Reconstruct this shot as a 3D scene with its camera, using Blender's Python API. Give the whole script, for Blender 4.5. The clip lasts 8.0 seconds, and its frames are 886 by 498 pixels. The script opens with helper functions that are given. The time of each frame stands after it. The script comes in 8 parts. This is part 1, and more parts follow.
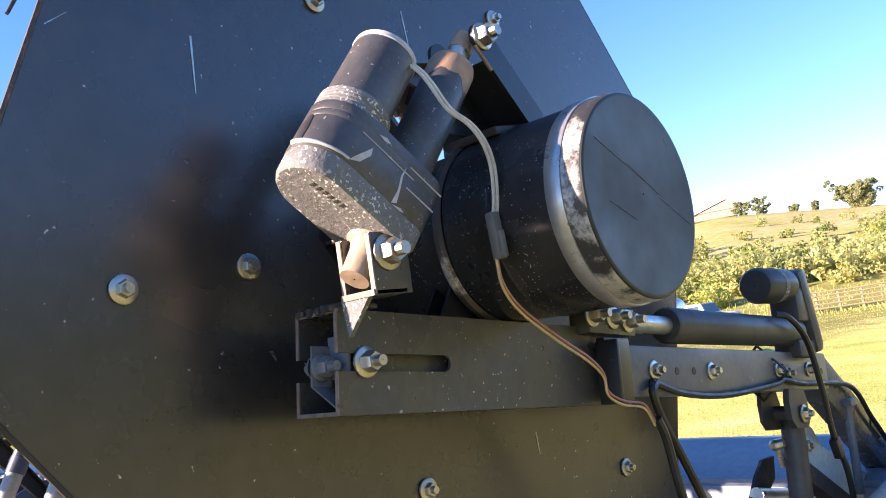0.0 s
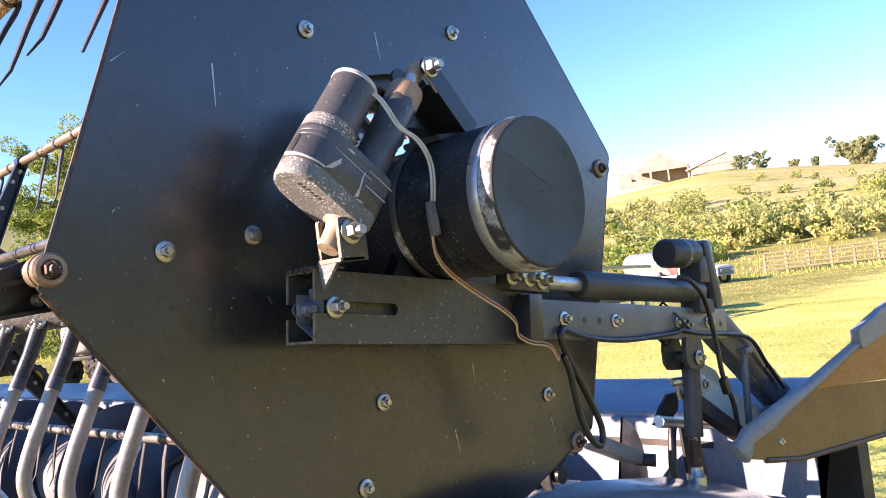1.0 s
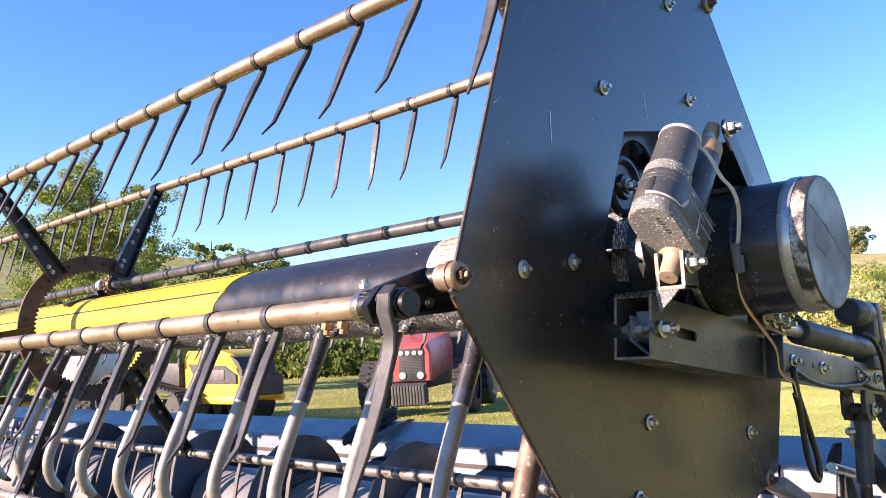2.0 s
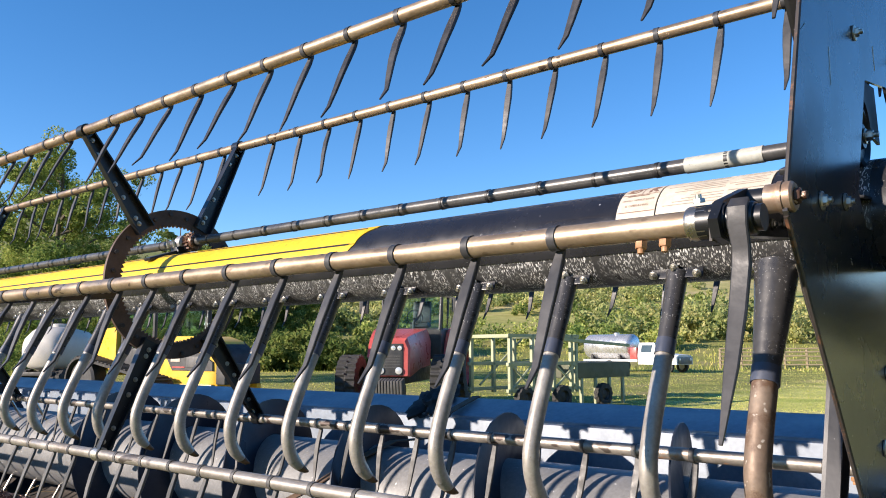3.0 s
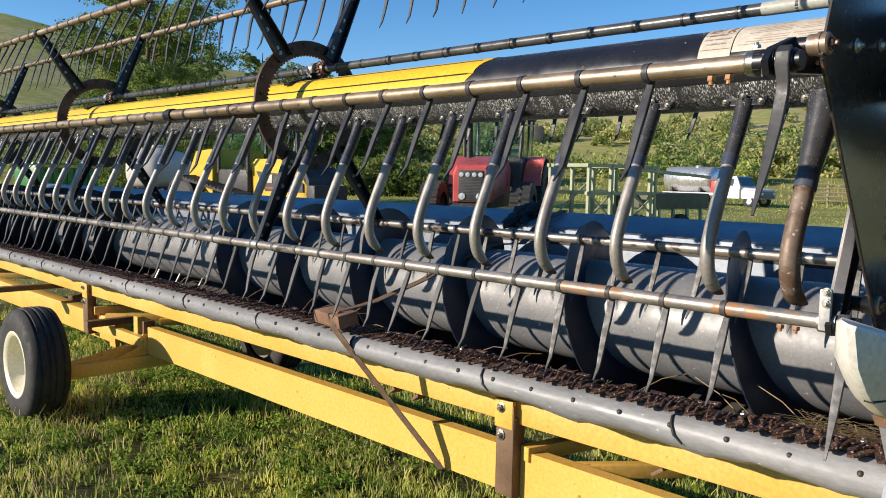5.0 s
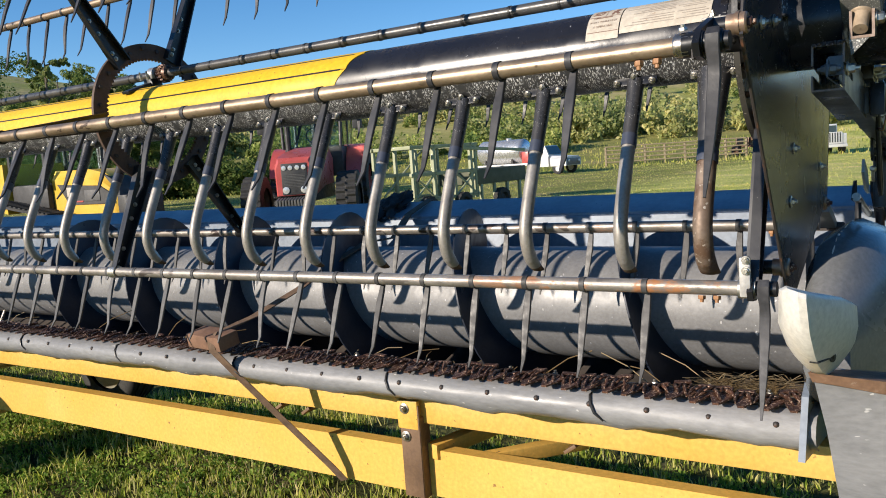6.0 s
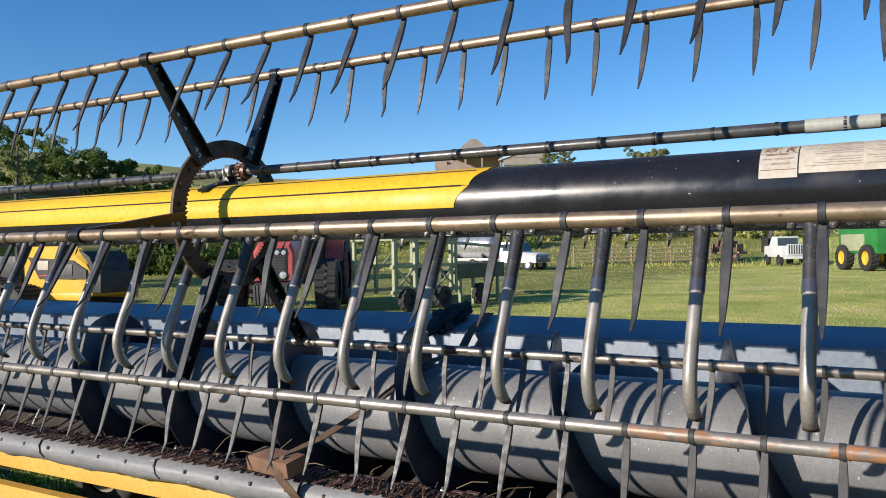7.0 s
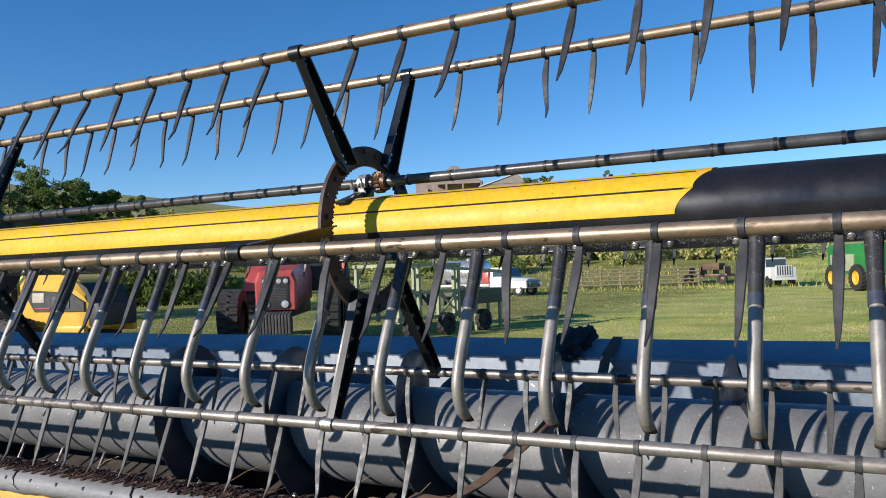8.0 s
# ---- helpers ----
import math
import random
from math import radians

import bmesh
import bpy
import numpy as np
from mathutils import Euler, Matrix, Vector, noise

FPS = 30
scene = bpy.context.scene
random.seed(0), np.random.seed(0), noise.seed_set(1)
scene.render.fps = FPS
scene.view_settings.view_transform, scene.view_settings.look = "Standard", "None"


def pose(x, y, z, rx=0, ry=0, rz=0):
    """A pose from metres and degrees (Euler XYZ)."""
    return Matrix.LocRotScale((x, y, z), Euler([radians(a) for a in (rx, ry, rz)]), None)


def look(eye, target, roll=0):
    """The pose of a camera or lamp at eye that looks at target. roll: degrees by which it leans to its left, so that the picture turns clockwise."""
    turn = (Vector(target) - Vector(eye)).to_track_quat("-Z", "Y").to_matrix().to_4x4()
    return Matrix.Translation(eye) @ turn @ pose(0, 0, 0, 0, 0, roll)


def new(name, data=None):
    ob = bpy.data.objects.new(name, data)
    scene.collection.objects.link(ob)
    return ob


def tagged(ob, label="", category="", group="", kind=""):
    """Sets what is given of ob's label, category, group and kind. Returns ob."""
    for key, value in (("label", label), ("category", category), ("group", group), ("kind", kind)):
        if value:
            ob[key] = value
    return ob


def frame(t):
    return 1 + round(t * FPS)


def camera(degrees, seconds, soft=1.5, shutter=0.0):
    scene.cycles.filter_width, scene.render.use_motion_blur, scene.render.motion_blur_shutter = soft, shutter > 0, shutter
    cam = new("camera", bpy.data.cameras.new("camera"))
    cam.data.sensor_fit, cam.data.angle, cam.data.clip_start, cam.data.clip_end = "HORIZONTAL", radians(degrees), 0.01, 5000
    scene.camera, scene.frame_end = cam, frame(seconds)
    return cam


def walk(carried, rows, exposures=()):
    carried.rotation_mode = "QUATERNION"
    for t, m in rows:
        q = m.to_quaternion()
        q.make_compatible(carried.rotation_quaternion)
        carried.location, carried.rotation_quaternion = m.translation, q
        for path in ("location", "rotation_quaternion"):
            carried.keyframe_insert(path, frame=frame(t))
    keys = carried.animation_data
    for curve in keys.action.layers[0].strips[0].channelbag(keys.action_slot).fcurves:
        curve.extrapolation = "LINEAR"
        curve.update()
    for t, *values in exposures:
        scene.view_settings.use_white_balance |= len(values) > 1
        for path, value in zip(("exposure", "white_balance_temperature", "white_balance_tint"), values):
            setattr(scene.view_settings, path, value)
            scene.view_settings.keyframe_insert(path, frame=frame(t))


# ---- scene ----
cam = camera(57.6, 8.0, soft=1.0)
PATH = [
    (0, (0.685, -0.596, 1.661), (-0.674, 0.853, 1.895), -8.4),
    (0.5, (0.866, -0.702, 1.666), (-0.496, 0.751, 1.841), -6.3),
    (1, (0.938, -0.767, 1.663), (-0.437, 0.682, 1.761), -6.7),
    (1.5, (0.83, -1.008, 1.638), (-0.536, 0.449, 1.747), -5.3),
    (2, (0.692, -1.2, 1.643), (-0.649, 0.264, 1.887), -2.7),
    (2.2, (0.606, -1.225, 1.647), (-0.731, 0.231, 1.951), -2.5),
    (3.3, (0.264, -1.562, 1.515), (-0.972, -0.001, 1.699), 1.1),
    (3.5, (0.26, -1.615, 1.51), (-0.976, -0.044, 1.564), 1.2),
    (4, (0.416, -1.786, 1.482), (-0.92, -0.297, 1.486), 2.5),
    (4.5, (0.547, -1.804, 1.479), (-0.862, -0.393, 1.321), 3.2),
    (5, (0.545, -1.869, 1.496), (-0.873, -0.47, 1.317), 1.1),
    (5.2, (0.518, -1.903, 1.493), (-0.807, -0.416, 1.311), -0.3),
    (6.3, (0.183, -1.938, 1.599), (-0.863, -0.249, 1.369), -3.5),
    (6.5, (0.093, -1.94, 1.638), (-0.942, -0.237, 1.472), -2.1),
    (6.6, (0.081, -1.904, 1.636), (-0.988, -0.218, 1.514), -2.0),
    (7, (-0.172, -2.01, 1.653), (-1.168, -0.276, 1.646), -0.9),
    (7.5, (-0.492, -2.074, 1.653), (-1.456, -0.323, 1.704), -0.9),
    (8, (-0.85, -2.027, 1.635), (-1.802, -0.269, 1.694), -1.8),
]
EXPOSURES = [(0.0, 1.98, 6800, 38), (1.0, 1.98, 6800, 38), (1.5, 1.88, 6800, 36), (2.0, 1.70, 6650, 34), (2.2, 1.58, 6550, 32), (3.3, 0.86, 6000, 16), (3.5, 0.81, 6000, 16), (5.0, 0.56, 6050, 14), (6.5, 0.48, 5950, 14), (8.0, 0.29, 5600, 14)]
walk(cam, [(t, look(eye, target, roll)) for t, eye, target, roll in PATH], EXPOSURES)

# ---- world, sun ----
SUN_TRAVEL = Vector((0.57, 1.0, -0.40)).normalized()
world = bpy.data.worlds.new("sky")
scene.world = world
world.use_nodes = True
wn = world.node_tree
sky = wn.nodes.new("ShaderNodeTexSky")
sky.sky_type = "NISHITA"
sky.sun_disc = False
sky.sun_elevation = math.asin(-SUN_TRAVEL.z)
sky.sun_rotation = math.atan2(-SUN_TRAVEL.x, -SUN_TRAVEL.y)
sky.altitude = 1500
sky.air_density, sky.dust_density, sky.ozone_density = 0.92, 0.0, 1.6
wn.nodes["Background"].inputs["Strength"].default_value = 0.095
tone = wn.nodes.new("ShaderNodeHueSaturation")
tone.inputs["Hue"].default_value, tone.inputs["Saturation"].default_value, tone.inputs["Value"].default_value = 0.498, 1.30, 1.12
wn.links.new(sky.outputs[0], tone.inputs["Color"])
wn.links.new(tone.outputs[0], wn.nodes["Background"].inputs["Color"])
sun_data = bpy.data.lights.new("sun", "SUN")
sun_data.energy, sun_data.angle, sun_data.color = 5.0, radians(0.53), (1.0, 0.86, 0.66)
sun = new("sun", sun_data)
sun.rotation_mode = "QUATERNION"
sun.rotation_quaternion = SUN_TRAVEL.to_track_quat("-Z", "Y")
sun.location = (-30, -45, 20)

# ---- materials ----


def mat(name, a, b, rough=0.5, metal=0.0, scale=6.0, fine=90.0, bump=0.15, specks=None, speck_amount=0.62, speck_scale=160.0,
        rough_var=0.15, coat=0.0, vary=0.0, stretch=(1, 1, 1), rust=None, rust_amount=0.62, rust_scale=3.0, spec=0.5, rust_from=None):
    """Painted or bare surface: two tones at a large scale, grain at a small one, optional chips and rust."""
    m = bpy.data.materials.new(name)
    m.use_nodes = True
    nt = m.node_tree
    n, l = nt.nodes, nt.links
    bs = n["Principled BSDF"]
    tc = n.new("ShaderNodeTexCoord")
    mp = n.new("ShaderNodeMapping")
    mp.inputs["Scale"].default_value = stretch
    l.new(tc.outputs["Object"], mp.inputs["Vector"])

    def noise_tex(s, detail=4.0, rough_n=0.6):
        t = n.new("ShaderNodeTexNoise")
        t.inputs["Scale"].default_value = s
        t.inputs["Detail"].default_value = detail
        t.inputs["Roughness"].default_value = rough_n
        l.new(mp.outputs["Vector"], t.inputs["Vector"])
        return t.outputs["Fac"]

    def ramp(fac, lo, hi, c0=(0, 0, 0), c1=(1, 1, 1)):
        r = n.new("ShaderNodeValToRGB")
        r.color_ramp.elements[0].position, r.color_ramp.elements[1].position = lo, hi
        r.color_ramp.elements[0].color, r.color_ramp.elements[1].color = (*c0, 1), (*c1, 1)
        l.new(fac, r.inputs["Fac"])
        return r.outputs["Color"]

    def mix(fac, c0, c1, mode="MIX"):
        x = n.new("ShaderNodeMix")
        x.data_type, x.blend_type = "RGBA", mode
        for sock, val in ((x.inputs[0], fac), (x.inputs[6], c0), (x.inputs[7], c1)):
            if hasattr(val, "is_output"):
                l.new(val, sock)
            elif isinstance(val, tuple):
                sock.default_value = (*val, 1)
            else:
                sock.default_value = val
        return x.outputs[2]

    big, small = noise_tex(scale), noise_tex(fine, 3.0)
    col = ramp(big, 0.3, 0.7, a, b)
    grain = ramp(small, 0.25, 0.75, (0.72, 0.72, 0.72), (1.0, 1.0, 1.0))
    col = mix(1.0, col, grain, "MULTIPLY")
    if vary:
        oi = n.new("ShaderNodeObjectInfo")
        hsv = n.new("ShaderNodeHueSaturation")
        mr = n.new("ShaderNodeMapRange")
        mr.inputs["To Min"].default_value, mr.inputs["To Max"].default_value = 1 - vary, 1 + vary
        l.new(oi.outputs["Random"], mr.inputs["Value"])
        l.new(mr.outputs["Result"], hsv.inputs["Value"])
        l.new(col, hsv.inputs["Color"])
        col = hsv.outputs["Color"]
    rough_fac = ramp(noise_tex(scale * 2.3), 0.3, 0.75, (max(rough - rough_var, 0.03),) * 3, (min(rough + rough_var, 1),) * 3)
    l.new(rough_fac, bs.inputs["Roughness"])
    met = metal
    if rust:
        fac = ramp(noise_tex(rust_scale, 8.0, 0.7), rust_amount, rust_amount + 0.07)
        if rust_from is not None:
            sx = n.new("ShaderNodeSeparateXYZ")
            l.new(tc.outputs["Object"], sx.inputs[0])
            mr = n.new("ShaderNodeMapRange")
            mr.inputs["From Min"].default_value, mr.inputs["From Max"].default_value = rust_from, rust_from + 0.5
            l.new(sx.outputs["X"], mr.inputs["Value"])
            fac = mix(1.0, fac, mr.outputs["Result"], "MULTIPLY")
        col = mix(fac, col, rust)
        if metal:
            met = ramp(fac, 0.0, 1.0, (metal,) * 3, (0.0, 0.0, 0.0))
    if specks:
        fac = ramp(noise_tex(speck_scale, 2.0, 0.5), speck_amount, speck_amount + 0.03)
        fac = mix(1.0, fac, ramp(noise_tex(speck_scale / 14, 3.0, 0.6), 0.36, 0.56), "MULTIPLY")
        col = mix(fac, col, specks)
    l.new(col, bs.inputs["Base Color"])
    if isinstance(met, float):
        bs.inputs["Metallic"].default_value = met
    else:
        l.new(met, bs.inputs["Metallic"])
    bs.inputs["Coat Weight"].default_value = coat
    bs.inputs["Specular IOR Level"].default_value = spec
    bp = n.new("ShaderNodeBump")
    bp.inputs["Strength"].default_value = bump
    bp.inputs["Distance"].default_value = 0.002
    l.new(small, bp.inputs["Height"])
    l.new(bp.outputs["Normal"], bs.inputs["Normal"])
    return m


BLACK = mat("black_paint", (0.008, 0.009, 0.011), (0.02, 0.02, 0.022), 0.33, scale=3, bump=0.06, rough_var=0.1, specks=(0.4, 0.39, 0.37), speck_amount=0.74, speck_scale=230)
PLATE = mat("plate_paint", (0.027, 0.0252, 0.0245), (0.044, 0.0405, 0.037), 0.27, scale=2.5, fine=40, bump=0.02, rough_var=0.05, specks=(0.45, 0.43, 0.40), speck_amount=0.735, speck_scale=120, spec=0.82)
SPECKLED = mat("chipped_black", (0.030, 0.030, 0.032), (0.065, 0.064, 0.063), 0.38, scale=5, bump=0.25, specks=(0.62, 0.62, 0.60), speck_amount=0.562, speck_scale=430, stretch=(1, 0.3, 0.3))
TUBEBLK = mat("tube_black", (0.012, 0.012, 0.015), (0.02, 0.02, 0.024), 0.28, scale=3, bump=0.05, specks=(0.45, 0.45, 0.45), speck_amount=0.74, speck_scale=80)
DUSTY = mat("dusty_black", (0.048, 0.051, 0.054), (0.108, 0.110, 0.108), 0.45, scale=9, fine=160, bump=0.12, specks=(0.48, 0.47, 0.44), speck_amount=0.70, speck_scale=260, rust=(0.23, 0.23, 0.22), rust_amount=0.62, rust_scale=9)
CASTGREY = mat("dusty_cast", (0.132, 0.136, 0.134), (0.215, 0.219, 0.208), 0.75, scale=14, fine=200, bump=0.5, specks=(0.58, 0.57, 0.53), speck_amount=0.60, speck_scale=300, rust=(0.075, 0.076, 0.076), rust_amount=0.60, rust_scale=14)
ARMBLK = mat("arm_paint", (0.045, 0.044, 0.042), (0.09, 0.084, 0.072), 0.32, scale=5, bump=0.1, specks=(0.45, 0.42, 0.38), speck_amount=0.70, speck_scale=170, rust=(0.16, 0.12, 0.08), rust_amount=0.70, rust_scale=12)
ARMGREY = mat("arm_grey", (0.10, 0.11, 0.12), (0.17, 0.18, 0.19), 0.4, scale=4, bump=0.1, specks=(0.5, 0.5, 0.48), speck_amount=0.73, speck_scale=80)
STEEL = mat("worn_steel", (0.62, 0.58, 0.52), (0.42, 0.36, 0.28), 0.32, 0.95, scale=14, fine=220, bump=0.1, rust=(0.20, 0.10, 0.05), rust_amount=0.72, rust_scale=6)
BAT = mat("polished_bat", (0.50, 0.39, 0.27), (0.27, 0.19, 0.12), 0.42, 0.65, scale=9, fine=160, bump=0.12, specks=(0.10, 0.07, 0.05), speck_amount=0.64, speck_scale=45, rust=(0.30, 0.13, 0.05), rust_amount=0.70, rust_scale=4, stretch=(0.6, 1, 1))
BATLOW = mat("silver_bat", (0.44, 0.41, 0.37), (0.24, 0.21, 0.18), 0.44, 0.55, scale=12, fine=160, bump=0.15, specks=(0.06, 0.045, 0.04), speck_amount=0.57, speck_scale=22, rust=(0.34, 0.155, 0.065), rust_amount=0.545, rust_scale=13, stretch=(0.6, 1, 1), rust_from=3.5)
BATDARK = mat("dark_bat", (0.060, 0.060, 0.062), (0.115, 0.113, 0.108), 0.36, 0.25, scale=9, fine=160, bump=0.1)
NOZZLE = mat("bare_nozzle", (0.43, 0.405, 0.365), (0.29, 0.265, 0.23), 0.44, 0.42, scale=9, fine=120, bump=0.15, rust=(0.16, 0.12, 0.09), rust_amount=0.64, rust_scale=7, specks=(0.10, 0.08, 0.065), speck_amount=0.70, speck_scale=70)
NOZRUST = mat("rusty_tip", (0.085, 0.048, 0.026), (0.19, 0.11, 0.06), 0.65, 0.2, scale=40, bump=0.4, rust=(0.26, 0.19, 0.13), rust_amount=0.66, rust_scale=50)
BLUEBAND = mat("blue_band", (0.045, 0.055, 0.085), (0.07, 0.08, 0.11), 0.45, scale=20, bump=0.1)
CHROME = mat("clamp_steel", (0.62, 0.61, 0.59), (0.47, 0.46, 0.44), 0.36, 0.7, scale=12, bump=0.08, rust=(0.10, 0.095, 0.09), rust_amount=0.66, rust_scale=14)
ZINC = mat("zinc_bolt", (0.62, 0.60, 0.54), (0.45, 0.42, 0.36), 0.38, 0.9, scale=40, bump=0.15, vary=0.2)
RUST = mat("rust", (0.045, 0.022, 0.015), (0.145, 0.066, 0.037), 0.5, 0.35, scale=22, fine=140, bump=0.5, specks=(0.50, 0.36, 0.26), speck_amount=0.58, vary=0.35)
RUSTBLK = mat("rusty_black", (0.02, 0.018, 0.017), (0.05, 0.04, 0.035), 0.6, scale=8, bump=0.3, rust=(0.16, 0.07, 0.035), rust_amount=0.55, rust_scale=14)
BOLTRUST = mat("bolt_rust", (0.34, 0.16, 0.065), (0.46, 0.25, 0.12), 0.7, 0.1, scale=40, bump=0.3)
CLAMP = mat("cast_clamp", (0.42, 0.41, 0.39), (0.55, 0.54, 0.51), 0.5, 0.3, scale=30, bump=0.25, rust=(0.25, 0.2, 0.15), rust_amount=0.66, rust_scale=30)
CHIP = mat("pale_chip", (0.42, 0.42, 0.42), (0.58, 0.57, 0.55), 0.6, scale=60, bump=0.2)
RING = mat("ring_rust", (0.055, 0.036, 0.027), (0.13, 0.08, 0.055), 0.7, 0.1, scale=9, bump=0.3)
TINE = mat("tine_steel", (0.026, 0.027, 0.030), (0.055, 0.055, 0.059), 0.50, 0.0, scale=20, bump=0.12, vary=0.35, spec=0.35)
TINEPOL = mat("tine_polished", (0.055, 0.054, 0.054), (0.105, 0.103, 0.101), 0.52, 0.0, scale=20, bump=0.12, vary=0.35, rust=(0.16, 0.15, 0.14), rust_amount=0.66, rust_scale=18, spec=0.3)
YELLOW = mat("yellow_paint", (0.78, 0.47, 0.012), (0.85, 0.54, 0.025), 0.5, scale=2.5, fine=60, bump=0.05, rust=(0.5, 0.3, 0.05), rust_amount=0.70, rust_scale=8, specks=(0.06, 0.05, 0.04), speck_amount=0.72, speck_scale=90, spec=0.3)
TRAILER = mat("trailer_yellow", (0.78, 0.455, 0.085), (0.84, 0.53, 0.13), 0.42, scale=2.0, fine=70, bump=0.1, rust=(0.22, 0.11, 0.045), rust_amount=0.68, rust_scale=4, specks=(0.2, 0.11, 0.05), speck_amount=0.70, speck_scale=50)
TRAILBRN = mat("bracket_brown", (0.13, 0.075, 0.04), (0.22, 0.13, 0.07), 0.6, scale=6, bump=0.25, rust=(0.6, 0.38, 0.08), rust_amount=0.66)
AUGER = mat("auger_grey", (0.170, 0.172, 0.174), (0.25, 0.25, 0.25), 0.5, 0.1, scale=4, fine=90, bump=0.1, specks=(0.5, 0.5, 0.5), speck_amount=0.70, speck_scale=60, rust=(0.08, 0.08, 0.088), rust_amount=0.64, rust_scale=3)
FLIGHT = mat("flight_blue", (0.013, 0.018, 0.030), (0.03, 0.037, 0.055), 0.42, 0.1, scale=3, bump=0.08, spec=0.35)
PANEL = mat("panel_grey", (0.19, 0.23, 0.285), (0.25, 0.29, 0.345), 0.4, 0.1, scale=2, fine=50, bump=0.05, specks=(0.5, 0.5, 0.5), speck_amount=0.75, speck_scale=30)
LIP = mat("lip_grey", (0.20, 0.204, 0.21), (0.33, 0.33, 0.33), 0.46, 0.0, scale=4, bump=0.22, rust=(0.11, 0.10, 0.09), rust_amount=0.62, rust_scale=6, specks=(0.58, 0.57, 0.55), speck_amount=0.71, speck_scale=80, spec=0.35, stretch=(0.35, 1, 1))
TROUGH = mat("trough_dirt", (0.02, 0.018, 0.018), (0.075, 0.058, 0.045), 0.75, scale=5, bump=0.4, rust=(0.2, 0.15, 0.1), rust_amount=0.66)
CREAM = mat("decal_cream", (0.50, 0.44, 0.35), (0.62, 0.56, 0.46), 0.5, scale=14, bump=0.03, rust=(0.36, 0.27, 0.19), rust_amount=0.60, rust_scale=16)
INK = mat("decal_ink", (0.18, 0.10, 0.07), (0.26, 0.15, 0.10), 0.5, scale=30)
INKGREY = mat("decal_grey", (0.27, 0.23, 0.19), (0.40, 0.35, 0.29), 0.5, scale=40)
STRIPYEL = mat("heading_yellow", (0.58, 0.52, 0.16), (0.66, 0.58, 0.22), 0.5, scale=20)
TAPE = mat("rod_tape", (0.36, 0.37, 0.33), (0.48, 0.48, 0.43), 0.55, scale=25, bump=0.3, specks=(0.2, 0.2, 0.2), speck_amount=0.68)
WHITEPL = mat("white_plastic", (0.68, 0.66, 0.59), (0.74, 0.72, 0.65), 0.40, scale=1.5, bump=0.02, specks=(0.30, 0.27, 0.22), speck_amount=0.77, speck_scale=70)
HOODGREY = mat("hood_grey", (0.135, 0.142, 0.148), (0.19, 0.195, 0.20), 0.22, scale=2, bump=0.03, rough_var=0.1, specks=(0.40, 0.40, 0.39), speck_amount=0.76, speck_scale=60)
RUSTED = mat("rusted_plate", (0.16, 0.085, 0.05), (0.30, 0.18, 0.11), 0.7, 0.1, scale=14, bump=0.4, rust=(0.40, 0.32, 0.25), rust_amount=0.62, rust_scale=14)
SHIELD = mat("shield_grey", (0.24, 0.25, 0.245), (0.32, 0.325, 0.315), 0.42, scale=3, bump=0.08, specks=(0.12, 0.12, 0.12), speck_amount=0.74)
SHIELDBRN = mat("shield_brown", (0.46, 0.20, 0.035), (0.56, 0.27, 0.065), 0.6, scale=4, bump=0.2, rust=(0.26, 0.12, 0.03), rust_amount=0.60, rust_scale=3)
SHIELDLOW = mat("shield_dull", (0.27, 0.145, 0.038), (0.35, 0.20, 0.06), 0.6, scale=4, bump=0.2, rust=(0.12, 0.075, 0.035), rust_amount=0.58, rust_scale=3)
RUBBER = mat("rubber", (0.018, 0.018, 0.018), (0.045, 0.043, 0.04), 0.8, scale=10, bump=0.3)
CABLE = mat("cable_black", (0.012, 0.012, 0.013), (0.022, 0.022, 0.022), 0.45, scale=30, bump=0.1)
WIREWHT = mat("wire_white", (0.55, 0.54, 0.48), (0.66, 0.64, 0.56), 0.5, scale=40)
WIREYEL = mat("wire_yellow", (0.62, 0.42, 0.16), (0.70, 0.5, 0.22), 0.5, scale=40)
WIRERED = mat("wire_red", (0.45, 0.16, 0.10), (0.55, 0.25, 0.18), 0.5, scale=40)
CONNGREY = mat("connector_grey", (0.14, 0.14, 0.135), (0.2, 0.2, 0.19), 0.55, scale=30, bump=0.2)
STRAP = mat("strap_brown", (0.10, 0.062, 0.038), (0.19, 0.12, 0.072), 0.9, scale=30, fine=300, bump=0.5)
BAGBLK = mat("bag_black", (0.012, 0.013, 0.014), (0.03, 0.03, 0.03), 0.75, scale=12, bump=0.6)
REDPAINT = mat("red_paint", (0.46, 0.075, 0.065), (0.56, 0.115, 0.10), 0.36, scale=2, bump=0.03)
GREENPAINT = mat("green_paint", (0.03, 0.20, 0.045), (0.05, 0.27, 0.06), 0.4, scale=2, bump=0.03)
SAGE = mat("sage_paint", (0.32, 0.345, 0.20), (0.43, 0.445, 0.28), 0.65, scale=3, bump=0.1, rust=(0.16, 0.12, 0.07), rust_amount=0.62)
CATYEL = mat("machine_yellow", (0.75, 0.44, 0.03), (0.82, 0.52, 0.05), 0.4, scale=2, bump=0.03)
DARK = mat("dark_grey", (0.02, 0.02, 0.02), (0.05, 0.05, 0.05), 0.6, scale=4, bump=0.1)
SILVER = mat("tank_silver", (0.66, 0.66, 0.66), (0.75, 0.75, 0.74), 0.3, 0.7, scale=2, bump=0.03)
TRUCKWHT = mat("truck_white", (0.68, 0.68, 0.66), (0.76, 0.76, 0.74), 0.35, scale=1.5, bump=0.03)


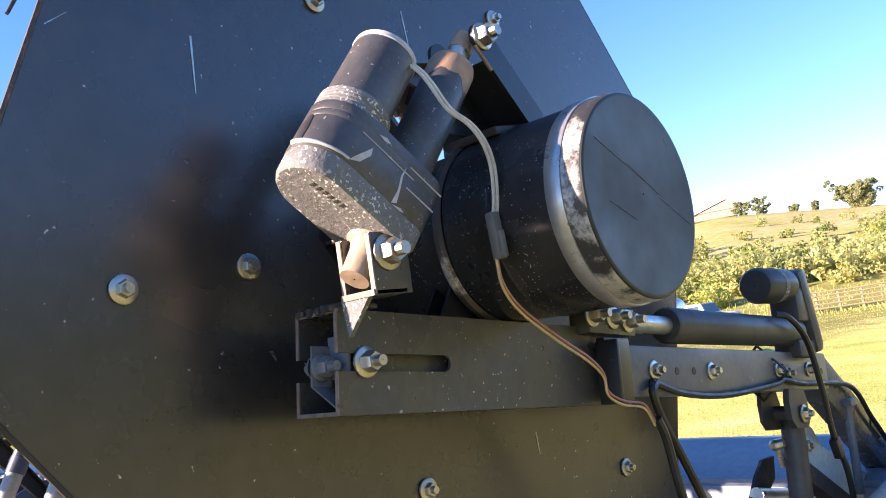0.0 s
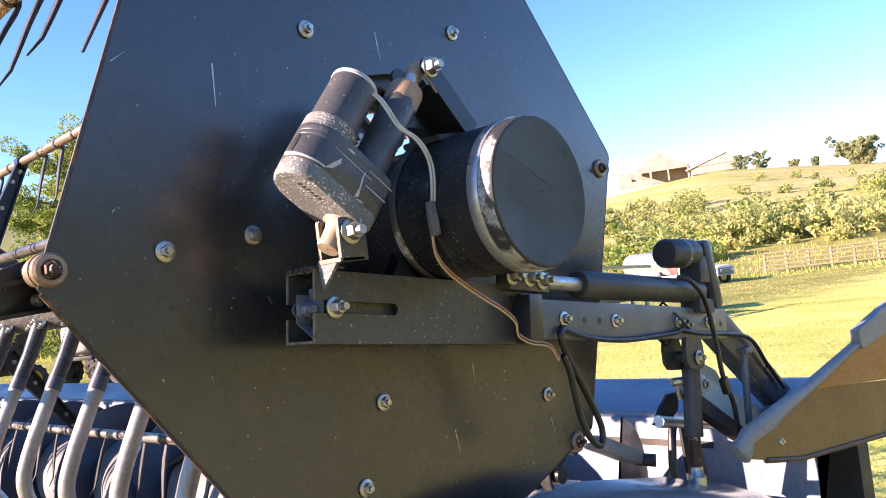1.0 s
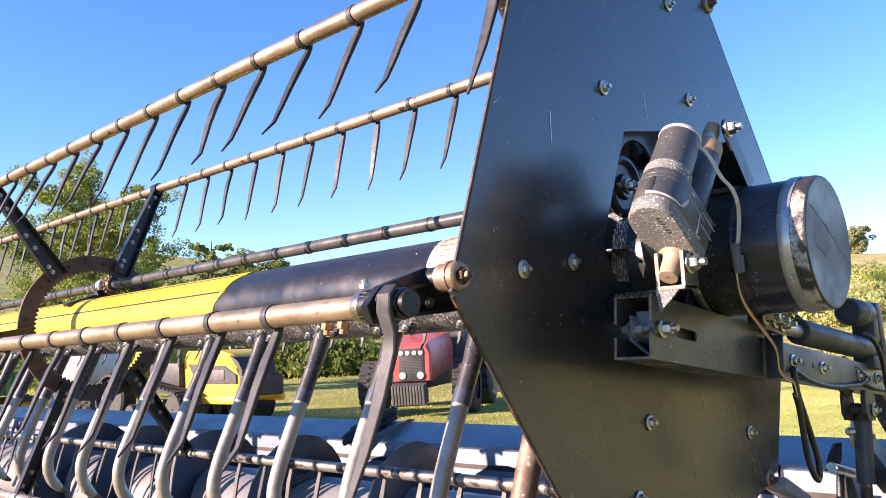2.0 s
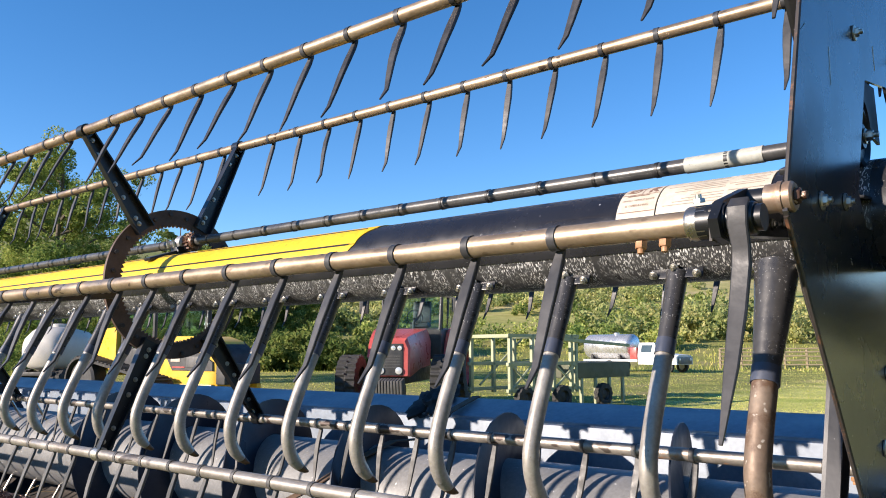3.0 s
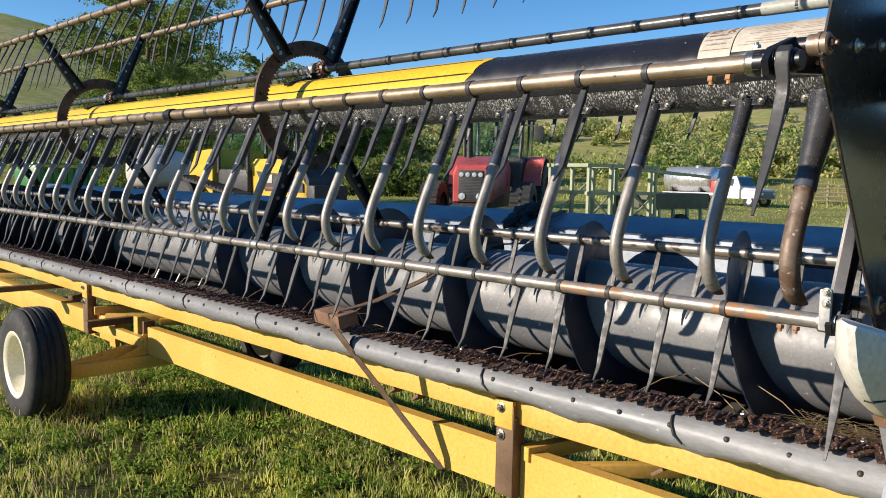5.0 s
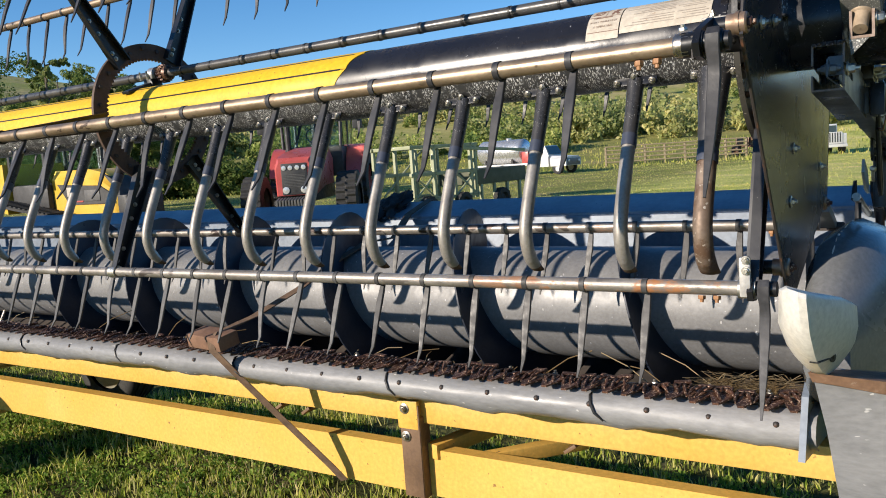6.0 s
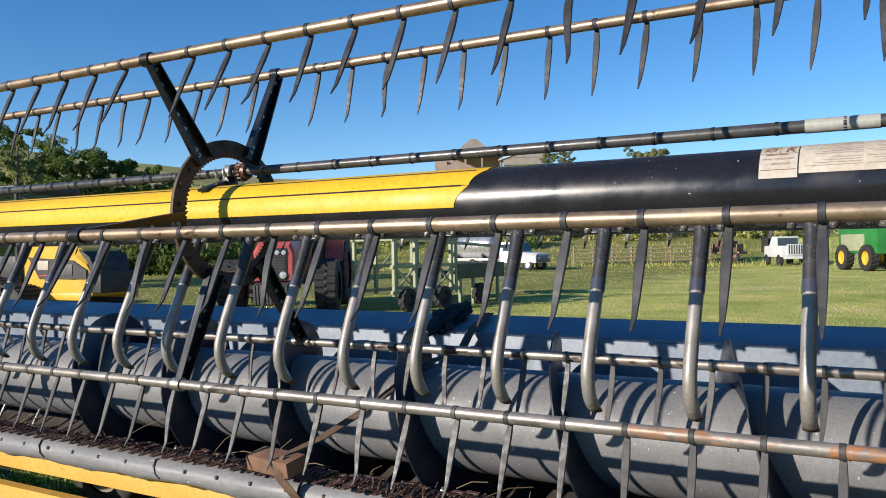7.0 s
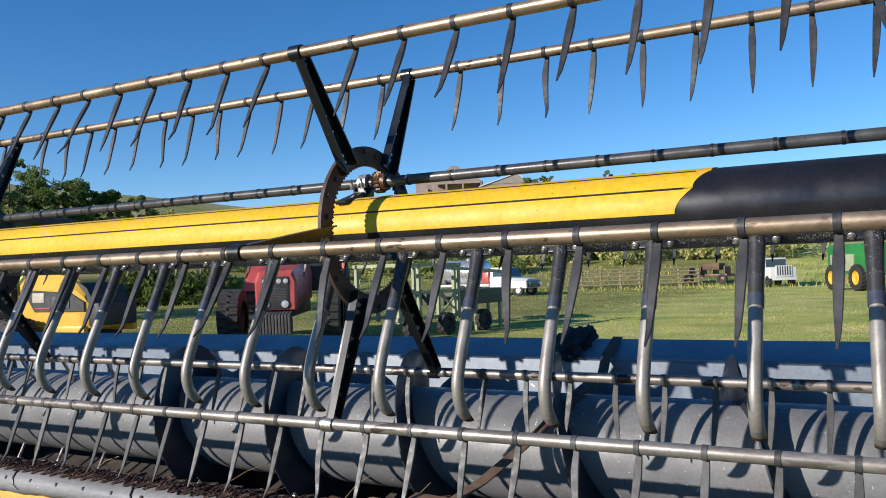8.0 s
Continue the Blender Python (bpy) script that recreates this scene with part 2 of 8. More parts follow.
def glass_mat():
    m = bpy.data.materials.new("window_glass")
    m.use_nodes = True
    b = m.node_tree.nodes["Principled BSDF"]
    b.inputs["Base Color"].default_value = (0.60, 0.80, 0.80, 1)
    b.inputs["Transmission Weight"].default_value = 1.0
    b.inputs["Roughness"].default_value = 0.03
    b.inputs["IOR"].default_value = 1.2
    return m


GLASS = glass_mat()
DARKGLASS = mat("dark_glass", (0.05, 0.08, 0.09), (0.08, 0.11, 0.12), 0.06, scale=1, bump=0.0, rough_var=0.02, spec=0.8)
LAMPGLASS = mat("lamp_glass", (0.65, 0.65, 0.62), (0.75, 0.75, 0.72), 0.1, 0.3, scale=10, bump=0.0)
WOOD = mat("fence_wood", (0.23, 0.185, 0.11), (0.33, 0.27, 0.165), 0.85, scale=5, bump=0.3)
BRICK = mat("ruin_wall", (0.31, 0.235, 0.19), (0.42, 0.33, 0.275), 0.9, scale=0.5, fine=6, bump=0.2)
ROOFGREY = mat("ruin_roof", (0.26, 0.235, 0.20), (0.36, 0.32, 0.27), 0.9, scale=0.6, fine=5, bump=0.2)
BARK = mat("bark", (0.09, 0.07, 0.05), (0.17, 0.14, 0.10), 0.9, scale=5, bump=0.6)


def leaf_mat(name, dark, light, dry, patch=0.0):
    m = bpy.data.materials.new(name)
    m.use_nodes = True
    n, l = m.node_tree.nodes, m.node_tree.links
    bs = n["Principled BSDF"]
    g = n.new("ShaderNodeNewGeometry")
    r = n.new("ShaderNodeValToRGB")
    r.color_ramp.elements[0].color, r.color_ramp.elements[1].color = (*dark, 1), (*dry, 1)
    e = r.color_ramp.elements.new(0.55)
    e.color = (*light, 1)
    l.new(g.outputs["Random Per Island"], r.inputs["Fac"])
    col = r.outputs["Color"]
    if patch:
        tc = n.new("ShaderNodeTexCoord")
        nz = n.new("ShaderNodeTexNoise")
        nz.inputs["Scale"].default_value, nz.inputs["Detail"].default_value = patch, 4.0
        l.new(tc.outputs["Object"], nz.inputs["Vector"])
        pr = n.new("ShaderNodeValToRGB")
        pr.color_ramp.elements[0].position, pr.color_ramp.elements[1].position = 0.34, 0.66
        pr.color_ramp.elements[0].color, pr.color_ramp.elements[1].color = (0.50, 0.60, 0.5, 1), (1.25, 1.12, 1.0, 1)
        l.new(nz.outputs["Fac"], pr.inputs["Fac"])
        mu = n.new("ShaderNodeMix")
        mu.data_type, mu.blend_type = "RGBA", "MULTIPLY"
        mu.inputs[0].default_value = 1.0
        l.new(col, mu.inputs[6])
        l.new(pr.outputs["Color"], mu.inputs[7])
        col = mu.outputs[2]
    l.new(col, bs.inputs["Base Color"])
    bs.inputs["Roughness"].default_value = 0.8
    bs.inputs["Specular IOR Level"].default_value = 0.12
    tr = n.new("ShaderNodeBsdfTranslucent")
    l.new(col, tr.inputs["Color"])
    mx = n.new("ShaderNodeMixShader")
    mx.inputs[0].default_value = 0.45
    l.new(bs.outputs[0], mx.inputs[1])
    l.new(tr.outputs[0], mx.inputs[2])
    l.new(mx.outputs[0], n["Material Output"].inputs["Surface"])
    return m


LEAF = leaf_mat("leaf_green", (0.24, 0.32, 0.085), (0.42, 0.50, 0.155), (0.54, 0.57, 0.22), 0.22)
LEAFDRY = leaf_mat("leaf_olive", (0.31, 0.37, 0.14), (0.48, 0.51, 0.21), (0.60, 0.57, 0.29), 0.16)
# darker leaf tones: the thicket's shade is put into the colour
LEAFSHADED = leaf_mat("leaf_shaded", (0.085, 0.14, 0.036), (0.18, 0.245, 0.068), (0.29, 0.32, 0.105), 0.2)
LEAFDARK = leaf_mat("leaf_dark", (0.13, 0.20, 0.05), (0.25, 0.335, 0.095), (0.37, 0.40, 0.145), 0.2)
LEAFTREE = leaf_mat("leaf_tree", (0.13, 0.205, 0.05), (0.26, 0.345, 0.095), (0.40, 0.43, 0.15), 0.5)
GRASSLEAF = leaf_mat("grass_blade", (0.17, 0.28, 0.025), (0.58, 0.64, 0.12), (0.88, 0.80, 0.40), 2.3)
FIELDLEAF = leaf_mat("field_blade", (0.46, 0.52, 0.105), (0.62, 0.63, 0.165), (0.76, 0.69, 0.29), 0.35)
# skyline leaves, with the haze of distance put into their colour
LEAFHAZE = leaf_mat("leaf_hazed", (0.24, 0.28, 0.14), (0.34, 0.37, 0.19), (0.42, 0.43, 0.24))
STRAW = leaf_mat("straw", (0.25, 0.17, 0.08), (0.42, 0.31, 0.16), (0.5, 0.4, 0.24))


def ground_mat():
    m = bpy.data.materials.new("field_ground")
    m.use_nodes = True
    n, l = m.node_tree.nodes, m.node_tree.links
    bs = n["Principled BSDF"]
    tc = n.new("ShaderNodeTexCoord")

    def nz(s, d=5.0):
        t = n.new("ShaderNodeTexNoise")
        t.inputs["Scale"].default_value = s
        t.inputs["Detail"].default_value = d
        t.inputs["Roughness"].default_value = 0.65
        l.new(tc.outputs["Object"], t.inputs["Vector"])
        return t.outputs["Fac"]

    def rp(f, stops):
        r = n.new("ShaderNodeValToRGB")
        while len(r.color_ramp.elements) < len(stops):
            r.color_ramp.elements.new(0.5)
        for e, (p, c) in zip(r.color_ramp.elements, stops):
            e.position, e.color = p, (*c, 1)
        l.new(f, r.inputs["Fac"])
        return r.outputs["Color"]

    def mx(f, a, b, mode="MIX"):
        x = n.new("ShaderNodeMix")
        x.data_type, x.blend_type = "RGBA", mode
        if isinstance(f, float):
            x.inputs[0].default_value = f
        else:
            l.new(f, x.inputs[0])
        l.new(a, x.inputs[6])
        l.new(b, x.inputs[7])
        return x.outputs[2]

    green = rp(nz(0.35), [(0.30, (0.38, 0.44, 0.11)), (0.52, (0.60, 0.60, 0.20)), (0.68, (0.74, 0.63, 0.33))])
    tuft = rp(nz(9.0, 6.0), [(0.3, (0.6, 0.62, 0.5)), (0.7, (1.15, 1.1, 1.0))])
    # soil with the shade between grass blades put into its colour
    shaded_soil = rp(nz(5.0, 6.0), [(0.38, (0.035, 0.038, 0.015)), (0.56, (0.085, 0.09, 0.028)), (0.72, (0.30, 0.25, 0.12))])
    near = mx(1.0, green, tuft, "MULTIPLY")
    slope = rp(nz(0.035, 6.0), [(0.38, (0.36, 0.38, 0.11)), (0.5, (0.48, 0.43, 0.18)), (0.62, (0.58, 0.47, 0.26))])
    fine = rp(nz(0.6, 6.0), [(0.3, (0.6, 0.62, 0.5)), (0.7, (1.1, 1.08, 1.0))])
    far = mx(1.0, slope, fine, "MULTIPLY")
    sep = n.new("ShaderNodeSeparateXYZ")
    l.new(tc.outputs["Object"], sep.inputs[0])
    mr = n.new("ShaderNodeMapRange")
    mr.inputs["From Min"].default_value, mr.inputs["From Max"].default_value = 1.5, 7.0
    l.new(sep.outputs["Z"], mr.inputs["Value"])
    dry = rp(nz(1.3, 6.0), [(0.34, (0.31, 0.34, 0.09)), (0.52, (0.44, 0.43, 0.16)), (0.70, (0.55, 0.49, 0.24))])
    side = n.new("ShaderNodeMapRange")
    side.inputs["From Min"].default_value, side.inputs["From Max"].default_value = 0.6, 3.0
    l.new(sep.outputs["X"], side.inputs["Value"])
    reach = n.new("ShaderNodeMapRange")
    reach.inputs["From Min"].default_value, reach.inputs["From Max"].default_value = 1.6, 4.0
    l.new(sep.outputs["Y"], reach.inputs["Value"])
    wob = n.new("ShaderNodeMath")
    wob.operation = "MULTIPLY_ADD"
    wob.inputs[1].default_value, wob.inputs[2].default_value = 4.0, -2.0
    l.new(nz(0.7, 4.0), wob.inputs[0])

    def fade(axis, a, b):
        sh = n.new("ShaderNodeMath")
        l.new(sep.outputs[axis], sh.inputs[0])
        l.new(wob.outputs[0], sh.inputs[1])
        f = n.new("ShaderNodeMapRange")
        f.inputs["From Min"].default_value, f.inputs["From Max"].default_value = a, b
        l.new(sh.outputs[0], f.inputs["Value"])
        return f.outputs[0]

    near = mx(reach.outputs[0], shaded_soil, near)
    rough_grass = mx(0.6, mx(1.0, green, tuft, "MULTIPLY"), shaded_soil)
    near = mx(fade("Y", -2.2, -5.0), near, rough_grass)
    near = mx(fade("X", -8.0, -11.5), near, rough_grass)
    near = mx(side.outputs[0], near, dry)
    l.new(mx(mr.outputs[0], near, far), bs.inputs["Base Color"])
    bs.inputs["Roughness"].default_value = 0.95
    bs.inputs["Specular IOR Level"].default_value = 0.1
    b = n.new("ShaderNodeBump")
    b.inputs["Strength"].default_value = 0.8
    b.inputs["Distance"].default_value = 0.05
    l.new(nz(14.0, 6.0), b.inputs["Height"])
    l.new(b.outputs[0], bs.inputs["Normal"])
    return m


GROUND = ground_mat()

# ---- mesh building ----


class Shape:
    """Collects vertices and faces of one mesh."""

    def __init__(self):
        self.v, self.f = [], []

    def add(self, verts, faces):
        k = len(self.v)
        self.v += [tuple(p) for p in verts]
        self.f += [tuple(i + k for i in f) for f in faces]
        return self

    def box(self, c, s, rx=0, ry=0, rz=0, bevel=0.0):
        """A box with chamfered edges, centre c, full sizes s."""
        h = [d / 2 for d in s]
        b = min(bevel, min(h) * 0.9)
        m = Matrix.Translation(c) @ Euler([radians(a) for a in (rx, ry, rz)]).to_matrix().to_4x4()
        if b <= 0:
            vs = [(x * h[0], y * h[1], z * h[2]) for x in (-1, 1) for y in (-1, 1) for z in (-1, 1)]
            fs = [(0, 1, 3, 2), (4, 6, 7, 5), (0, 4, 5, 1), (2, 3, 7, 6), (0, 2, 6, 4), (1, 5, 7, 3)]
            return self.add([m @ Vector(p) for p in vs], fs)
        bm = bmesh.new()
        bmesh.ops.create_cube(bm, size=1.0)
        for v in bm.verts:
            v.co = Vector((v.co.x * s[0], v.co.y * s[1], v.co.z * s[2]))
        bmesh.ops.bevel(bm, geom=bm.edges[:], offset=b, segments=2, affect="EDGES", profile=0.6)
        bm.verts.index_update()
        self.add([m @ v.co for v in bm.verts], [[v.index for v in f.verts] for f in bm.faces])
        bm.free()
        return self

    def tube(self, path, r, seg=12, caps=True, flat=1.0):
        """A round bar along a path; r one radius or one for each point; flat squashes it across."""
        path = [Vector(p) for p in path]
        rs = list(r) if isinstance(r, (list, tuple)) else [r] * len(path)
        k, side = len(self.v), None
        for i, p in enumerate(path):
            d = (path[min(i + 1, len(path) - 1)] - path[max(i - 1, 0)]).normalized()
            if side is None:
                up = Vector((0, 0, 1)) if abs(d.z) < 0.9 else Vector((0, 1, 0))
                side = d.cross(up).normalized()
            side = (side - d * side.dot(d)).normalized()
            up = side.cross(d)
            for j in range(seg):
                a = 2 * math.pi * j / seg
                self.v.append(tuple(p + side * (math.cos(a) * rs[i]) + up * (math.sin(a) * rs[i] * flat)))
        for i in range(len(path) - 1):
            for j in range(seg):
                a, b = k + i * seg + j, k + i * seg + (j + 1) % seg
                self.f.append((a, b, b + seg, a + seg))
        if caps:
            self.f.append(tuple(k + j for j in range(seg - 1, -1, -1)))
            self.f.append(tuple(k + (len(path) - 1) * seg + j for j in range(seg)))
        return self

    def prism(self, pts, x0, x1, axis=0):
        """A slab with outline pts in the two other axes, from x0 to x1 along axis."""
        n = len(pts)

        def put(t, p):
            q = list(p)
            q.insert(axis, t)
            return q

        vs = [put(x0, p) for p in pts] + [put(x1, p) for p in pts]
        fs = [tuple(range(n - 1, -1, -1)), tuple(range(n, 2 * n))] + [(i, (i + 1) % n, n + (i + 1) % n, n + i) for i in range(n)]
        return self.add(vs, fs)

    def lathe(self, prof, c, axis, seg=32):
        """A turned shape: prof of (along, radius), round a line through c along axis."""
        q = Vector((0, 0, 1)).rotation_difference(Vector(axis).normalized())
        k = len(self.v)
        for a, r in prof:
            for j in range(seg):
                t = 2 * math.pi * j / seg
                self.v.append(tuple(Vector(c) + q @ Vector((math.cos(t) * r, math.sin(t) * r, a))))
        for i in range(len(prof) - 1):
            for j in range(seg):
                a, b = k + i * seg + j, k + i * seg + (j + 1) % seg
                self.f.append((a, b, b + seg, a + seg))
        return self

    def bolt(self, c, axis, r=0.012, h=0.008, washer=1.7):
        """A hexagon head on a round washer, standing on c."""
        a = Vector(axis).normalized()
        if washer:
            self.lathe([(0, r * washer), (0.0022, r * washer), (0.003, r * washer * 0.9), (0.003, 0.0005)], c, a, 16)
        self.lathe([(0.002, r), (h * 0.8, r), (h, r * 0.85), (h, 0.0005)], c, a, 6)
        self.lathe([(h, r * 0.55), (h * 1.6, r * 0.5), (h * 1.6, 0.0005)], c, a, 10)
        return self

    def mesh(self, name, material, base=(0, 0, 0), smooth=True, angle=35):
        me = bpy.data.meshes.new(name)
        b = base
        me.from_pydata([(p[0] - b[0], p[1] - b[1], p[2] - b[2]) for p in self.v], [], self.f)
        me.materials.append(material)
        me.validate()
        bm = bmesh.new()
        bm.from_mesh(me)
        if len(bm.faces) < 20000:
            bmesh.ops.recalc_face_normals(bm, faces=bm.faces[:])
        bm.to_mesh(me)
        bm.free()
        if smooth:
            me.polygons.foreach_set("use_smooth", [True] * len(me.polygons))
            me.set_sharp_from_angle(angle=radians(angle))
        return me


BASE = {}


def thing(name, loc, label, category, group="", kind=""):
    """An Empty at the base of a thing."""
    ob = new(name)
    ob.location = loc
    BASE[ob] = Vector(loc)
    return tagged(ob, label, category, group, kind)


def part(name, shape, material, parent, label="", smooth=True, angle=35, kind=""):
    """Links a shape, given in world coordinates, as one mesh under a thing or a part."""
    ob = new(name, shape.mesh(name, material, BASE[parent], smooth, angle))
    ob.parent = parent
    BASE[ob] = BASE[parent]
    return tagged(ob, label, kind=kind)


def piece(name, me, parent, place, rot=None, scale=None):
    """One of many alike pieces that share a mesh, at a place in the world."""
    ob = new(name, me)
    ob.parent = parent
    ob.location = Vector(place) - BASE[parent]
    if rot:
        ob.rotation_euler = rot
    if scale:
        ob.scale = scale
    return ob


def whole(name, shape, material, loc, label, category, group="", kind="", smooth=True, angle=35):
    """A thing that is one mesh."""
    ob = new(name, shape.mesh(name, material, loc, smooth, angle))
    ob.location = loc
    BASE[ob] = Vector(loc)
    return tagged(ob, label, category, group, kind)


def arc(r, c, a0, a1, n):
    """Points (y, z) on a circle, angles in degrees from +y towards +z."""
    return [(c[0] + r * math.cos(radians(a0 + (a1 - a0) * i / n)), c[1] + r * math.sin(radians(a0 + (a1 - a0) * i / n))) for i in range(n + 1)]


def smooth_path(pts, n=6):
    """Catmull-Rom through the points."""
    p = [Vector(q) for q in pts]
    p = [p[0] * 2 - p[1]] + p + [p[-1] * 2 - p[-2]]
    out = []
    for i in range(1, len(p) - 2):
        a, b, c, d = p[i - 1], p[i], p[i + 1], p[i + 2]
        for k in range(n):
            t = k / n
            out.append(0.5 * ((2 * b) + (c - a) * t + (2 * a - 5 * b + 4 * c - d) * t * t + (3 * b - a - 3 * c + d) * t ** 3))
    out.append(p[-2])
    return out


def loft(rows, close=True):
    s = Shape()
    n = len(rows[0])
    for r in rows:
        s.v += [tuple(p) for p in r]
    for i in range(len(rows) - 1):
        for j in range(n):
            k = (j + 1) % n
            s.f.append((i * n + j, i * n + k, (i + 1) * n + k, (i + 1) * n + j))
    s.f.append(tuple(range(n - 1, -1, -1)))
    s.f.append(tuple((len(rows) - 1) * n + j for j in range(n)))
    return s


# ---- ground, hills ----
RIDGE = [(-180, 3.0), (-60, 2.5), (0, 4.6), (10, 5.0), (15, 5.05), (17, 5.25), (20, 5.5), (24, 5.85), (29, 5.55), (33, 5.3), (38, 5.25), (42, 5.2), (47, 5.75), (51, 6.15), (56, 6.6), (61, 7.5), (74, 9.5), (95, 10.0), (130, 5.0), (180, 3.0)]


def ridge(az):
    return float(np.interp(az, [a for a, _ in RIDGE], [e for _, e in RIDGE]))


def land(x, y):
    """Height of the ground."""
    r = math.hypot(x, y)
    if r < 45:
        return 0.0
    az = math.degrees(math.atan2(-x, y))
    t = min(max((r - 62) / 190, 0), 1)
    top = math.tan(radians(ridge(az))) * 252
    rise = top * (0.75 * t + 0.25 * t * t * (3 - 2 * t))
    if r > 252:
        rise = top + (r - 252) * -0.02
    w = noise.noise((x * 0.02, y * 0.02, 0.3)) * 2.2 * t
    return rise + w + min(max((r - 45) / 30, 0), 1) * 0.1 * noise.noise((x * 0.1, y * 0.1, 1))


def build_ground():
    radii = [0, 3, 6, 10, 16, 24, 34, 45, 54, 62, 70, 80, 92, 105, 120, 136, 152, 170, 190, 212, 232, 252, 275, 310, 380, 600, 1500, 4500]
    n = 180
    s = Shape()
    s.v.append((0, 0, 0))
    for r in radii[1:]:
        for j in range(n):
            a = 2 * math.pi * j / n
            x, y = math.cos(a) * r, math.sin(a) * r
            s.v.append((x, y, land(x, y) if r < 1000 else -20))
    for j in range(n):
        s.f.append((0, 1 + j, 1 + (j + 1) % n))
    for i in range(len(radii) - 2):
        for j in range(n):
            a, b = 1 + i * n + j, 1 + i * n + (j + 1) % n
            s.f.append((a, a + n, b + n, b))
    ob = whole("ground", s, GROUND, (0, 0, 0), "grassy field that rises to dry rolling hills", "ground", kind="structure", angle=180)
    return ob


build_ground()

# ---- the header: platform, auger ----
CY, CZ = 0.114, 1.778          # reel and manifold axis
BATS = {"MF": (-0.5, 1.7), "TF": (-0.244, 2.262), "TR": (0.36, 2.322), "MR": (0.728, 1.856), "BR": (0.484, 1.283), "BF": (-0.142, 1.211)}
SPIDERS = (-0.075, -2.27, -4.42, -6.57, -8.72)
LEFT = -9.1
AY, AZ, AR, FR = 0.75, 0.985, 0.20, 0.35


def build_platform():
    p = thing("header_platform", (-4.5, 0.7, 0.6), "grey steel grain header platform with knife and trough on a trailer", "harvester header")
    s = Shape()
    outer = [(0.24, 0.845)] + [(y, z) for y, z in arc(FR + 0.03, (AY, AZ), 235, 360, 14)] + [(1.115, 1.20), (1.13, 1.262), (1.19, 1.29)]
    prof = outer + [(y + 0.012, z - 0.012) for y, z in reversed(outer)]
    s.prism(prof, LEFT, -0.01)
    part("trough", s, TROUGH, p, "dirty trough with straw", angle=50)
    s = Shape()
    prof = [(1.10, 1.05), (1.112, 1.05), (1.135, 1.275), (1.30, 1.335), (1.42, 1.32), (1.42, 1.20), (1.30, 1.20), (1.29, 1.31), (1.123, 1.262)]
    s.prism(prof, LEFT, 0.235)
    part("back_panel", s, PANEL, p, "blue-grey steel back panel", angle=30)
    s = Shape()
    s.prism([(1.42, 0.55), (1.5, 0.55), (1.5, 1.30), (1.42, 1.30)], LEFT, 0.225)
    part("back_frame", s, DARK, p)
    s = Shape()
    prof = [(0.262, 0.852), (0.215, 0.857), (0.150, 0.856), (0.116, 0.849), (0.098, 0.832), (0.090, 0.808), (0.096, 0.788), (0.112, 0.771), (0.142, 0.757)]
    k, n = len(prof), 260
    for i in range(n + 1):
        x = 0.03 + (LEFT - 0.03) * i / n
        dent = 0.009 * noise.noise((x * 2.6, 0.2, 0)) + 0.003 * noise.noise((x * 11, 1.7, 0))
        for q, (y, z) in enumerate(prof):
            w = math.sin(math.pi * q / (k - 1))
            rag = 0.015 * noise.noise((x * 5, 3.3, 0)) + 0.007 * noise.noise((x * 23, 5.3, 0)) if q >= k - 2 else 0
            s.v.append((x, y + dent * w, z + rag + dent * 0.4 * w))
    s.f += [(i * k + q, i * k + q + 1, (i + 1) * k + q + 1, (i + 1) * k + q) for i in range(n) for q in range(k - 1)]
    m0 = len(s.v)
    s.v += [(x, y + 0.003, z - 0.003 if q < 5 else z + 0.003) for q, (x, y, z) in ((i % k, v) for i, v in enumerate(s.v[:m0]))]
    s.f += [tuple(m0 + a for a in reversed(f)) for f in s.f[:n * (k - 1)]]
    s.f += [(i * k + k - 1, m0 + i * k + k - 1, m0 + (i + 1) * k + k - 1, (i + 1) * k + k - 1) for i in range(n)]
    part("skid_lip", s, LIP, p, "grey worn skid strip", angle=60)
    for x in [-0.555 - 0.708 * i for i in range(12)]:
        s = Shape().tube([(x, 0.146, 0.851), (x + 0.003, 0.114, 0.850), (x + 0.010, 0.0955, 0.832), (x + 0.024, 0.0875, 0.808), (x + 0.046, 0.095, 0.785)], [0.002, 0.004, 0.0045, 0.004, 0.002], 6)
        part("seam", s, CABLE, p)
    s = Shape()
    s.box((LEFT / 2, 0.185, 0.860), (-LEFT, 0.06, 0.012), bevel=0.003)
    part("knife_bar", s, RUSTBLK, p)
    # knife sections and clamps
    tri = Shape()
    tri.prism([(-0.036, 0.0), (0.036, 0.0), (0.008, -0.078), (-0.008, -0.078)], 0, 0.005, axis=2)
    tm = tri.mesh("knife_section", RUST)
    for i in range(150):
        x = -0.02 - i * 0.0605
        piece("knife_section", tm, p, (x, 0.172, 0.866 + random.uniform(-0.002, 0.004)), (0.05, 0, random.uniform(-0.06, 0.06)))
    guards = []
    for k in range(4):
        rng = random.Random(70 + k)
        gd = Shape()
        for q in (-0.014, 0.012):
            w = rng.uniform(-0.006, 0.006)
            gd.tube([(q - 0.008, 0.034, -0.002), (q - 0.003, 0.004, 0.005), (q + 0.005 + w, -0.026, 0.005), (q + 0.011 + w, -0.048 - rng.uniform(0, 0.014), -0.002)], [0.0042, 0.0056, 0.0052, 0.0022], 7)
            gd.tube([(q + 0.010, 0.026, 0.001), (q + 0.015, 0.008, 0.009), (q + 0.010, -0.012, 0.007), (q + 0.001, -0.016, 0.002)], [0.0026, 0.0033, 0.0031, 0.0022], 6)
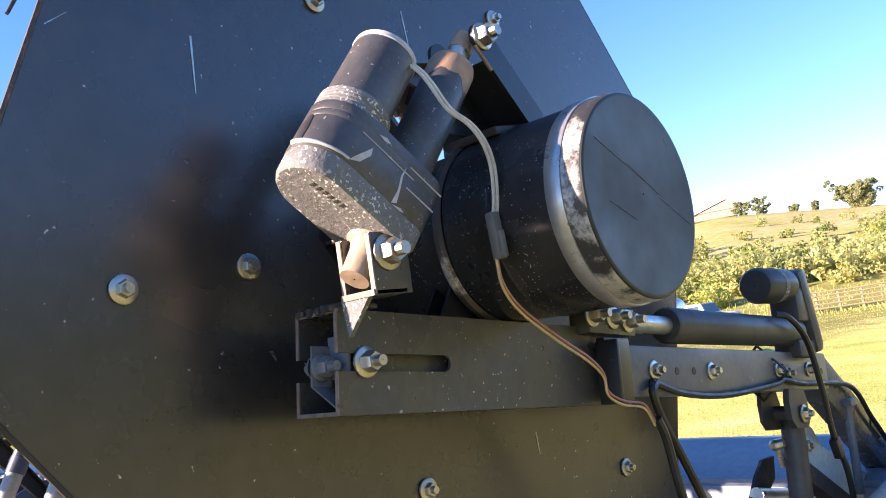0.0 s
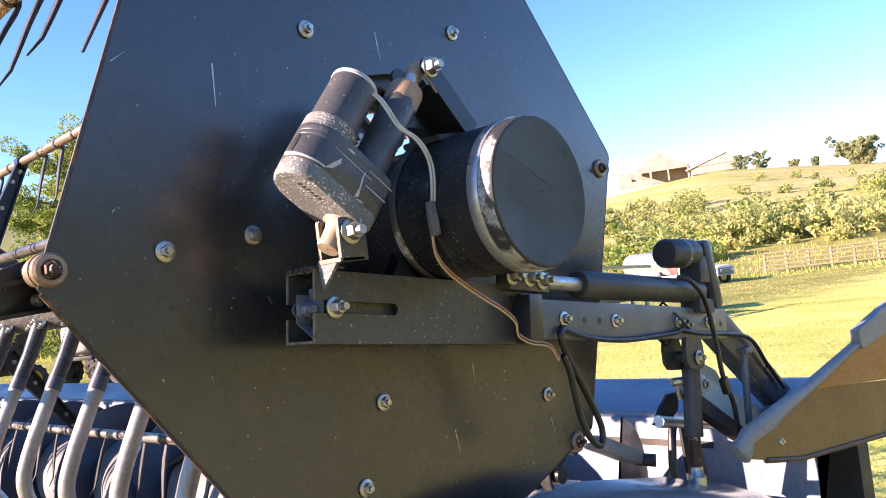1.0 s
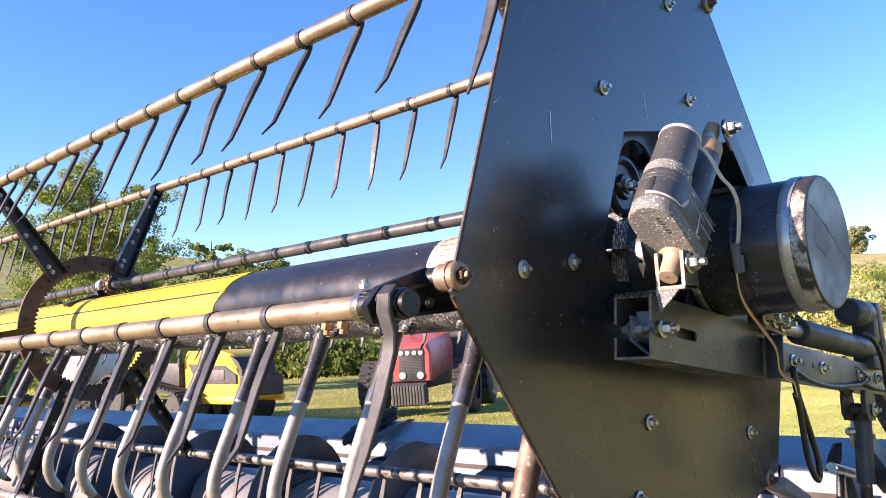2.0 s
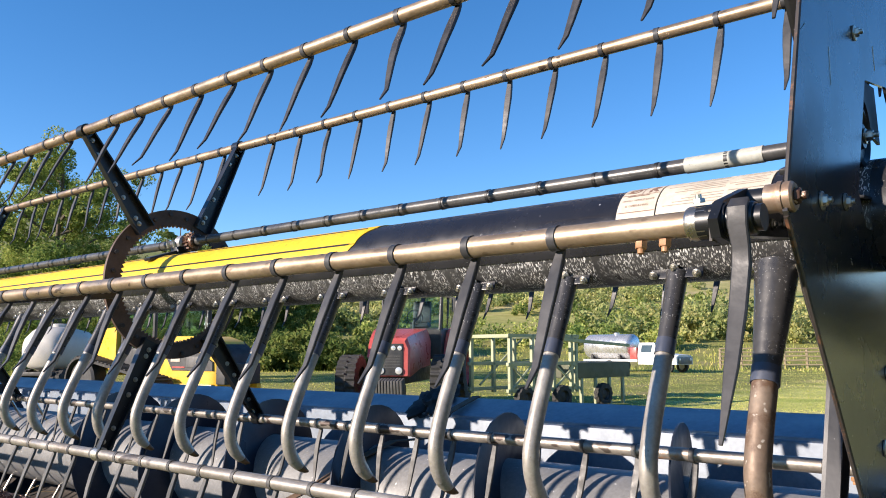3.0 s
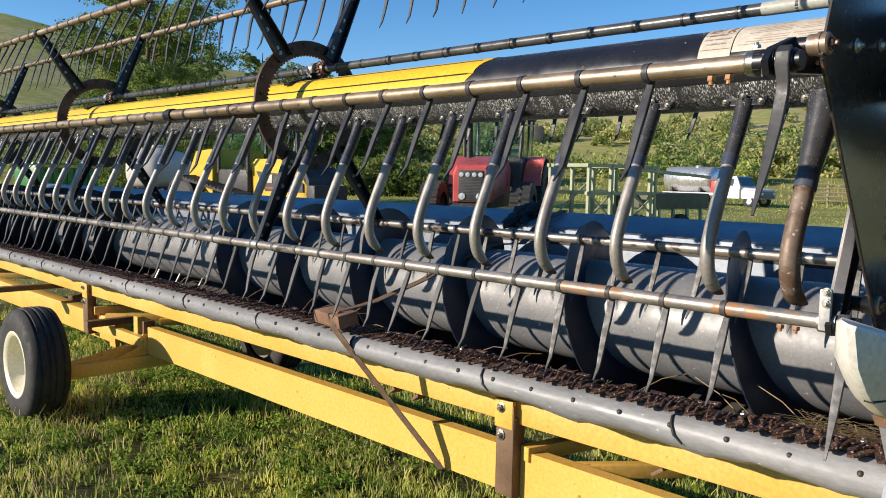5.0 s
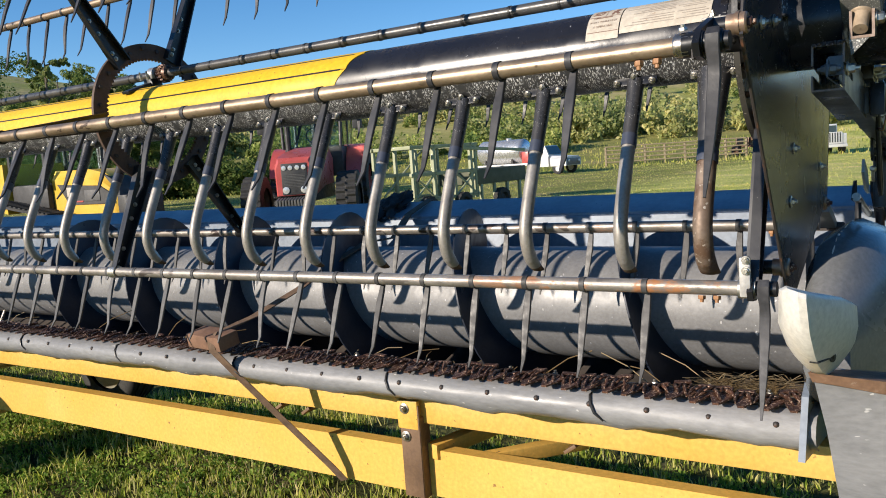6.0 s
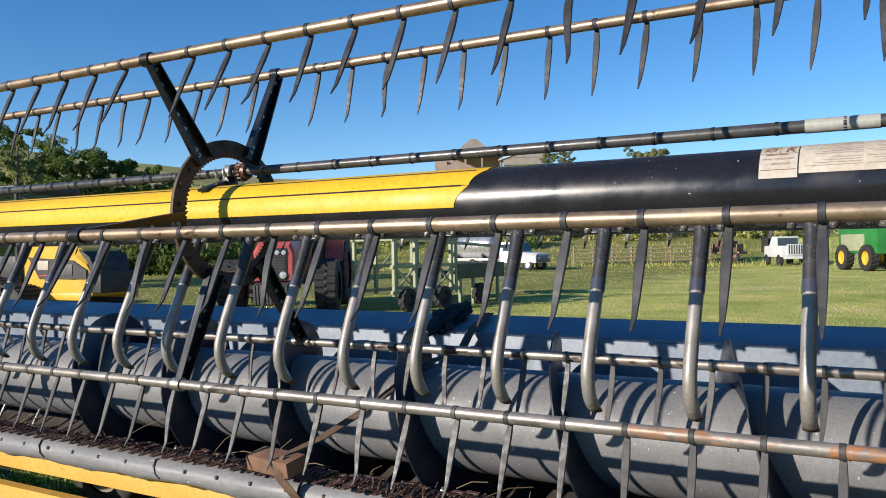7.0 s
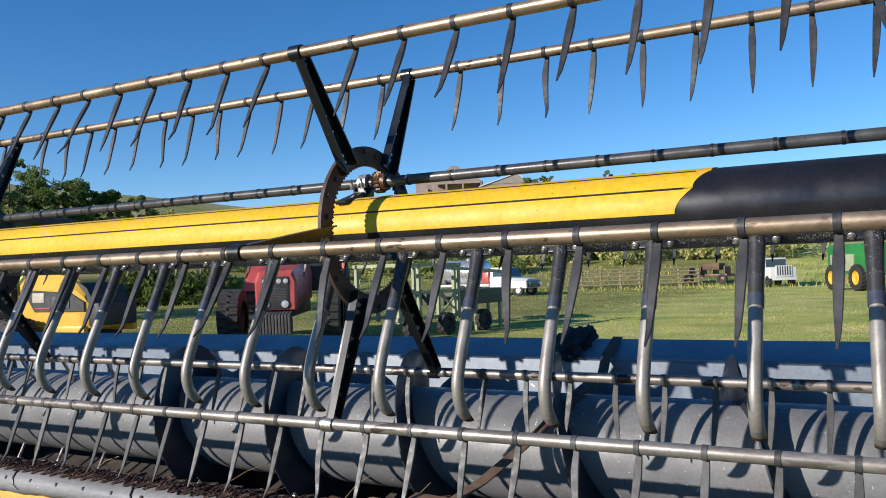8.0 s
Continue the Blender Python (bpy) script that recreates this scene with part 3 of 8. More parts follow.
        gd.box((0, 0.031, 0.002), (0.046, 0.018, 0.011), rz=rng.uniform(-12, 12), bevel=0.003)
        guards.append(gd.mesh("knife_guard", RUST))
    for i in range(165):
        piece("knife_guard", guards[(i * 7 + i // 3) % 4], p, (-0.04 - i * 0.0548, 0.172 + random.uniform(-0.006, 0.006), 0.873 + random.uniform(-0.006, 0.006)), (random.uniform(-0.15, 0.15), random.uniform(-0.15, 0.15), random.uniform(-0.3, 0.3)))
    bo = Shape().bolt((0, 0, 0), (0, 0, 1), 0.009, 0.012, 1.5).mesh("bolt", ZINC)
    for i in range(60):
        piece("bolt", bo, p, (-0.1 - i * 0.153, 0.235, 0.856))
    rv = Shape().lathe([(0, 0.008), (0.003, 0.005), (0.004, 0.002), (0.004, 0.0003)], (0, 0, 0), (0, -1, 0.3), 10).mesh("rivet", RUSTBLK)
    for i in range(56):
        piece("rivet", rv, p, (-0.06 - i * 0.163, 0.0965, 0.830))
    # right-hand end sheet
    s = Shape()
    pr = [(0.05, 0.76), (1.09, 0.60), (1.09, 1.03), (0.72, 1.10), (0.58, 1.14), (0.3, 0.98), (0.12, 0.90)]
    s.prism(pr, -0.004, 0.012)
    part("end_sheet", s, PANEL, p, "grey end sheet")
    s = Shape()
    s.prism(pr, LEFT - 0.012, LEFT)
    part("end_sheet", s, PANEL, p, "grey end sheet")
    return p


def build_auger():
    a = thing("auger", (-4.5, AY, AZ), "grey steel auger tube with tall spiral flighting", "auger")
    s = Shape()
    s.lathe([(0.0, 0.02), (0.0, AR), (8.98, AR), (8.98, 0.02)], (-0.03, AY, AZ), (-1, 0, 0), 48)
    part("tube", s, AUGER, a, "worn grey auger tube")

    def flight(x0, x1, hand, phase):
        f = Shape()
        pitch, n = 0.61, 36
        steps = int(abs(x1 - x0) / pitch * n)
        for i in range(steps + 1):
            t = i / n
            x = x0 - t * pitch
            ang = phase + hand * 2 * math.pi * t
            for r, dx in ((AR - 0.004, 0), (FR, 0), (FR, 0.006), (AR - 0.004, 0.006)):
                f.v.append((x + dx, AY - math.sin(ang) * r, AZ + math.cos(ang) * r))
        for i in range(steps):
            for j in range(4):
                q, w = i * 4 + j, i * 4 + (j + 1) % 4
                f.f.append((q, q + 4, w + 4, w))
        return f

    # with x falling, the top comes round towards the back
    part("flighting", flight(-0.10, -3.9, -1, 2 * math.pi * 1.19 / 0.61), FLIGHT, a, "blue-grey spiral flighting")
    part("flighting", flight(-5.2, -9.0, 1, 0.0), FLIGHT, a, "blue-grey spiral flighting")
    for k in range(11):
        x, ang = -4.0 - k * 0.105, k * 2.1
        d = Vector((0, math.cos(ang), math.sin(ang)))
        part("finger", Shape().tube([Vector((x, AY, AZ)) + d * 0.19, Vector((x, AY, AZ)) + d * 0.36], 0.008, 8), STEEL, a)
    return a


build_platform()
build_auger()

# ---- the reel ----


def tine_mesh(k, material=None, end=False):
    """A flat spring tine that hangs from its bat: clip, shank and curved tip; the end one lies on the hub's front."""
    rng = random.Random(k)
    s = Shape()
    side = rng.uniform(-0.02, 0.02) if k else 0.0
    bend = rng.uniform(-0.004, 0.009)
    if end:
        path = [(0, -0.012, 0.0215), (0, -0.0225, 0.010), (0, -0.0225, -0.010), (0, -0.012, -0.036), (0, -0.013, -0.060), (0, -0.030, -0.115), (0, -0.055, -0.180), (0, -0.092, -0.262)]
        wid = [0.0110, 0.0120, 0.0120, 0.0105, 0.0110, 0.0105, 0.0082, 0.0022]
        thk = [0.0030, 0.0034, 0.0040, 0.0046, 0.0044, 0.0038, 0.0030, 0.0015]
    else:
        s.lathe([(-0.0065, 0.0168), (-0.0065, 0.0183), (0.0065, 0.0183), (0.0065, 0.0168)], (0, 0, 0), (1, 0, 0), 16)
        path = [(0, 0.0165, 0.002), (0, 0.0135, -0.016), (0, 0.006, -0.034), (0.0, -0.010, -0.066), (side * 0.2, -0.027, -0.105), (side * 0.5, -0.043, -0.148), (side * 0.8, -0.056, -0.182), (side, -0.072 - bend, -0.210)]
        wid = [0.0062, 0.0066, 0.0080, 0.0100, 0.0092, 0.0074, 0.0052, 0.0018]
        thk = [0.0028, 0.0042, 0.0046, 0.0042, 0.0036, 0.0030, 0.0024, 0.0014]
    last = len(path) - 1
    k0 = len(s.v)
    for i, p in enumerate(path):
        q = Vector(path[min(i + 1, last)]) - Vector(path[max(i - 1, 0)])
        nrm = Vector((0, -q.z, q.y)).normalized()
        for sx, sn in ((-1, -0.7), (-0.86, -1), (0.86, -1), (1, -0.7), (1, 0.7), (0.86, 1), (-0.86, 1), (-1, 0.7)):
            s.v.append(tuple(Vector(p) + Vector((sx * wid[i], 0, 0)) + nrm * sn * thk[i]))
    for i in range(last):
        for j in range(8):
            a, b = k0 + i * 8 + j, k0 + i * 8 + (j + 1) % 8
            s.f.append((a, b, b + 8, a + 8))
    s.f.append(tuple(k0 + last * 8 + j for j in range(8)))
    return s.mesh("tine", material or TINE, angle=30)


TINES = [tine_mesh(k) for k in range(5)]
POLISHED = [tine_mesh(k, TINEPOL) for k in range(5)]
ENDTINE = tine_mesh(0, end=True)


RINGBOLT = Shape().lathe([(0, 0.0075), (0.008, 0.0075), (0.009, 0.0005)], (0, 0, 0), (1, 0, 0), 8).mesh("ring_bolt", RUSTBLK)
ARMBOLT = Shape().bolt((0, 0, 0), (1, 0, 0), 0.0065, 0.006, 1.3).mesh("bolt", ZINC)


def build_reel():
    reel = thing("reel", (-4.5, CY, CZ), "six-bat pickup reel with hanging tines on toothed rings", "reel")
    shift = {"MF": 0.0, "BF": 0.004, "TF": 0.072, "TR": 0.08, "MR": 0.075, "BR": 0.075}
    tilt = {"MF": -0.05, "BF": 0.06, "TF": -0.03, "TR": 0.16, "MR": 0.12, "BR": 0.12}
    for key, (by, bz) in BATS.items():
        bat = part("bat", Shape().tube([(-0.062, by, bz), (LEFT + 0.1, by, bz)], 0.0165, 14), BATLOW if key in ("BF", "BR") else BAT, reel, "worn bare-metal bat tube")
        if key == "MF":
            part("collar", Shape().lathe([(0, 0.017), (0, 0.0205), (0.004, 0.0222), (0.026, 0.0222), (0.03, 0.0205), (0.03, 0.017)], (-0.098, by, bz), (1, 0, 0), 20), STEEL, bat, "steel end collar")
            part("collar_bolt", Shape().bolt((-0.083, by - 0.004, bz + 0.023), (0, -0.2, 1), 0.008, 0.008, 0), ZINC, bat)
        part("joint_collar", Shape().lathe([(0, 0.0167), (0, 0.021), (0.018, 0.021), (0.018, 0.0167)], (-2.262, by, bz), (1, 0, 0), 18), ZINC, bat)
        for bx in (-0.13, -0.163):
            part("bolt", Shape().bolt((bx, by - 0.003, bz - 0.0155), (0, -0.2, -1), 0.0085, 0.011, 0), BOLTRUST, bat, "orange rusty bolt")
        part("end_stub", Shape().tube([(-0.064, by, bz), (-0.006, by, bz)], 0.0165, 14), BLACK, bat)
        # crank from the bat's end to the eccentric plate
        py, pz = by + 0.082, bz + 0.035
        s = Shape()
        d = Vector((0, py - by, pz - bz))
        nrm = Vector((0, -d.z, d.y)).normalized()
        a, b = Vector((0, by, bz)), Vector((0, py, pz))
        out = [a - d * 0.35 + nrm * 0.012, a - d * 0.35 - nrm * 0.012, a - nrm * 0.030, b - nrm * 0.016, b + d * 0.16, b + nrm * 0.018, a + nrm * 0.026]
        s.prism([(q.y, q.z) for q in out], -0.062, -0.050)
        s.tube([(-0.055, py, pz), (-0.028, py, pz)], 0.016, 16)
        part("crank", s, BLACK, bat, "black crank arm")
        i, x = 0, 0.0
        row = []
        while True:
            x = -0.295 - 0.1539 * i + shift[key]
            i += 1
            if x < LEFT + 0.15:
                break
            if key in ("MF", "BF") or min(abs(x - q) for q in SPIDERS) > 0.06:
                row.append(x)
        if key == "MF":
            hub = Shape().lathe([(-0.050, 0.017), (-0.048, 0.0195), (-0.018, 0.0205), (-0.015, 0.0195), (-0.0145, 0.017), (-0.017, 0.016), (-0.017, 0.001)], (0, by, bz), (1, 0, 0), 24)
            part("end_hub", hub, BLACK, bat, "black round hub at the bat's end")
            part("end_clevis", Shape().prism([(by - 0.020, bz - 0.026), (by + 0.012, bz - 0.026), (by + 0.020, bz + 0.012), (by - 0.004, bz + 0.024), (by - 0.020, bz + 0.012)], -0.066, -0.0625), RUSTBLK, bat, "rusty clevis plate")
        for j, x in enumerate([-0.030] + row):
            kinds = POLISHED if key in ("BF", "BR") else TINES
            me = kinds[0] if x > -1.3 and key in ("MF", "BF") else kinds[random.randrange(5)]
            if j == 0:
                piece("tine", ENDTINE, bat, (x, by, bz), (tilt[key], 0, 0))
                continue
            piece("tine", me, bat, (x, by, bz), (tilt[key] + random.uniform(-0.05, 0.05), random.uniform(-0.02, 0.02), random.uniform(-0.08, 0.08)))
    # toothed rings with arms
    for sx in SPIDERS:
        s = Shape()
        n = 84
        ro, ri, rt = 0.265, 0.212, 0.202
        ring_out, ring_in = [], []
        for j in range(n * 2):
            a = 2 * math.pi * j / (n * 2)
            ring_out.append((CY + math.cos(a) * ro, CZ + math.sin(a) * ro))
            r = ri if j % 2 else rt
            ring_in.append((CY + math.cos(a) * r, CZ + math.sin(a) * r))
        m = n * 2
        vs = [(sx - 0.006, *p) for p in ring_out] + [(sx - 0.006, *p) for p in ring_in] + [(sx + 0.006, *p) for p in ring_out] + [(sx + 0.006, *p) for p in ring_in]
        fs = []
        for j in range(m):
            k = (j + 1) % m
            fs += [(j, k, m + k, m + j), (2 * m + k, 2 * m + j, 3 * m + j, 3 * m + k), (j, 2 * m + j, 2 * m + k, k), (m + k, 3 * m + k, 3 * m + j, m + j)]
        s.add(vs, fs)
        ring = part("toothed_ring", s, RING if sx < -1 else ARMBLK, reel, "rusty toothed drive ring", angle=25)
        for j in range(24):
            a = 2 * math.pi * (j + 0.5) / 24
            r = 0.238 if j % 2 else 0.248
            piece("ring_bolt", RINGBOLT, ring, (sx + 0.006, CY + math.cos(a) * r, CZ + math.sin(a) * r))
        for key, (by, bz) in BATS.items():
            d = Vector((0, by - CY, bz - CZ))
            ln = d.length
            d.normalize()
            nrm = Vector((0, -d.z, d.y))
            c = Vector((0, CY, CZ))
            s = Shape()
            a0, a1 = c + d * 0.222, c + d * (ln - 0.012)
            out = [a0 + nrm * 0.034, a1 + nrm * 0.019, a1 + d * 0.03, a1 - nrm * 0.019, a0 - nrm * 0.034]
            s.prism([(q.y, q.z) for q in out], sx + 0.0065, sx + 0.0125)
            for sg in (-1, 1):
                e = [a0 + nrm * 0.034 * sg, a1 + nrm * 0.019 * sg, a1 + nrm * 0.014 * sg, a0 + nrm * 0.029 * sg]
                s.prism([(q.y, q.z) for q in e], sx + 0.0125, sx + 0.034)
            arm = part("arm", s, BLACK, reel, "black steel arm")
            for f in (0.08, 0.14, 0.36, 0.5, 0.8, 0.93):
                piece("bolt", ARMBOLT, arm, a0 + (a1 - a0) * f + Vector((sx + 0.0125, 0, 0)) + nrm * 0.006 * (-1) ** int(f * 100))
            s = Shape()
            s.lathe([(-0.018, 0.0172), (-0.018, 0.0225), (0.018, 0.0225), (0.018, 0.0172)], (sx + 0.01, by, bz), (1, 0, 0), 16)
            part("bearing", s, ZINC if key == "BF" else BLACK, arm)
            if sx > -1 and key in ("BF", "BR"):
                cl = part("clamp", Shape().box((-0.066, by - 0.021, bz + 0.028), (0.023, 0.014, 0.086), bevel=0.004), CLAMP, arm, "pale cast clamp")
                for z in (0.043, 0.066):
                    part("clamp_bolt", Shape().bolt((-0.062, by - 0.028, bz + z), (0, -1, 0), 0.0075, 0.008, 1.3), ZINC, cl)
    return reel


build_reel()

# ---- drive shaft above the manifold ----


def build_shaft():
    d = thing("drive_shaft", (-4.5, 0.178, 1.936), "black painted drive shaft with worn tape and small pinions", "shaft")
    part("shaft", Shape().tube([(-0.10, 0.178, 1.936), (LEFT + 0.1, 0.178, 1.936)], 0.0165, 16), BATDARK, d)
    s = Shape()
    for i in range(56):
        x = -0.295 - 0.1553 * i
        s.lathe([(-0.0045, 0.0166), (-0.004, 0.0180), (0.004, 0.0180), (0.0045, 0.0166)], (x, 0.178, 1.936), (1, 0, 0), 14)
    part("band", s, CABLE, d, kind="stuff")
    s = Shape()
    s.lathe([(0, 0.0168), (0, 0.0178), (0.165, 0.0178), (0.165, 0.0168)], (-0.385, 0.178, 1.936), (1, 0, 0), 18)
    part("tape", s, TAPE, d, "faded cream label tape")
    for sx in SPIDERS:
        s = Shape()
        n = 18
        out = []
        for j in range(n * 2):
            a, r = math.pi * j / n, 0.036 if j % 2 else 0.029
            out.append((0.178 + math.cos(a) * r, 1.936 + math.sin(a) * r))
        s.prism(out, sx - 0.014, sx + 0.014)
        s.lathe([(0.014, 0.03), (0.03, 0.028), (0.034, 0.02)], (sx, 0.178, 1.936), (1, 0, 0), 16)
        pin = part("pinion", s, RUST, d, "rusty pinion")
        s = Shape()
        s.lathe([(0, 0.02), (0, 0.03), (0.03, 0.03), (0.035, 0.02)], (sx - 0.07, 0.178, 1.936), (1, 0, 0), 18)
        part("bearing", s, CHROME, pin)
        s = Shape()
        s.box((sx - 0.055, 0.165, 1.895), (0.05, 0.05, 0.05), bevel=0.004)
        s.box((sx - 0.055, 0.10, 1.885), (0.04, 0.14, 0.012), rx=18, bevel=0.003)
        part("bracket", s, BLACK, pin)
        for q in (-0.02, 0.02):
            part("bolt", Shape().bolt((sx - 0.055 + q, 0.13, 1.915), (0, -0.3, 1), 0.007, 0.02, 1.2), ZINC, pin)
    return d


build_shaft()

# ---- the air manifold ----


def band_shape(x0, x1, a0, a1, r0, r1, n=20, slant=0.0, steps=1):
    """A curved sheet on the manifold, angles in degrees from +y towards +z; slant shifts the x0 edge with the angle."""
    s = Shape()
    k = n + 1
    for st in range(steps + 1):
        for r in (r0, r1):
            for i in range(k):
                f = i / n
                a = radians(a0 + (a1 - a0) * f)
                xs = x0 - slant * math.sin(f * math.pi / 2)
                x = xs + (x1 - xs) * st / steps
                s.v.append((x, CY + math.cos(a) * r, CZ + math.sin(a) * r))
    for st in range(steps):
        b = st * 2 * k
        for i in range(k - 1):
            s.f += [(b + i, b + i + 1, b + 2 * k + i + 1, b + 2 * k + i), (b + k + i + 1, b + k + i, b + 3 * k + i, b + 3 * k + i + 1)]
        s.f += [(b, b + 2 * k, b + 3 * k, b + k), (b + k - 1, b + 2 * k - 1, b + 4 * k - 1, b + 3 * k - 1)]
    for b in (0, steps * 2 * k):
        for i in range(k - 1):
            s.f.append((b + i, b + k + i, b + k + i + 1, b + i + 1))
    return s


def build_manifold():
    mf = thing("air_manifold", (-4.4, CY, CZ), "large black and yellow air manifold pipe with hanging nozzles", "pipe")
    R = 0.100
    part("pipe", Shape().lathe([(0, 0.01), (0, R), (9.24, R), (9.24, 0.01)], (0.0, CY, CZ), (-1, 0, 0), 64), SPECKLED, mf, "black pipe with chipped paint")
    part("outer_pipe", Shape().lathe([(0, 0.01), (0, R), (0.12, R), (0.12, 0.01)], (0.0005, CY, CZ), (1, 0, 0), 64), TUBEFINE, mf, "black pipe end with fine chips")
    part("upper_sleeve", band_shape(-0.13, -1.34, 62, 203, R, R + 0.0025, 26), TUBEBLK, mf, "glossy black upper sleeve")
    # yellow sleeve in three strips with dark seams
    for a0, a1 in ((40, 116), (117.2, 152), (153.2, 188)):
        f0, f1 = (a0 - 40) / 148, (a1 - 40) / 148
        off = -1.16 - 0.135 * f0 ** 1.4
        s = band_shape(off, -8.95, a0, a1, R, R + 0.0045, 14, slant=0.135 * (f1 ** 1.4 - f0 ** 1.4))
        part("yellow_strip", s, YELLOW, mf, "bright yellow painted strip")
    part("seam_strip", band_shape(-1.25, -8.95, 115.0, 118.0, R, R + 0.0055, 3), BLACK, mf)
    part("lower_sleeve", band_shape(-1.2, -8.95, 186, 203, R, R + 0.0025, 6), TUBEBLK, mf, "glossy black lower edge")
    part("seam_strip", band_shape(-1.275, -8.95, 151.2, 154.2, R, R + 0.0055, 3), BLACK, mf)
    saddle = part("saddle_flange", Shape().box((-0.108, -0.004, 1.806), (0.135, 0.040, 0.008), bevel=0.002), ARMBLK, mf, "black saddle flange")
    for x in (-0.153, -0.062):
        part("bolt", Shape().bolt((x, -0.012, 1.810), (0, 0, 1), 0.008, 0.010, 1.5), ZINC, saddle)
    part("saddle_web", Shape().prism([(-0.172, 1.772), (-0.120, 1.788), (-0.080, 1.802), (-0.172, 1.802)], -0.010, 0.006, axis=1), ARMBLK, saddle, "black saddle web")
    # warning label
    dec = part("label_sheet", band_shape(-0.165, -0.385, 95, 163, R + 0.0025, R + 0.0042, 16), CREAM, mf, "cream warning label")
    part("label_sheet", band_shape(-0.388, -0.472, 100, 168, R + 0.0025, R + 0.0046, 16), CREAM, mf, "cream warning label with two pictograms")
    for i in range(14):
        a = 106 + i * 3.9
        if i % 5 != 3:
            for x0, x1 in ((-0.172 - 0.006 * (i % 2), -0.245 + 0.012 * (i % 3)), (-0.252, -0.372 + 0.018 * ((i * 7) % 4))):
                part("text_bar", band_shape(x0, x1, a, a + 1.1, R + 0.0042, R + 0.0046, 2), INKGREY, dec, "faded line of small print")
    # two warning pictograms: a pulley with a slash, and a figure-like sign
    def patch(s, x0, x1, a0, a1):
        q = band_shape(x0, x1, a0, a1, R + 0.0046, R + 0.005, 3)
        s.add(q.v, q.f)

    s = Shape()
    for k in range(14):
        q0 = 2 * math.pi * k / 14
        patch(s, -0.448 + 0.011 * math.cos(q0) + 0.0022, -0.448 + 0.011 * math.cos(q0) - 0.0022, 117 + 6 * math.sin(q0) - 1.1, 117 + 6 * math.sin(q0) + 1.1)
    for k in range(9):
        patch(s, -0.462 + 0.0035 * k + 0.003, -0.462 + 0.0035 * k - 0.003, 122 - 1.2 * k - 1, 122 - 1.2 * k + 1)
    part("pictogram", s, INK, dec, "brown pulley pictogram")
    s = Shape()
    for x, w, a0, a1 in ((-0.404, 0.004, 110.5, 114), (-0.407, 0.006, 114.5, 121), (-0.400, 0.0025, 115, 117.5), (-0.396, 0.0025, 112.5, 116), (-0.412, 0.003, 120, 126), (-0.402, 0.003, 120, 123.5), (-0.398, 0.003, 122.5, 126)):
        patch(s, x + w, x - w, a0, a1)
    part("pictogram", s, INK, dec, "brown moving-belt pictogram")
    part("label_frame", band_shape(-0.4275, -0.4287, 104, 128, R + 0.0046, R + 0.005, 8), INK, dec)
    part("label_frame", band_shape(-0.390, -0.471, 128.2, 129.0, R + 0.0046, R + 0.005, 2), INK, dec)
    part("header_strip", band_shape(-0.17, -0.30, 95.5, 99.5, R + 0.0042, R + 0.0046, 2), STRIPYEL, dec, "faded yellow heading strip")
    cu = bpy.data.curves.new("lettering", "FONT")
    cu.body, cu.size, cu.align_x, cu.align_y = "CAUTION", 0.0105, "CENTER", "CENTER"
    cu.materials.append(INK)
    ob = new("lettering", cu)
    a = radians(101.5)
    out = Vector((0, math.cos(a), math.sin(a)))
    ob.matrix_basis = Matrix.Translation(Vector((-0.285, CY, CZ)) + out * (R + 0.0050) - BASE[dec]) @ Matrix(((1, 0, 0, 0), (0, math.sin(a), math.cos(a), 0), (0, -math.cos(a), math.sin(a), 0), (0, 0, 0, 1)))
    ob.parent = dec
    for body, ang in (("KEEP", 131.0), ("AWAY WHILE UNIT", 139.5), ("IS OPERATING", 148.0)):
        cu = bpy.data.curves.new("lettering", "FONT")
        cu.body, cu.size, cu.align_x, cu.align_y = body, 0.0080, "CENTER", "CENTER"
        cu.materials.append(INK)
        ob = new("lettering", cu)
        a = radians(ang)
        out = Vector((0, math.cos(a), math.sin(a)))
        ob.matrix_basis = Matrix.Translation(Vector((-0.43 if body != "KEEP" else -0.45, CY, CZ)) + out * (R + 0.0052) - BASE[dec]) @ Matrix(((1, 0, 0, 0), (0, math.sin(a), math.cos(a), 0), (0, -math.cos(a), math.sin(a), 0), (0, 0, 0, 1)))
        ob.parent = dec
    q = band_shape(-0.41, -0.455, 130.2, 131.8, R + 0.0046, R + 0.005, 2)
    part("text_bar", Shape().add(q.v, q.f), INK, dec)
    part("label_foot", band_shape(-0.39, -0.47, 156, 157, R + 0.0046, R + 0.005, 2), INK, dec)
    # outer stub through the shield, with weld ring, clamp and cap
    stub = part("outer_sleeve", Shape().lathe([(0.120, 0.100), (0.122, 0.1045), (0.182, 0.1050), (0.185, 0.1062), (0.189, 0.1050), (0.258, 0.1045), (0.258, 0.10)], (0.0, CY, CZ), (1, 0, 0), 72), TUBEFINE, mf, "rubber sleeve with flaking paint")
    part("flange", Shape().lathe([(0, 0.10), (0, 0.1085), (0.004, 0.1105), (0.009, 0.1095), (0.012, 0.105)], (0.108, CY, CZ), (1, 0, 0), 72), WELD, mf, "chipped rusty weld ring")
    part("clamp_band", Shape().lathe([(0, 0.1045), (0, 0.1068), (0.001, 0.1073), (0.017, 0.1073), (0.018, 0.1068), (0.018, 0.1045)], (0.2565, CY, CZ), (1, 0, 0), 72), CHROME, stub, "bright steel clamp band")
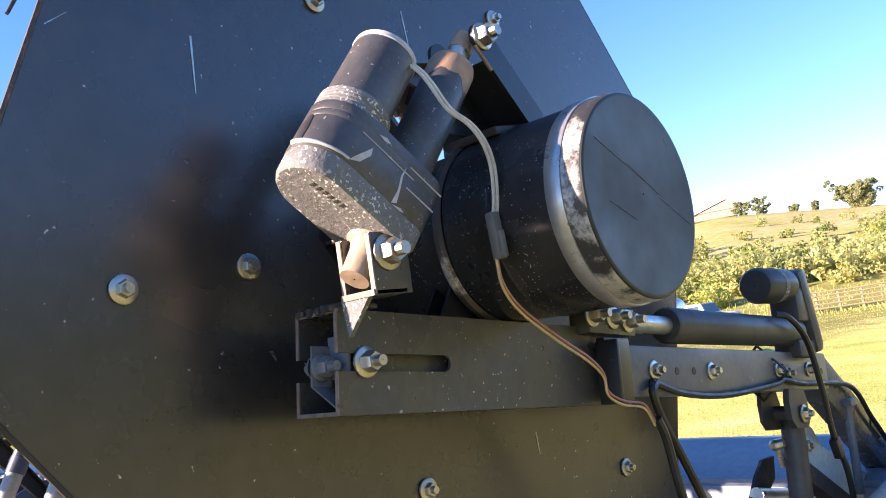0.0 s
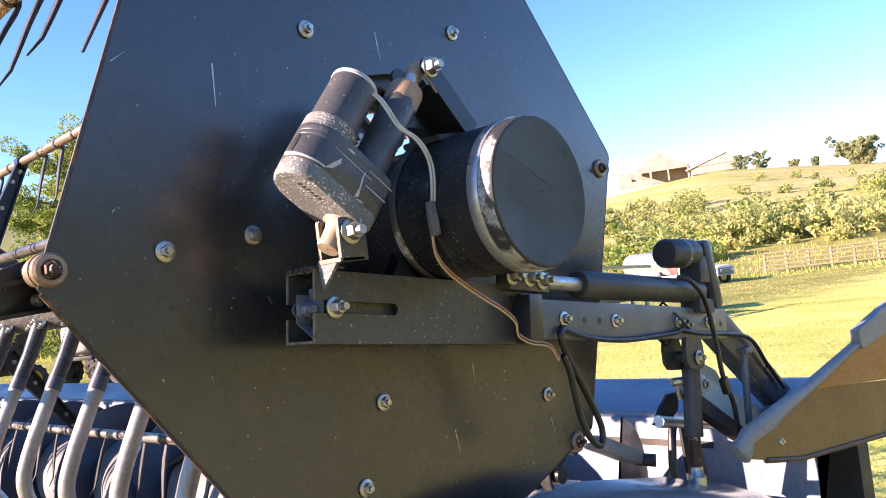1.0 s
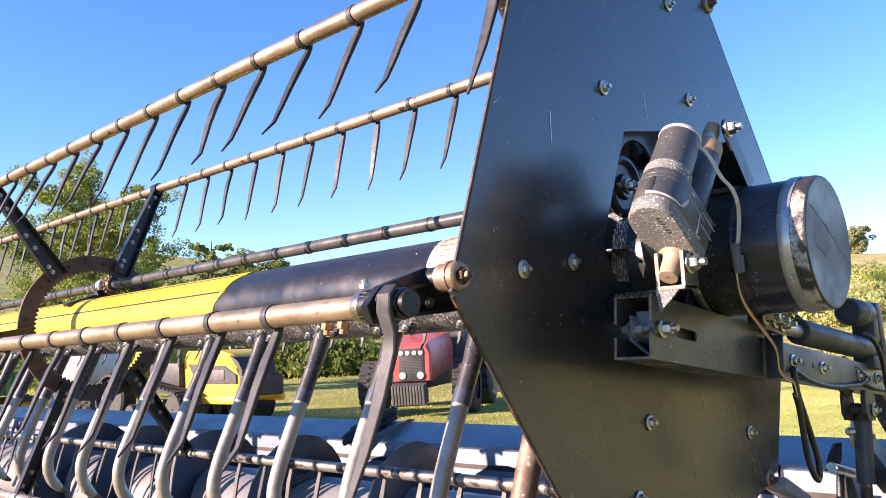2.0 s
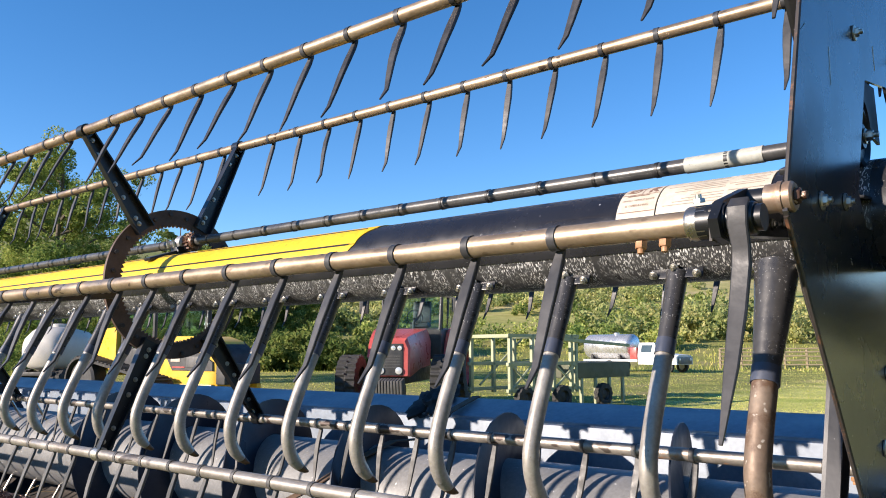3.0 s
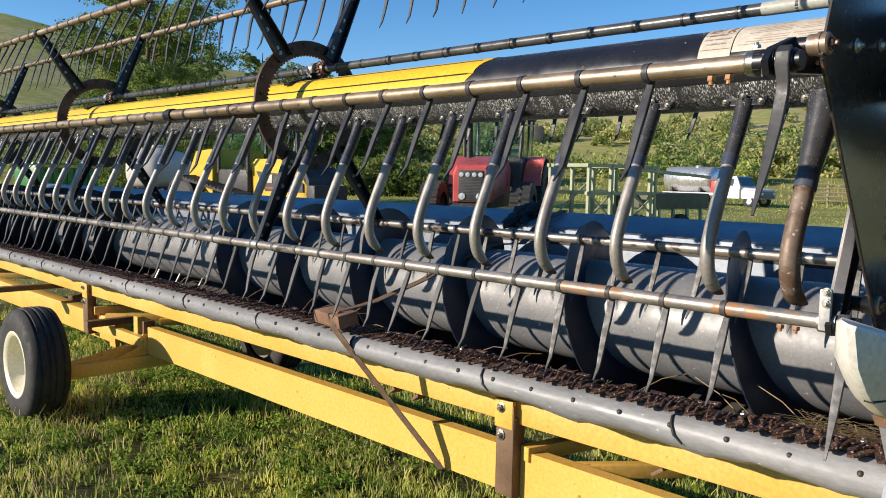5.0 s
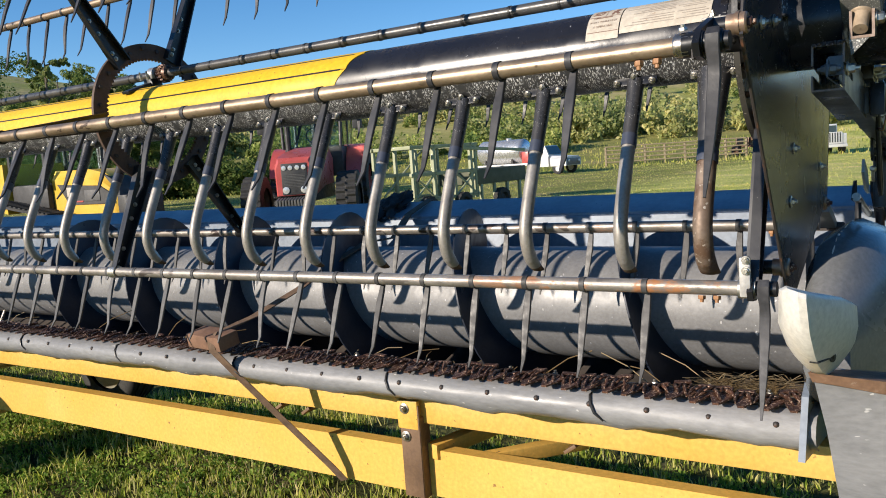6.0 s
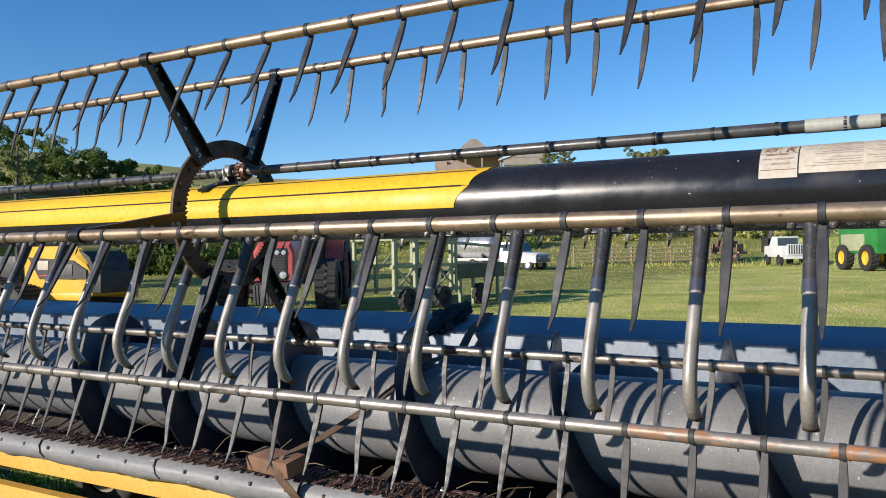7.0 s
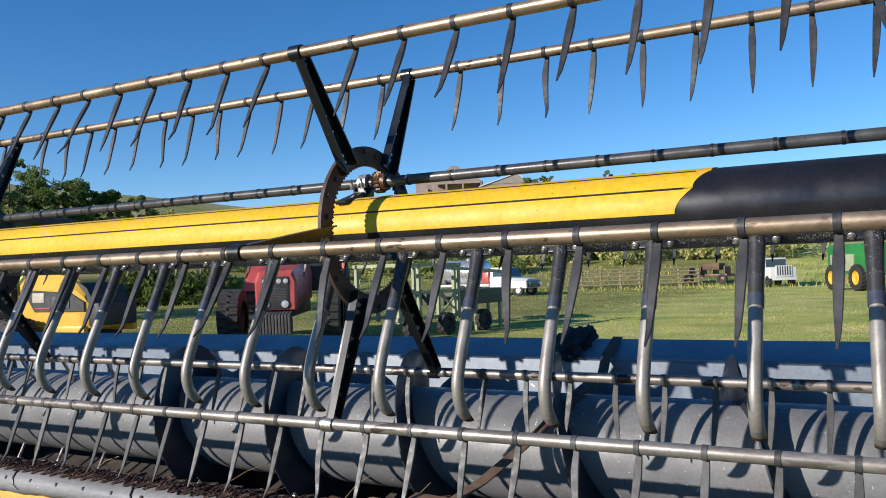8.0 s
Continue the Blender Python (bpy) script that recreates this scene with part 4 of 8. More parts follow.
    part("cap_skirt", Shape().lathe([(0, 0.1040), (0, 0.1055), (0.016, 0.1052), (0.0195, 0.1035)], (0.2748, CY, CZ), (1, 0, 0), 72), SKIRT, stub, "scuffed metal cap skirt")
    cap = part("cap", Shape().lathe([(0, 0.102), (0.0005, 0.1036), (0.0022, 0.1030), (0.0030, 0.1010), (0.0026, 0.0990), (0.0028, 0.001)], (0.2940, CY, CZ), (1, 0, 0), 72), CAP, stub, "black rubber end cap")
    for y0, z0, y1, z1, w in ((-0.070, 0.052, 0.010, 0.012, 0.0005), (0.028, 0.0, 0.088, -0.030, 0.0005), (-0.062, -0.008, -0.02, -0.026, 0.0003), (-0.02, 0.03, 0.04, -0.004, 0.0003)):
        part("scratch", Shape().prism([(CY + y0, CZ + z0 - w), (CY + (y0 + y1) / 2, CZ + (z0 + z1) / 2 - w * 0.5), (CY + y1, CZ + z1), (CY + y0, CZ + z0 + w)], 0.2967, 0.2972), ARMGREY, cap, "pale scratch")
    # nozzles
    def nozzle(k):
        s = Shape()
        big = k == 0
        r = 0.018 if not big else 0.0235
        pts = [(0, 0.052, -0.085), (0, 0.02, -0.16), (0, -0.034, -0.268), (0, -0.071, -0.346), (0, -0.091, -0.393), (0, -0.1035, -0.433), (0, -0.1035, -0.469), (0, -0.0925, -0.502), (0, -0.070, -0.530), (0, -0.047, -0.548)]
        pts = [(x, CY + y - 0.114, CZ + z) for x, y, z in pts]
        if not big:
            pts.insert(2, tuple(Vector(pts[1]).lerp(Vector(pts[2]), 0.55)))
        bend = smooth_path(pts[2:], 5)
        a = Shape().tube(pts[:3], [r * 1.2 if not big else 0.040, r * 1.06 if not big else 0.033, r * 1.0], 16)
        b = Shape().tube(bend[:-8], r * 0.94, 16)
        rows = []
        for q in range(len(bend) - 9, len(bend)):
            f = (q - len(bend) + 9) / 8
            dr = (bend[min(q + 1, len(bend) - 1)] - bend[q - 1]).normalized()
            side, up = Vector((1, 0, 0)), Vector((0, -dr.z, dr.y))
            rows.append([bend[q] + side * math.cos(2 * math.pi * w / 16) * r * (0.945 + 0.06 * f) + up * math.sin(2 * math.pi * w / 16) * r * (0.945 - 0.62 * f) for w in range(16)])
        c, tip = loft(rows[:5]), loft(rows[4:])
        b.add(c.v, c.f)
        mid = Vector(pts[2])
        d = (Vector(pts[3]) - mid).normalized()
        e = Shape().tube([mid - d * 0.002, mid + d * 0.03], r * 1.05, 16)
        return [q.mesh(nm, m) for q, nm, m in ((a, "neck", NECK), (b, "nozzle", NOZBROWN if big else NOZZLE), (tip, "tip", NOZRUST), (e, "band", BLUEBAND))]

    small, large = nozzle(1), nozzle(0)
    clip = Shape()
    clip.box((0, 0.048, CZ - 0.083), (0.11, 0.004, 0.028), rx=-25, bevel=0.001)
    cm = clip.mesh("clip", BLACK)
    bolts = [Shape().bolt(c, d, 0.007, 0.008, 1.3).mesh("clip_bolt", ZINC) for c, d in (((-0.045, 0.04, CZ - 0.088), (0, -1, -0.5)), ((0.045, 0.04, CZ - 0.088), (0, -1, -0.5)), ((0, 0.038, CZ - 0.075), (0, -1, -0.4)))]
    for i in range(36):
        x = -0.36 - 0.25 * (i - 1) if i else -0.168
        ms = large if i == 0 else small
        noz = piece("nozzle", ms[1], mf, (x, 0, 0))
        noz.rotation_euler = (0, 0, random.uniform(-0.012, 0.012))
        BASE[noz] = Vector((x, 0, 0))
        for me, nm in ((ms[0], "neck"), (ms[2], "tip"), (ms[3], "band"), (cm, "clip"), *((q, "clip_bolt") for q in bolts)):
            o = new(nm, me)
            o.parent = noz
    return mf


SKIRT = mat("cap_skirt", (0.46, 0.44, 0.40), (0.58, 0.55, 0.50), 0.45, 0.25, scale=6, bump=0.12, specks=(0.06, 0.055, 0.05), speck_amount=0.62, speck_scale=150, rust=(0.03, 0.03, 0.03), rust_amount=0.47, rust_scale=9)
NECK = mat("neck_black", (0.028, 0.028, 0.030), (0.055, 0.053, 0.052), 0.36, scale=12, bump=0.08, specks=(0.42, 0.41, 0.40), speck_amount=0.67, speck_scale=300)
TUBEFINE = mat("sleeve_black", (0.018, 0.018, 0.02), (0.034, 0.034, 0.036), 0.28, scale=4, bump=0.06, specks=(0.45, 0.45, 0.45), speck_amount=0.685, speck_scale=330)
NOZBROWN = mat("brown_nozzle", (0.26, 0.20, 0.15), (0.16, 0.105, 0.07), 0.55, 0.35, scale=9, bump=0.35, rust=(0.10, 0.058, 0.034), rust_amount=0.50, rust_scale=10, specks=(0.42, 0.37, 0.31), speck_amount=0.64, speck_scale=60)
CAP = mat("cap_rubber", (0.023, 0.027, 0.023), (0.038, 0.042, 0.036), 0.42, scale=4, fine=60, bump=0.05, specks=(0.14, 0.14, 0.13), speck_amount=0.74, speck_scale=60, spec=0.32)
WELD = mat("weld_ring", (0.03, 0.026, 0.024), (0.07, 0.055, 0.045), 0.55, scale=12, bump=0.4, rust=(0.45, 0.40, 0.36), rust_amount=0.60, rust_scale=12)
build_manifold()

# ---- end shield ----
HEX = [(-0.432, 1.715), (-0.19, 2.37), (0.36, 2.45), (0.786, 1.914), (0.592, 1.352), (-0.02, 1.150)]
WINDOW = [(0.04, 2.006), (-0.058, 1.795), (-0.02, 1.74), (0.22, 1.74), (0.25, 1.99), (0.21, 2.035)]


BUSH = mat("worn_bush", (0.42, 0.32, 0.24), (0.28, 0.17, 0.10), 0.45, 0.6, scale=30, bump=0.2)


def build_shield():
    sh = thing("end_shield", (-0.003, 0.15, 1.15), "black painted hexagonal steel end shield with bolts and scratches", "shield")
    bm = bmesh.new()
    outer = [bm.verts.new((0, y, z)) for y, z in HEX]
    inner = [bm.verts.new((0, y, z)) for y, z in WINDOW]
    edges = [bm.edges.new((q[i], q[(i + 1) % len(q)])) for q in (outer, inner) for i in range(len(q))]
    bmesh.ops.triangle_fill(bm, use_beauty=True, edges=edges)
    bm.verts.index_update()
    s = Shape()
    vs = [tuple(v.co) for v in bm.verts]
    n = len(vs)
    fs = [[v.index for v in f.verts] for f in bm.faces]
    bm.free()
    s.add([(0.0, y, z) for _, y, z in vs] + [(-0.006, y, z) for _, y, z in vs], fs + [[i + n for i in reversed(f)] for f in fs])
    no, ni = len(HEX), len(WINDOW)
    for a0, c in ((0, no), (no, ni)):
        for i in range(c):
            j = (i + 1) % c
            s.f.append((a0 + i, a0 + j, n + a0 + j, n + a0 + i))
    part("plate", s, PLATE, sh, "black hexagonal plate", angle=20)
    s = Shape()
    for i in range(6):
        a, b = Vector((0, *HEX[i])), Vector((0, *HEX[(i + 1) % 6]))
        s.tube([a + (b - a) * 0.01 + Vector((-0.003, 0, 0)), b + (a - b) * 0.01 + Vector((-0.003, 0, 0))], 0.0036, 6)
    part("plate_edge", s, RUSTBLK, sh, "chipped rusty edge")
    hub = part("pulley", Shape().lathe([(-0.016, 0.001), (-0.016, 0.052), (-0.010, 0.056), (0.0, 0.055), (0.002, 0.047), (-0.006, 0.040), (-0.006, 0.024), (0.002, 0.021), (0.003, 0.001)], (-0.012, 0.055, 1.911), (1, 0, 0), 36), BLACK, sh, "black dished pulley behind the cut-out")
    part("bolt", Shape().bolt((-0.009, 0.055, 1.911), (1, 0, 0), 0.010, 0.014, 1.4), ZINC, hub)
    arch = [(-0.03, 1.93), (0.02, 2.03), (0.25, 2.05), (0.27, 1.94)] + arc(0.07, (0.13, 1.94), 5, 150, 12)
    part("arch_plate", Shape().prism(arch, -0.034, -0.028), BLACK, sh, "black arched plate", angle=30)
    part("back_plate", Shape().prism([(-0.075, 1.735), (0.20, 1.735), (0.20, 1.80), (0.02, 1.855), (-0.06, 1.84)], -0.034, -0.028), BLACK, sh, "black plate behind the cut-out")
    part("shelf", Shape().box((-0.012, 0.03, 1.795), (0.03, 0.13, 0.005), rx=4, bevel=0.001), BLACK, sh)
    part("bolt", Shape().bolt((-0.006, 0.045, 1.80), (0, 0, 1), 0.010, 0.024, 1.5), ZINC, sh)
    part("bolt", Shape().bolt((-0.006, 0.085, 1.80), (0, 0, 1), 0.008, 0.018, 1.5), ZINC, sh)
    for y, z in ((-0.021, 2.072), (0.308, 2.116), (-0.279, 1.749), (-0.150, 1.765), (0.050, 1.502), (-0.002, 1.385), (0.459, 1.442), (-0.07, 2.27), (0.25, 2.30)):
        part("bolt", Shape().bolt((0.001, y, z), (1, 0, 0), 0.0085, 0.009, 1.6), ZINC, sh)
    for key, (by, bz) in BATS.items():
        py, pz = {"MR": (0.738, 1.882), "BR": (0.535, 1.337)}.get(key, (by + 0.082, bz + 0.035))
        s = Shape().lathe([(-0.026, 0.008), (-0.026, 0.019), (-0.010, 0.019), (-0.010, 0.0215), (-0.004, 0.0215), (-0.004, 0.020), (0.006, 0.020), (0.009, 0.017), (0.009, 0.012), (0.004, 0.011), (0.004, 0.001)], (-0.002, py, pz), (1, 0, 0), 24)
        pv = part("pivot_bush", s, BUSH, sh, "worn steel pivot bush")
        part("bolt", Shape().bolt((0.003, py, pz), (1, 0, 0), 0.0105, 0.011, 0), RUST, pv)
    for (y0, z0), (y1, z1), w in (((-0.185, 2.0), (-0.186, 1.94), 0.0012), ((0.12, 2.09), (0.125, 2.045), 0.0012), ((-0.325, 1.985), (-0.305, 2.0), 0.0008), ((-0.135, 1.68), (-0.13, 1.67), 0.002), ((0.26, 1.53), (0.262, 1.50), 0.001), ((0.46, 1.40), (0.47, 1.36), 0.001), ((0.2, 1.43), (0.205, 1.39), 0.001)):
        part("scratch", Shape().prism([(y0 - w, z0), (y1 - w * 0.4, z1), (y1 + w * 0.4, z1), (y0 + w, z0)], 0.0, 0.0008), ZINC, sh, "bare scratch")
    return sh


build_shield()

# ---- reel arm with slotted channel, actuators ----


def build_arm():
    arm = thing("support_beam", (0.1, 0.3, 1.55), "black slotted channel arm bolted to a grey square tube", "support arm")
    d = Vector((0, 1.0, -0.13)).normalized()
    up = Vector((0, -d.z, d.y))
    o = Vector((0.0, -0.150, 1.706))

    def P(x, along, drop):
        return Vector((x, 0, 0)) + o + d * along - up * drop

    def slab(s, x0, x1, a0, a1, d0, d1):
        c = [P(x0, a0, d0), P(x0, a0, d1), P(x0, a1, d1), P(x0, a1, d0), P(x1, a0, d0), P(x1, a0, d1), P(x1, a1, d1), P(x1, a1, d0)]
        s.add(c, [(0, 1, 2, 3), (7, 6, 5, 4), (0, 4, 5, 1), (1, 5, 6, 2), (2, 6, 7, 3), (3, 7, 4, 0)])

    def wall(s, x0, x1, d0, d1, end):
        """One side of the channel with a slot open at the front and round at its end."""
        mid, r = (d0 + d1) / 2, (d1 - d0) / 2
        bow = [(end + r * math.sin(q), mid - r * math.cos(q)) for q in (math.pi * i / 8 for i in range(9))]
        out = [(0.0, 0.0), (0.0, d0)] + bow + [(0.0, d1), (0.0, H), (0.43, H), (0.43, 0.0)]
        n = len(out)
        m0 = len(s.v)
        s.v += [tuple(P(x, u, w)) for x in (x0, x1) for u, w in out]
        upper = [0, 1] + list(range(2, 7)) + [n - 1]
        lower = [n - 1] + list(range(6, 11)) + [11, 12, 13]
        for f in (upper, lower):
            s.f += [tuple(m0 + i for i in f), tuple(m0 + n + i for i in reversed(f))]
        s.f += [(m0 + i, m0 + n + i, m0 + n + (i + 1) % n, m0 + (i + 1) % n) for i in range(n)]

    s = Shape()
    t, H = 0.0035, 0.0925
    wall(s, 0.130 - t, 0.130, 0.0385, 0.0545, 0.132)
    wall(s, 0.070, 0.070 + t, 0.0405, 0.0605, 0.10)
    slab(s, 0.070 + t, 0.130 - t, 0.0, 0.43, 0.0, t)
    slab(s, 0.070 + t, 0.130 - t, 0.0, 0.43, H - t, H)
    part("channel", s, ARMBLK, arm, "black slotted channel", angle=20)
    s = Shape()
    for x0, x1, d0, d1 in ((0.1263, 0.1302, 0.0385, 0.0545), (0.0698, 0.0737, 0.0405, 0.0605)):
        slab(s, x0, x1, -0.0012, 0.0, 0.0, d0)
        slab(s, x0, x1, -0.0012, 0.0, d1, H)
    slab(s, 0.0737, 0.1263, -0.0012, 0.0, 0.0, t)
    slab(s, 0.0737, 0.1263, -0.0012, 0.0, H - t, H)
    part("worn_rim", s, WORNEDGE, arm, "worn bare channel rim")
    s = Shape()
    for i in range(14):
        f = i / 13
        s.box(P(0.074 + 0.052 * f, 0.004 + 0.003 * math.sin(i * 2.3), -0.001), (0.006, 0.014, 0.007 + 0.003 * math.sin(i * 5.1)), rz=20 * math.sin(i * 3.7), bevel=0.002)
    part("weld_bead", s, RUSTBLK, arm, "ragged weld bead")
    s = Shape()
    slab(s, 0.112, 0.1155, 0.036, 0.152, 0.030, 0.064)
    part("inner_bar", s, ARMBLK, arm, "dark inner bar behind the slot")
    s = Shape()
    slab(s, 0.098, 0.1005, -0.006, 0.016, 0.030, 0.066)
    slab(s, 0.098, 0.126, 0.014, 0.017, 0.022, 0.060)
    s.add([P(0.098, -0.006, 0.066), P(0.1005, -0.006, 0.066), P(0.126, 0.004, 0.088), P(0.1235, 0.004, 0.088), P(0.098, 0.012, 0.066), P(0.1005, 0.012, 0.066), P(0.126, 0.014, 0.088), P(0.1235, 0.014, 0.088)],
          [(0, 1, 2, 3), (7, 6, 5, 4), (0, 4, 5, 1), (1, 5, 6, 2), (2, 6, 7, 3), (3, 7, 4, 0)])
    part("bent_plate", s, ARMGREY, arm, "grey bent clamp plate")
    part("bolt", Shape().bolt(P(0.131, 0.030, 0.0465), (1, 0, 0), 0.0098, 0.015, 1.45), ZINC, arm)
    part("bolt", Shape().bolt(P(0.101, 0.004, 0.049), (1, 0, 0), 0.0095, 0.014, 1.3), ARMGREY, arm)
    part("nut", Shape().bolt(P(0.097, 0.004, 0.049), (-1, 0, 0), 0.0095, 0.010, 1.3), ARMGREY, arm)
    # grey tube that carries the channel
    p0, p1 = Vector((0.118, 0.235, 1.602)), Vector((0.118, 0.955, 1.512))
    s = Shape()
    dd = (p1 - p0)
    ang = math.degrees(math.atan2(dd.z, dd.y))
    s.box((p0 + p1) / 2, (0.046, dd.length, 0.066), rx=ang, bevel=0.006)
    tube = part("square_tube", s, ARMGREY, arm, "grey square steel tube")
    s = Shape()
    s.box(p0 + Vector((0.03, 0.01, 0)), (0.012, 0.055, 0.075), rx=ang, bevel=0.002)
    s.box(p0 + Vector((0.04, -0.018, 0)), (0.03, 0.006, 0.075), rx=ang, bevel=0.002)
    part("end_plate", s, BLACK, tube)
    s = Shape()
    for f, dz in ((0.151, 0.001), (0.368, 0.0), (0.689, 0.001), (0.735, -0.004), (0.87, 0.003)):
        q = p0 + dd * f
        part("bolt", Shape().bolt((0.1415, q.y, q.z + dz), (1, 0, 0), 0.0085, 0.010, 1.5), ZINC, tube)
    s = Shape()
    q = p0 + dd * 0.775
    part("bolt_plate", Shape().box((0.1425, q.y, q.z - 0.004), (0.004, 0.085, 0.032), rx=ang, bevel=0.001), ARMGREY, tube)
    for f in (0.235, 0.30, 0.955):
        q = p0 + dd * f
        part("hole", Shape().lathe([(0, 0.0055), (0.0006, 0.0055), (0.0006, 0.0005)], (0.1412, q.y, q.z), (1, 0, 0), 12), CABLE, tube)
    # arm goes on downwards to the header frame
    s = Shape()
    a, b = Vector((0.118, 0.93, 1.515)), Vector((0.118, 1.42, 1.16))
    e = b - a
    s.box((a + b) / 2, (0.042, e.length, 0.075), rx=math.degrees(math.atan2(e.z, e.y)), bevel=0.006)
    part("lower_arm", s, ARMBLK, arm, "dark sloping arm")
    s = Shape()
    s.box((0.141, 1.16, 1.375), (0.002, 0.055, 0.022), rx=-36)
    part("sticker", s, CREAMYEL, arm)
    # gusset and tall bracket below the actuator foot
    s = Shape()
    s.box((0.112, -0.122, 1.7075), (0.036, 0.040, 0.004), rx=-7, bevel=0.001)
    s.box((0.160, -0.130, 1.7125), (0.044, 0.038, 0.005), bevel=0.001)
    s.box((0.1405, -0.128, 1.738), (0.005, 0.036, 0.052), bevel=0.001)
    s.box((0.1795, -0.126, 1.737), (0.005, 0.042, 0.054), bevel=0.001)
    clv = part("clevis", s, ARMBLK, arm, "bent clevis bracket")
    part("gusset", Shape().prism([(0.136, 1.711), (0.174, 1.711), (0.141, 1.679)], -0.149, -0.144, axis=1), CASTGREY, clv, "pale triangular gusset")
    s = Shape()
    for x in (0.1405, 0.1795):
        s.box((x, -0.1475, 1.737), (0.0052, 0.0014, 0.052))
    s.box((0.160, -0.1495, 1.7125), (0.044, 0.0014, 0.0052))
    part("worn_rim", s, WORNEDGE, clv, "worn bracket edge")
    # saddle under the manifold
    s = Shape()
    s.prism([(0.0, 1.680), (0.175, 1.655), (0.13, 1.676), (0.055, 1.706), (0.03, 1.722)], 0.075, 0.079)
    s.prism([(0.0, 1.680), (0.052, 1.674), (0.060, 1.704), (0.03, 1.722)], 0.100, 0.104)
    part("saddle", s, BLACK, arm, "black folded saddle plate")
    return arm


WORNEDGE = mat("worn_edge", (0.34, 0.27, 0.22), (0.22, 0.15, 0.11), 0.55, 0.3, scale=60, bump=0.3, rust=(0.05, 0.045, 0.04), rust_amount=0.60, rust_scale=40)
CREAMYEL = mat("sticker_yellow", (0.7, 0.6, 0.2), (0.75, 0.65, 0.3), 0.4, scale=30)


def build_tilt_actuator():
    """The upright actuator that turns the manifold."""
    foot, top = Vector((0.157, -0.129, 1.750)), Vector((0.157, 0.044, 1.971))
    ax = (top - foot).normalized()
    sd = -Vector((0, ax.z, -ax.y)).normalized()     # across, towards the front
    X = Vector((1, 0, 0))
    ac = thing("linear_actuator", foot, "dusty black electric linear actuator beside the manifold", "actuator")
    L = (top - foot).length

    def at(along, across, out=0.0):
        return foot + ax * along + sd * across + X * out

    # outline of the housing: round below the motor, square with soft corners below the tube
    out = [(0.0735 + 0.036 * math.sin(q), 0.036 * math.cos(q)) for q in (math.pi * i / 12 for i in range(13))]
    for cx, cy, q0 in ((-0.014, -0.024, 180), (-0.014, 0.024, 270)):
        out += [(cx + 0.012 * math.sin(radians(q0 + 22.5 * i)), cy + 0.012 * math.cos(radians(q0 + 22.5 * i))) for i in range(5)]
    n = len(out)

    def stack(layers):
        s = Shape()
        for h, k in layers:
            s.v += [tuple(at(h, 0.042 + (u - 0.042) * k, v * k)) for u, v in out]
        for i in range(len(layers) - 1):
            s.f += [(i * n + j, i * n + (j + 1) % n, (i + 1) * n + (j + 1) % n, (i + 1) * n + j) for j in range(n)]
        s.f += [tuple(range(n - 1, -1, -1)), tuple((len(layers) - 1) * n + j for j in range(n))]
        return s

    gear = part("gear_housing", stack([(0.0302, 0.985), (0.031, 1.0), (0.066, 1.0), (0.0672, 0.99), (0.0684, 1.0), (0.073, 1.0), (0.0742, 0.99), (0.0754, 1.0), (0.084, 1.0), (0.087, 0.97)]), DUSTY, ac, "dusty black gear housing")
    part("housing_cover", stack([(0.008, 0.93), (0.010, 0.965), (0.014, 0.985), (0.029, 0.99), (0.0300, 0.985)]), CASTGREY, gear, "sandy cast cover")
    # notch with a pale edge in the rounded end
    part("notch", Shape().tube([at(0.036, 0.1093, 0.004), at(0.050, 0.1095, 0.003), at(0.066, 0.1094, 0.004)], [0.004, 0.006, 0.003], 8, flat=0.35), DARK, gear)
    rim = [at(0.0335, 0.0735 + 0.0364 * math.sin(q), 0.0364 * math.cos(q)) for q in (0.05 + 1.5 * i / 9 for i in range(10))]
    part("scuff", Shape().tube(rim, [0.0012 + 0.0022 * (i / 9) ** 2 for i in range(10)], 6), CHIP, gear, "pale worn corner of the housing")
    for poly in (((0.0335, 0.075), (0.039, 0.0655), (0.052, 0.0585), (0.060, 0.0600), (0.052, 0.0645), (0.043, 0.0700)),
                 ((0.030, 0.0215), (0.0335, 0.0165), (0.046, 0.0185), (0.060, 0.0215), (0.071, 0.0220), (0.060, 0.0235), (0.045, 0.0205)),
                 ((0.0295, 0.020), (0.0325, 0.010), (0.031, 0.006), (0.0295, 0.010)),
                 ((0.076, 0.060), (0.079, 0.052), (0.077, 0.046), (0.075, 0.052)),
                 ((0.0655, 0.075), (0.0662, 0.010), (0.0652, 0.010), (0.0648, 0.075)),
                 ((0.0545, 0.014), (0.0552, -0.022), (0.0538, -0.022), (0.0535, 0.014)),
                 ((0.0745, 0.018), (0.0752, -0.024), (0.0738, -0.024), (0.0737, 0.018))):
        s = Shape()
        m = len(poly)
        s.v = [tuple(at(h, u, x)) for x in (0.0358, 0.0366) for h, u in poly]
        s.f = [tuple(range(m)), tuple(range(2 * m - 1, m - 1, -1))] + [(i, (i + 1) % m, m + (i + 1) % m, m + i) for i in range(m)]
        part("scuff", s, CHIP, gear, "pale paint scuff", smooth=False)
    m0 = at(0.0, 0.0735)
    ring = [(0.080, 0.030), (0.082, 0.0352), (0.086, 0.0356)]
    for g in (0.0885, 0.0925, 0.0965):
        ring += [(g, 0.0352), (g + 0.0008, 0.0344), (g + 0.0016, 0.0352)]
    ring += [(0.103, 0.0350), (0.106, 0.0325)]
    part("motor_base", Shape().lathe(ring, m0, ax, 40), CASTGREY, ac, "dusty grey ribbed motor base")
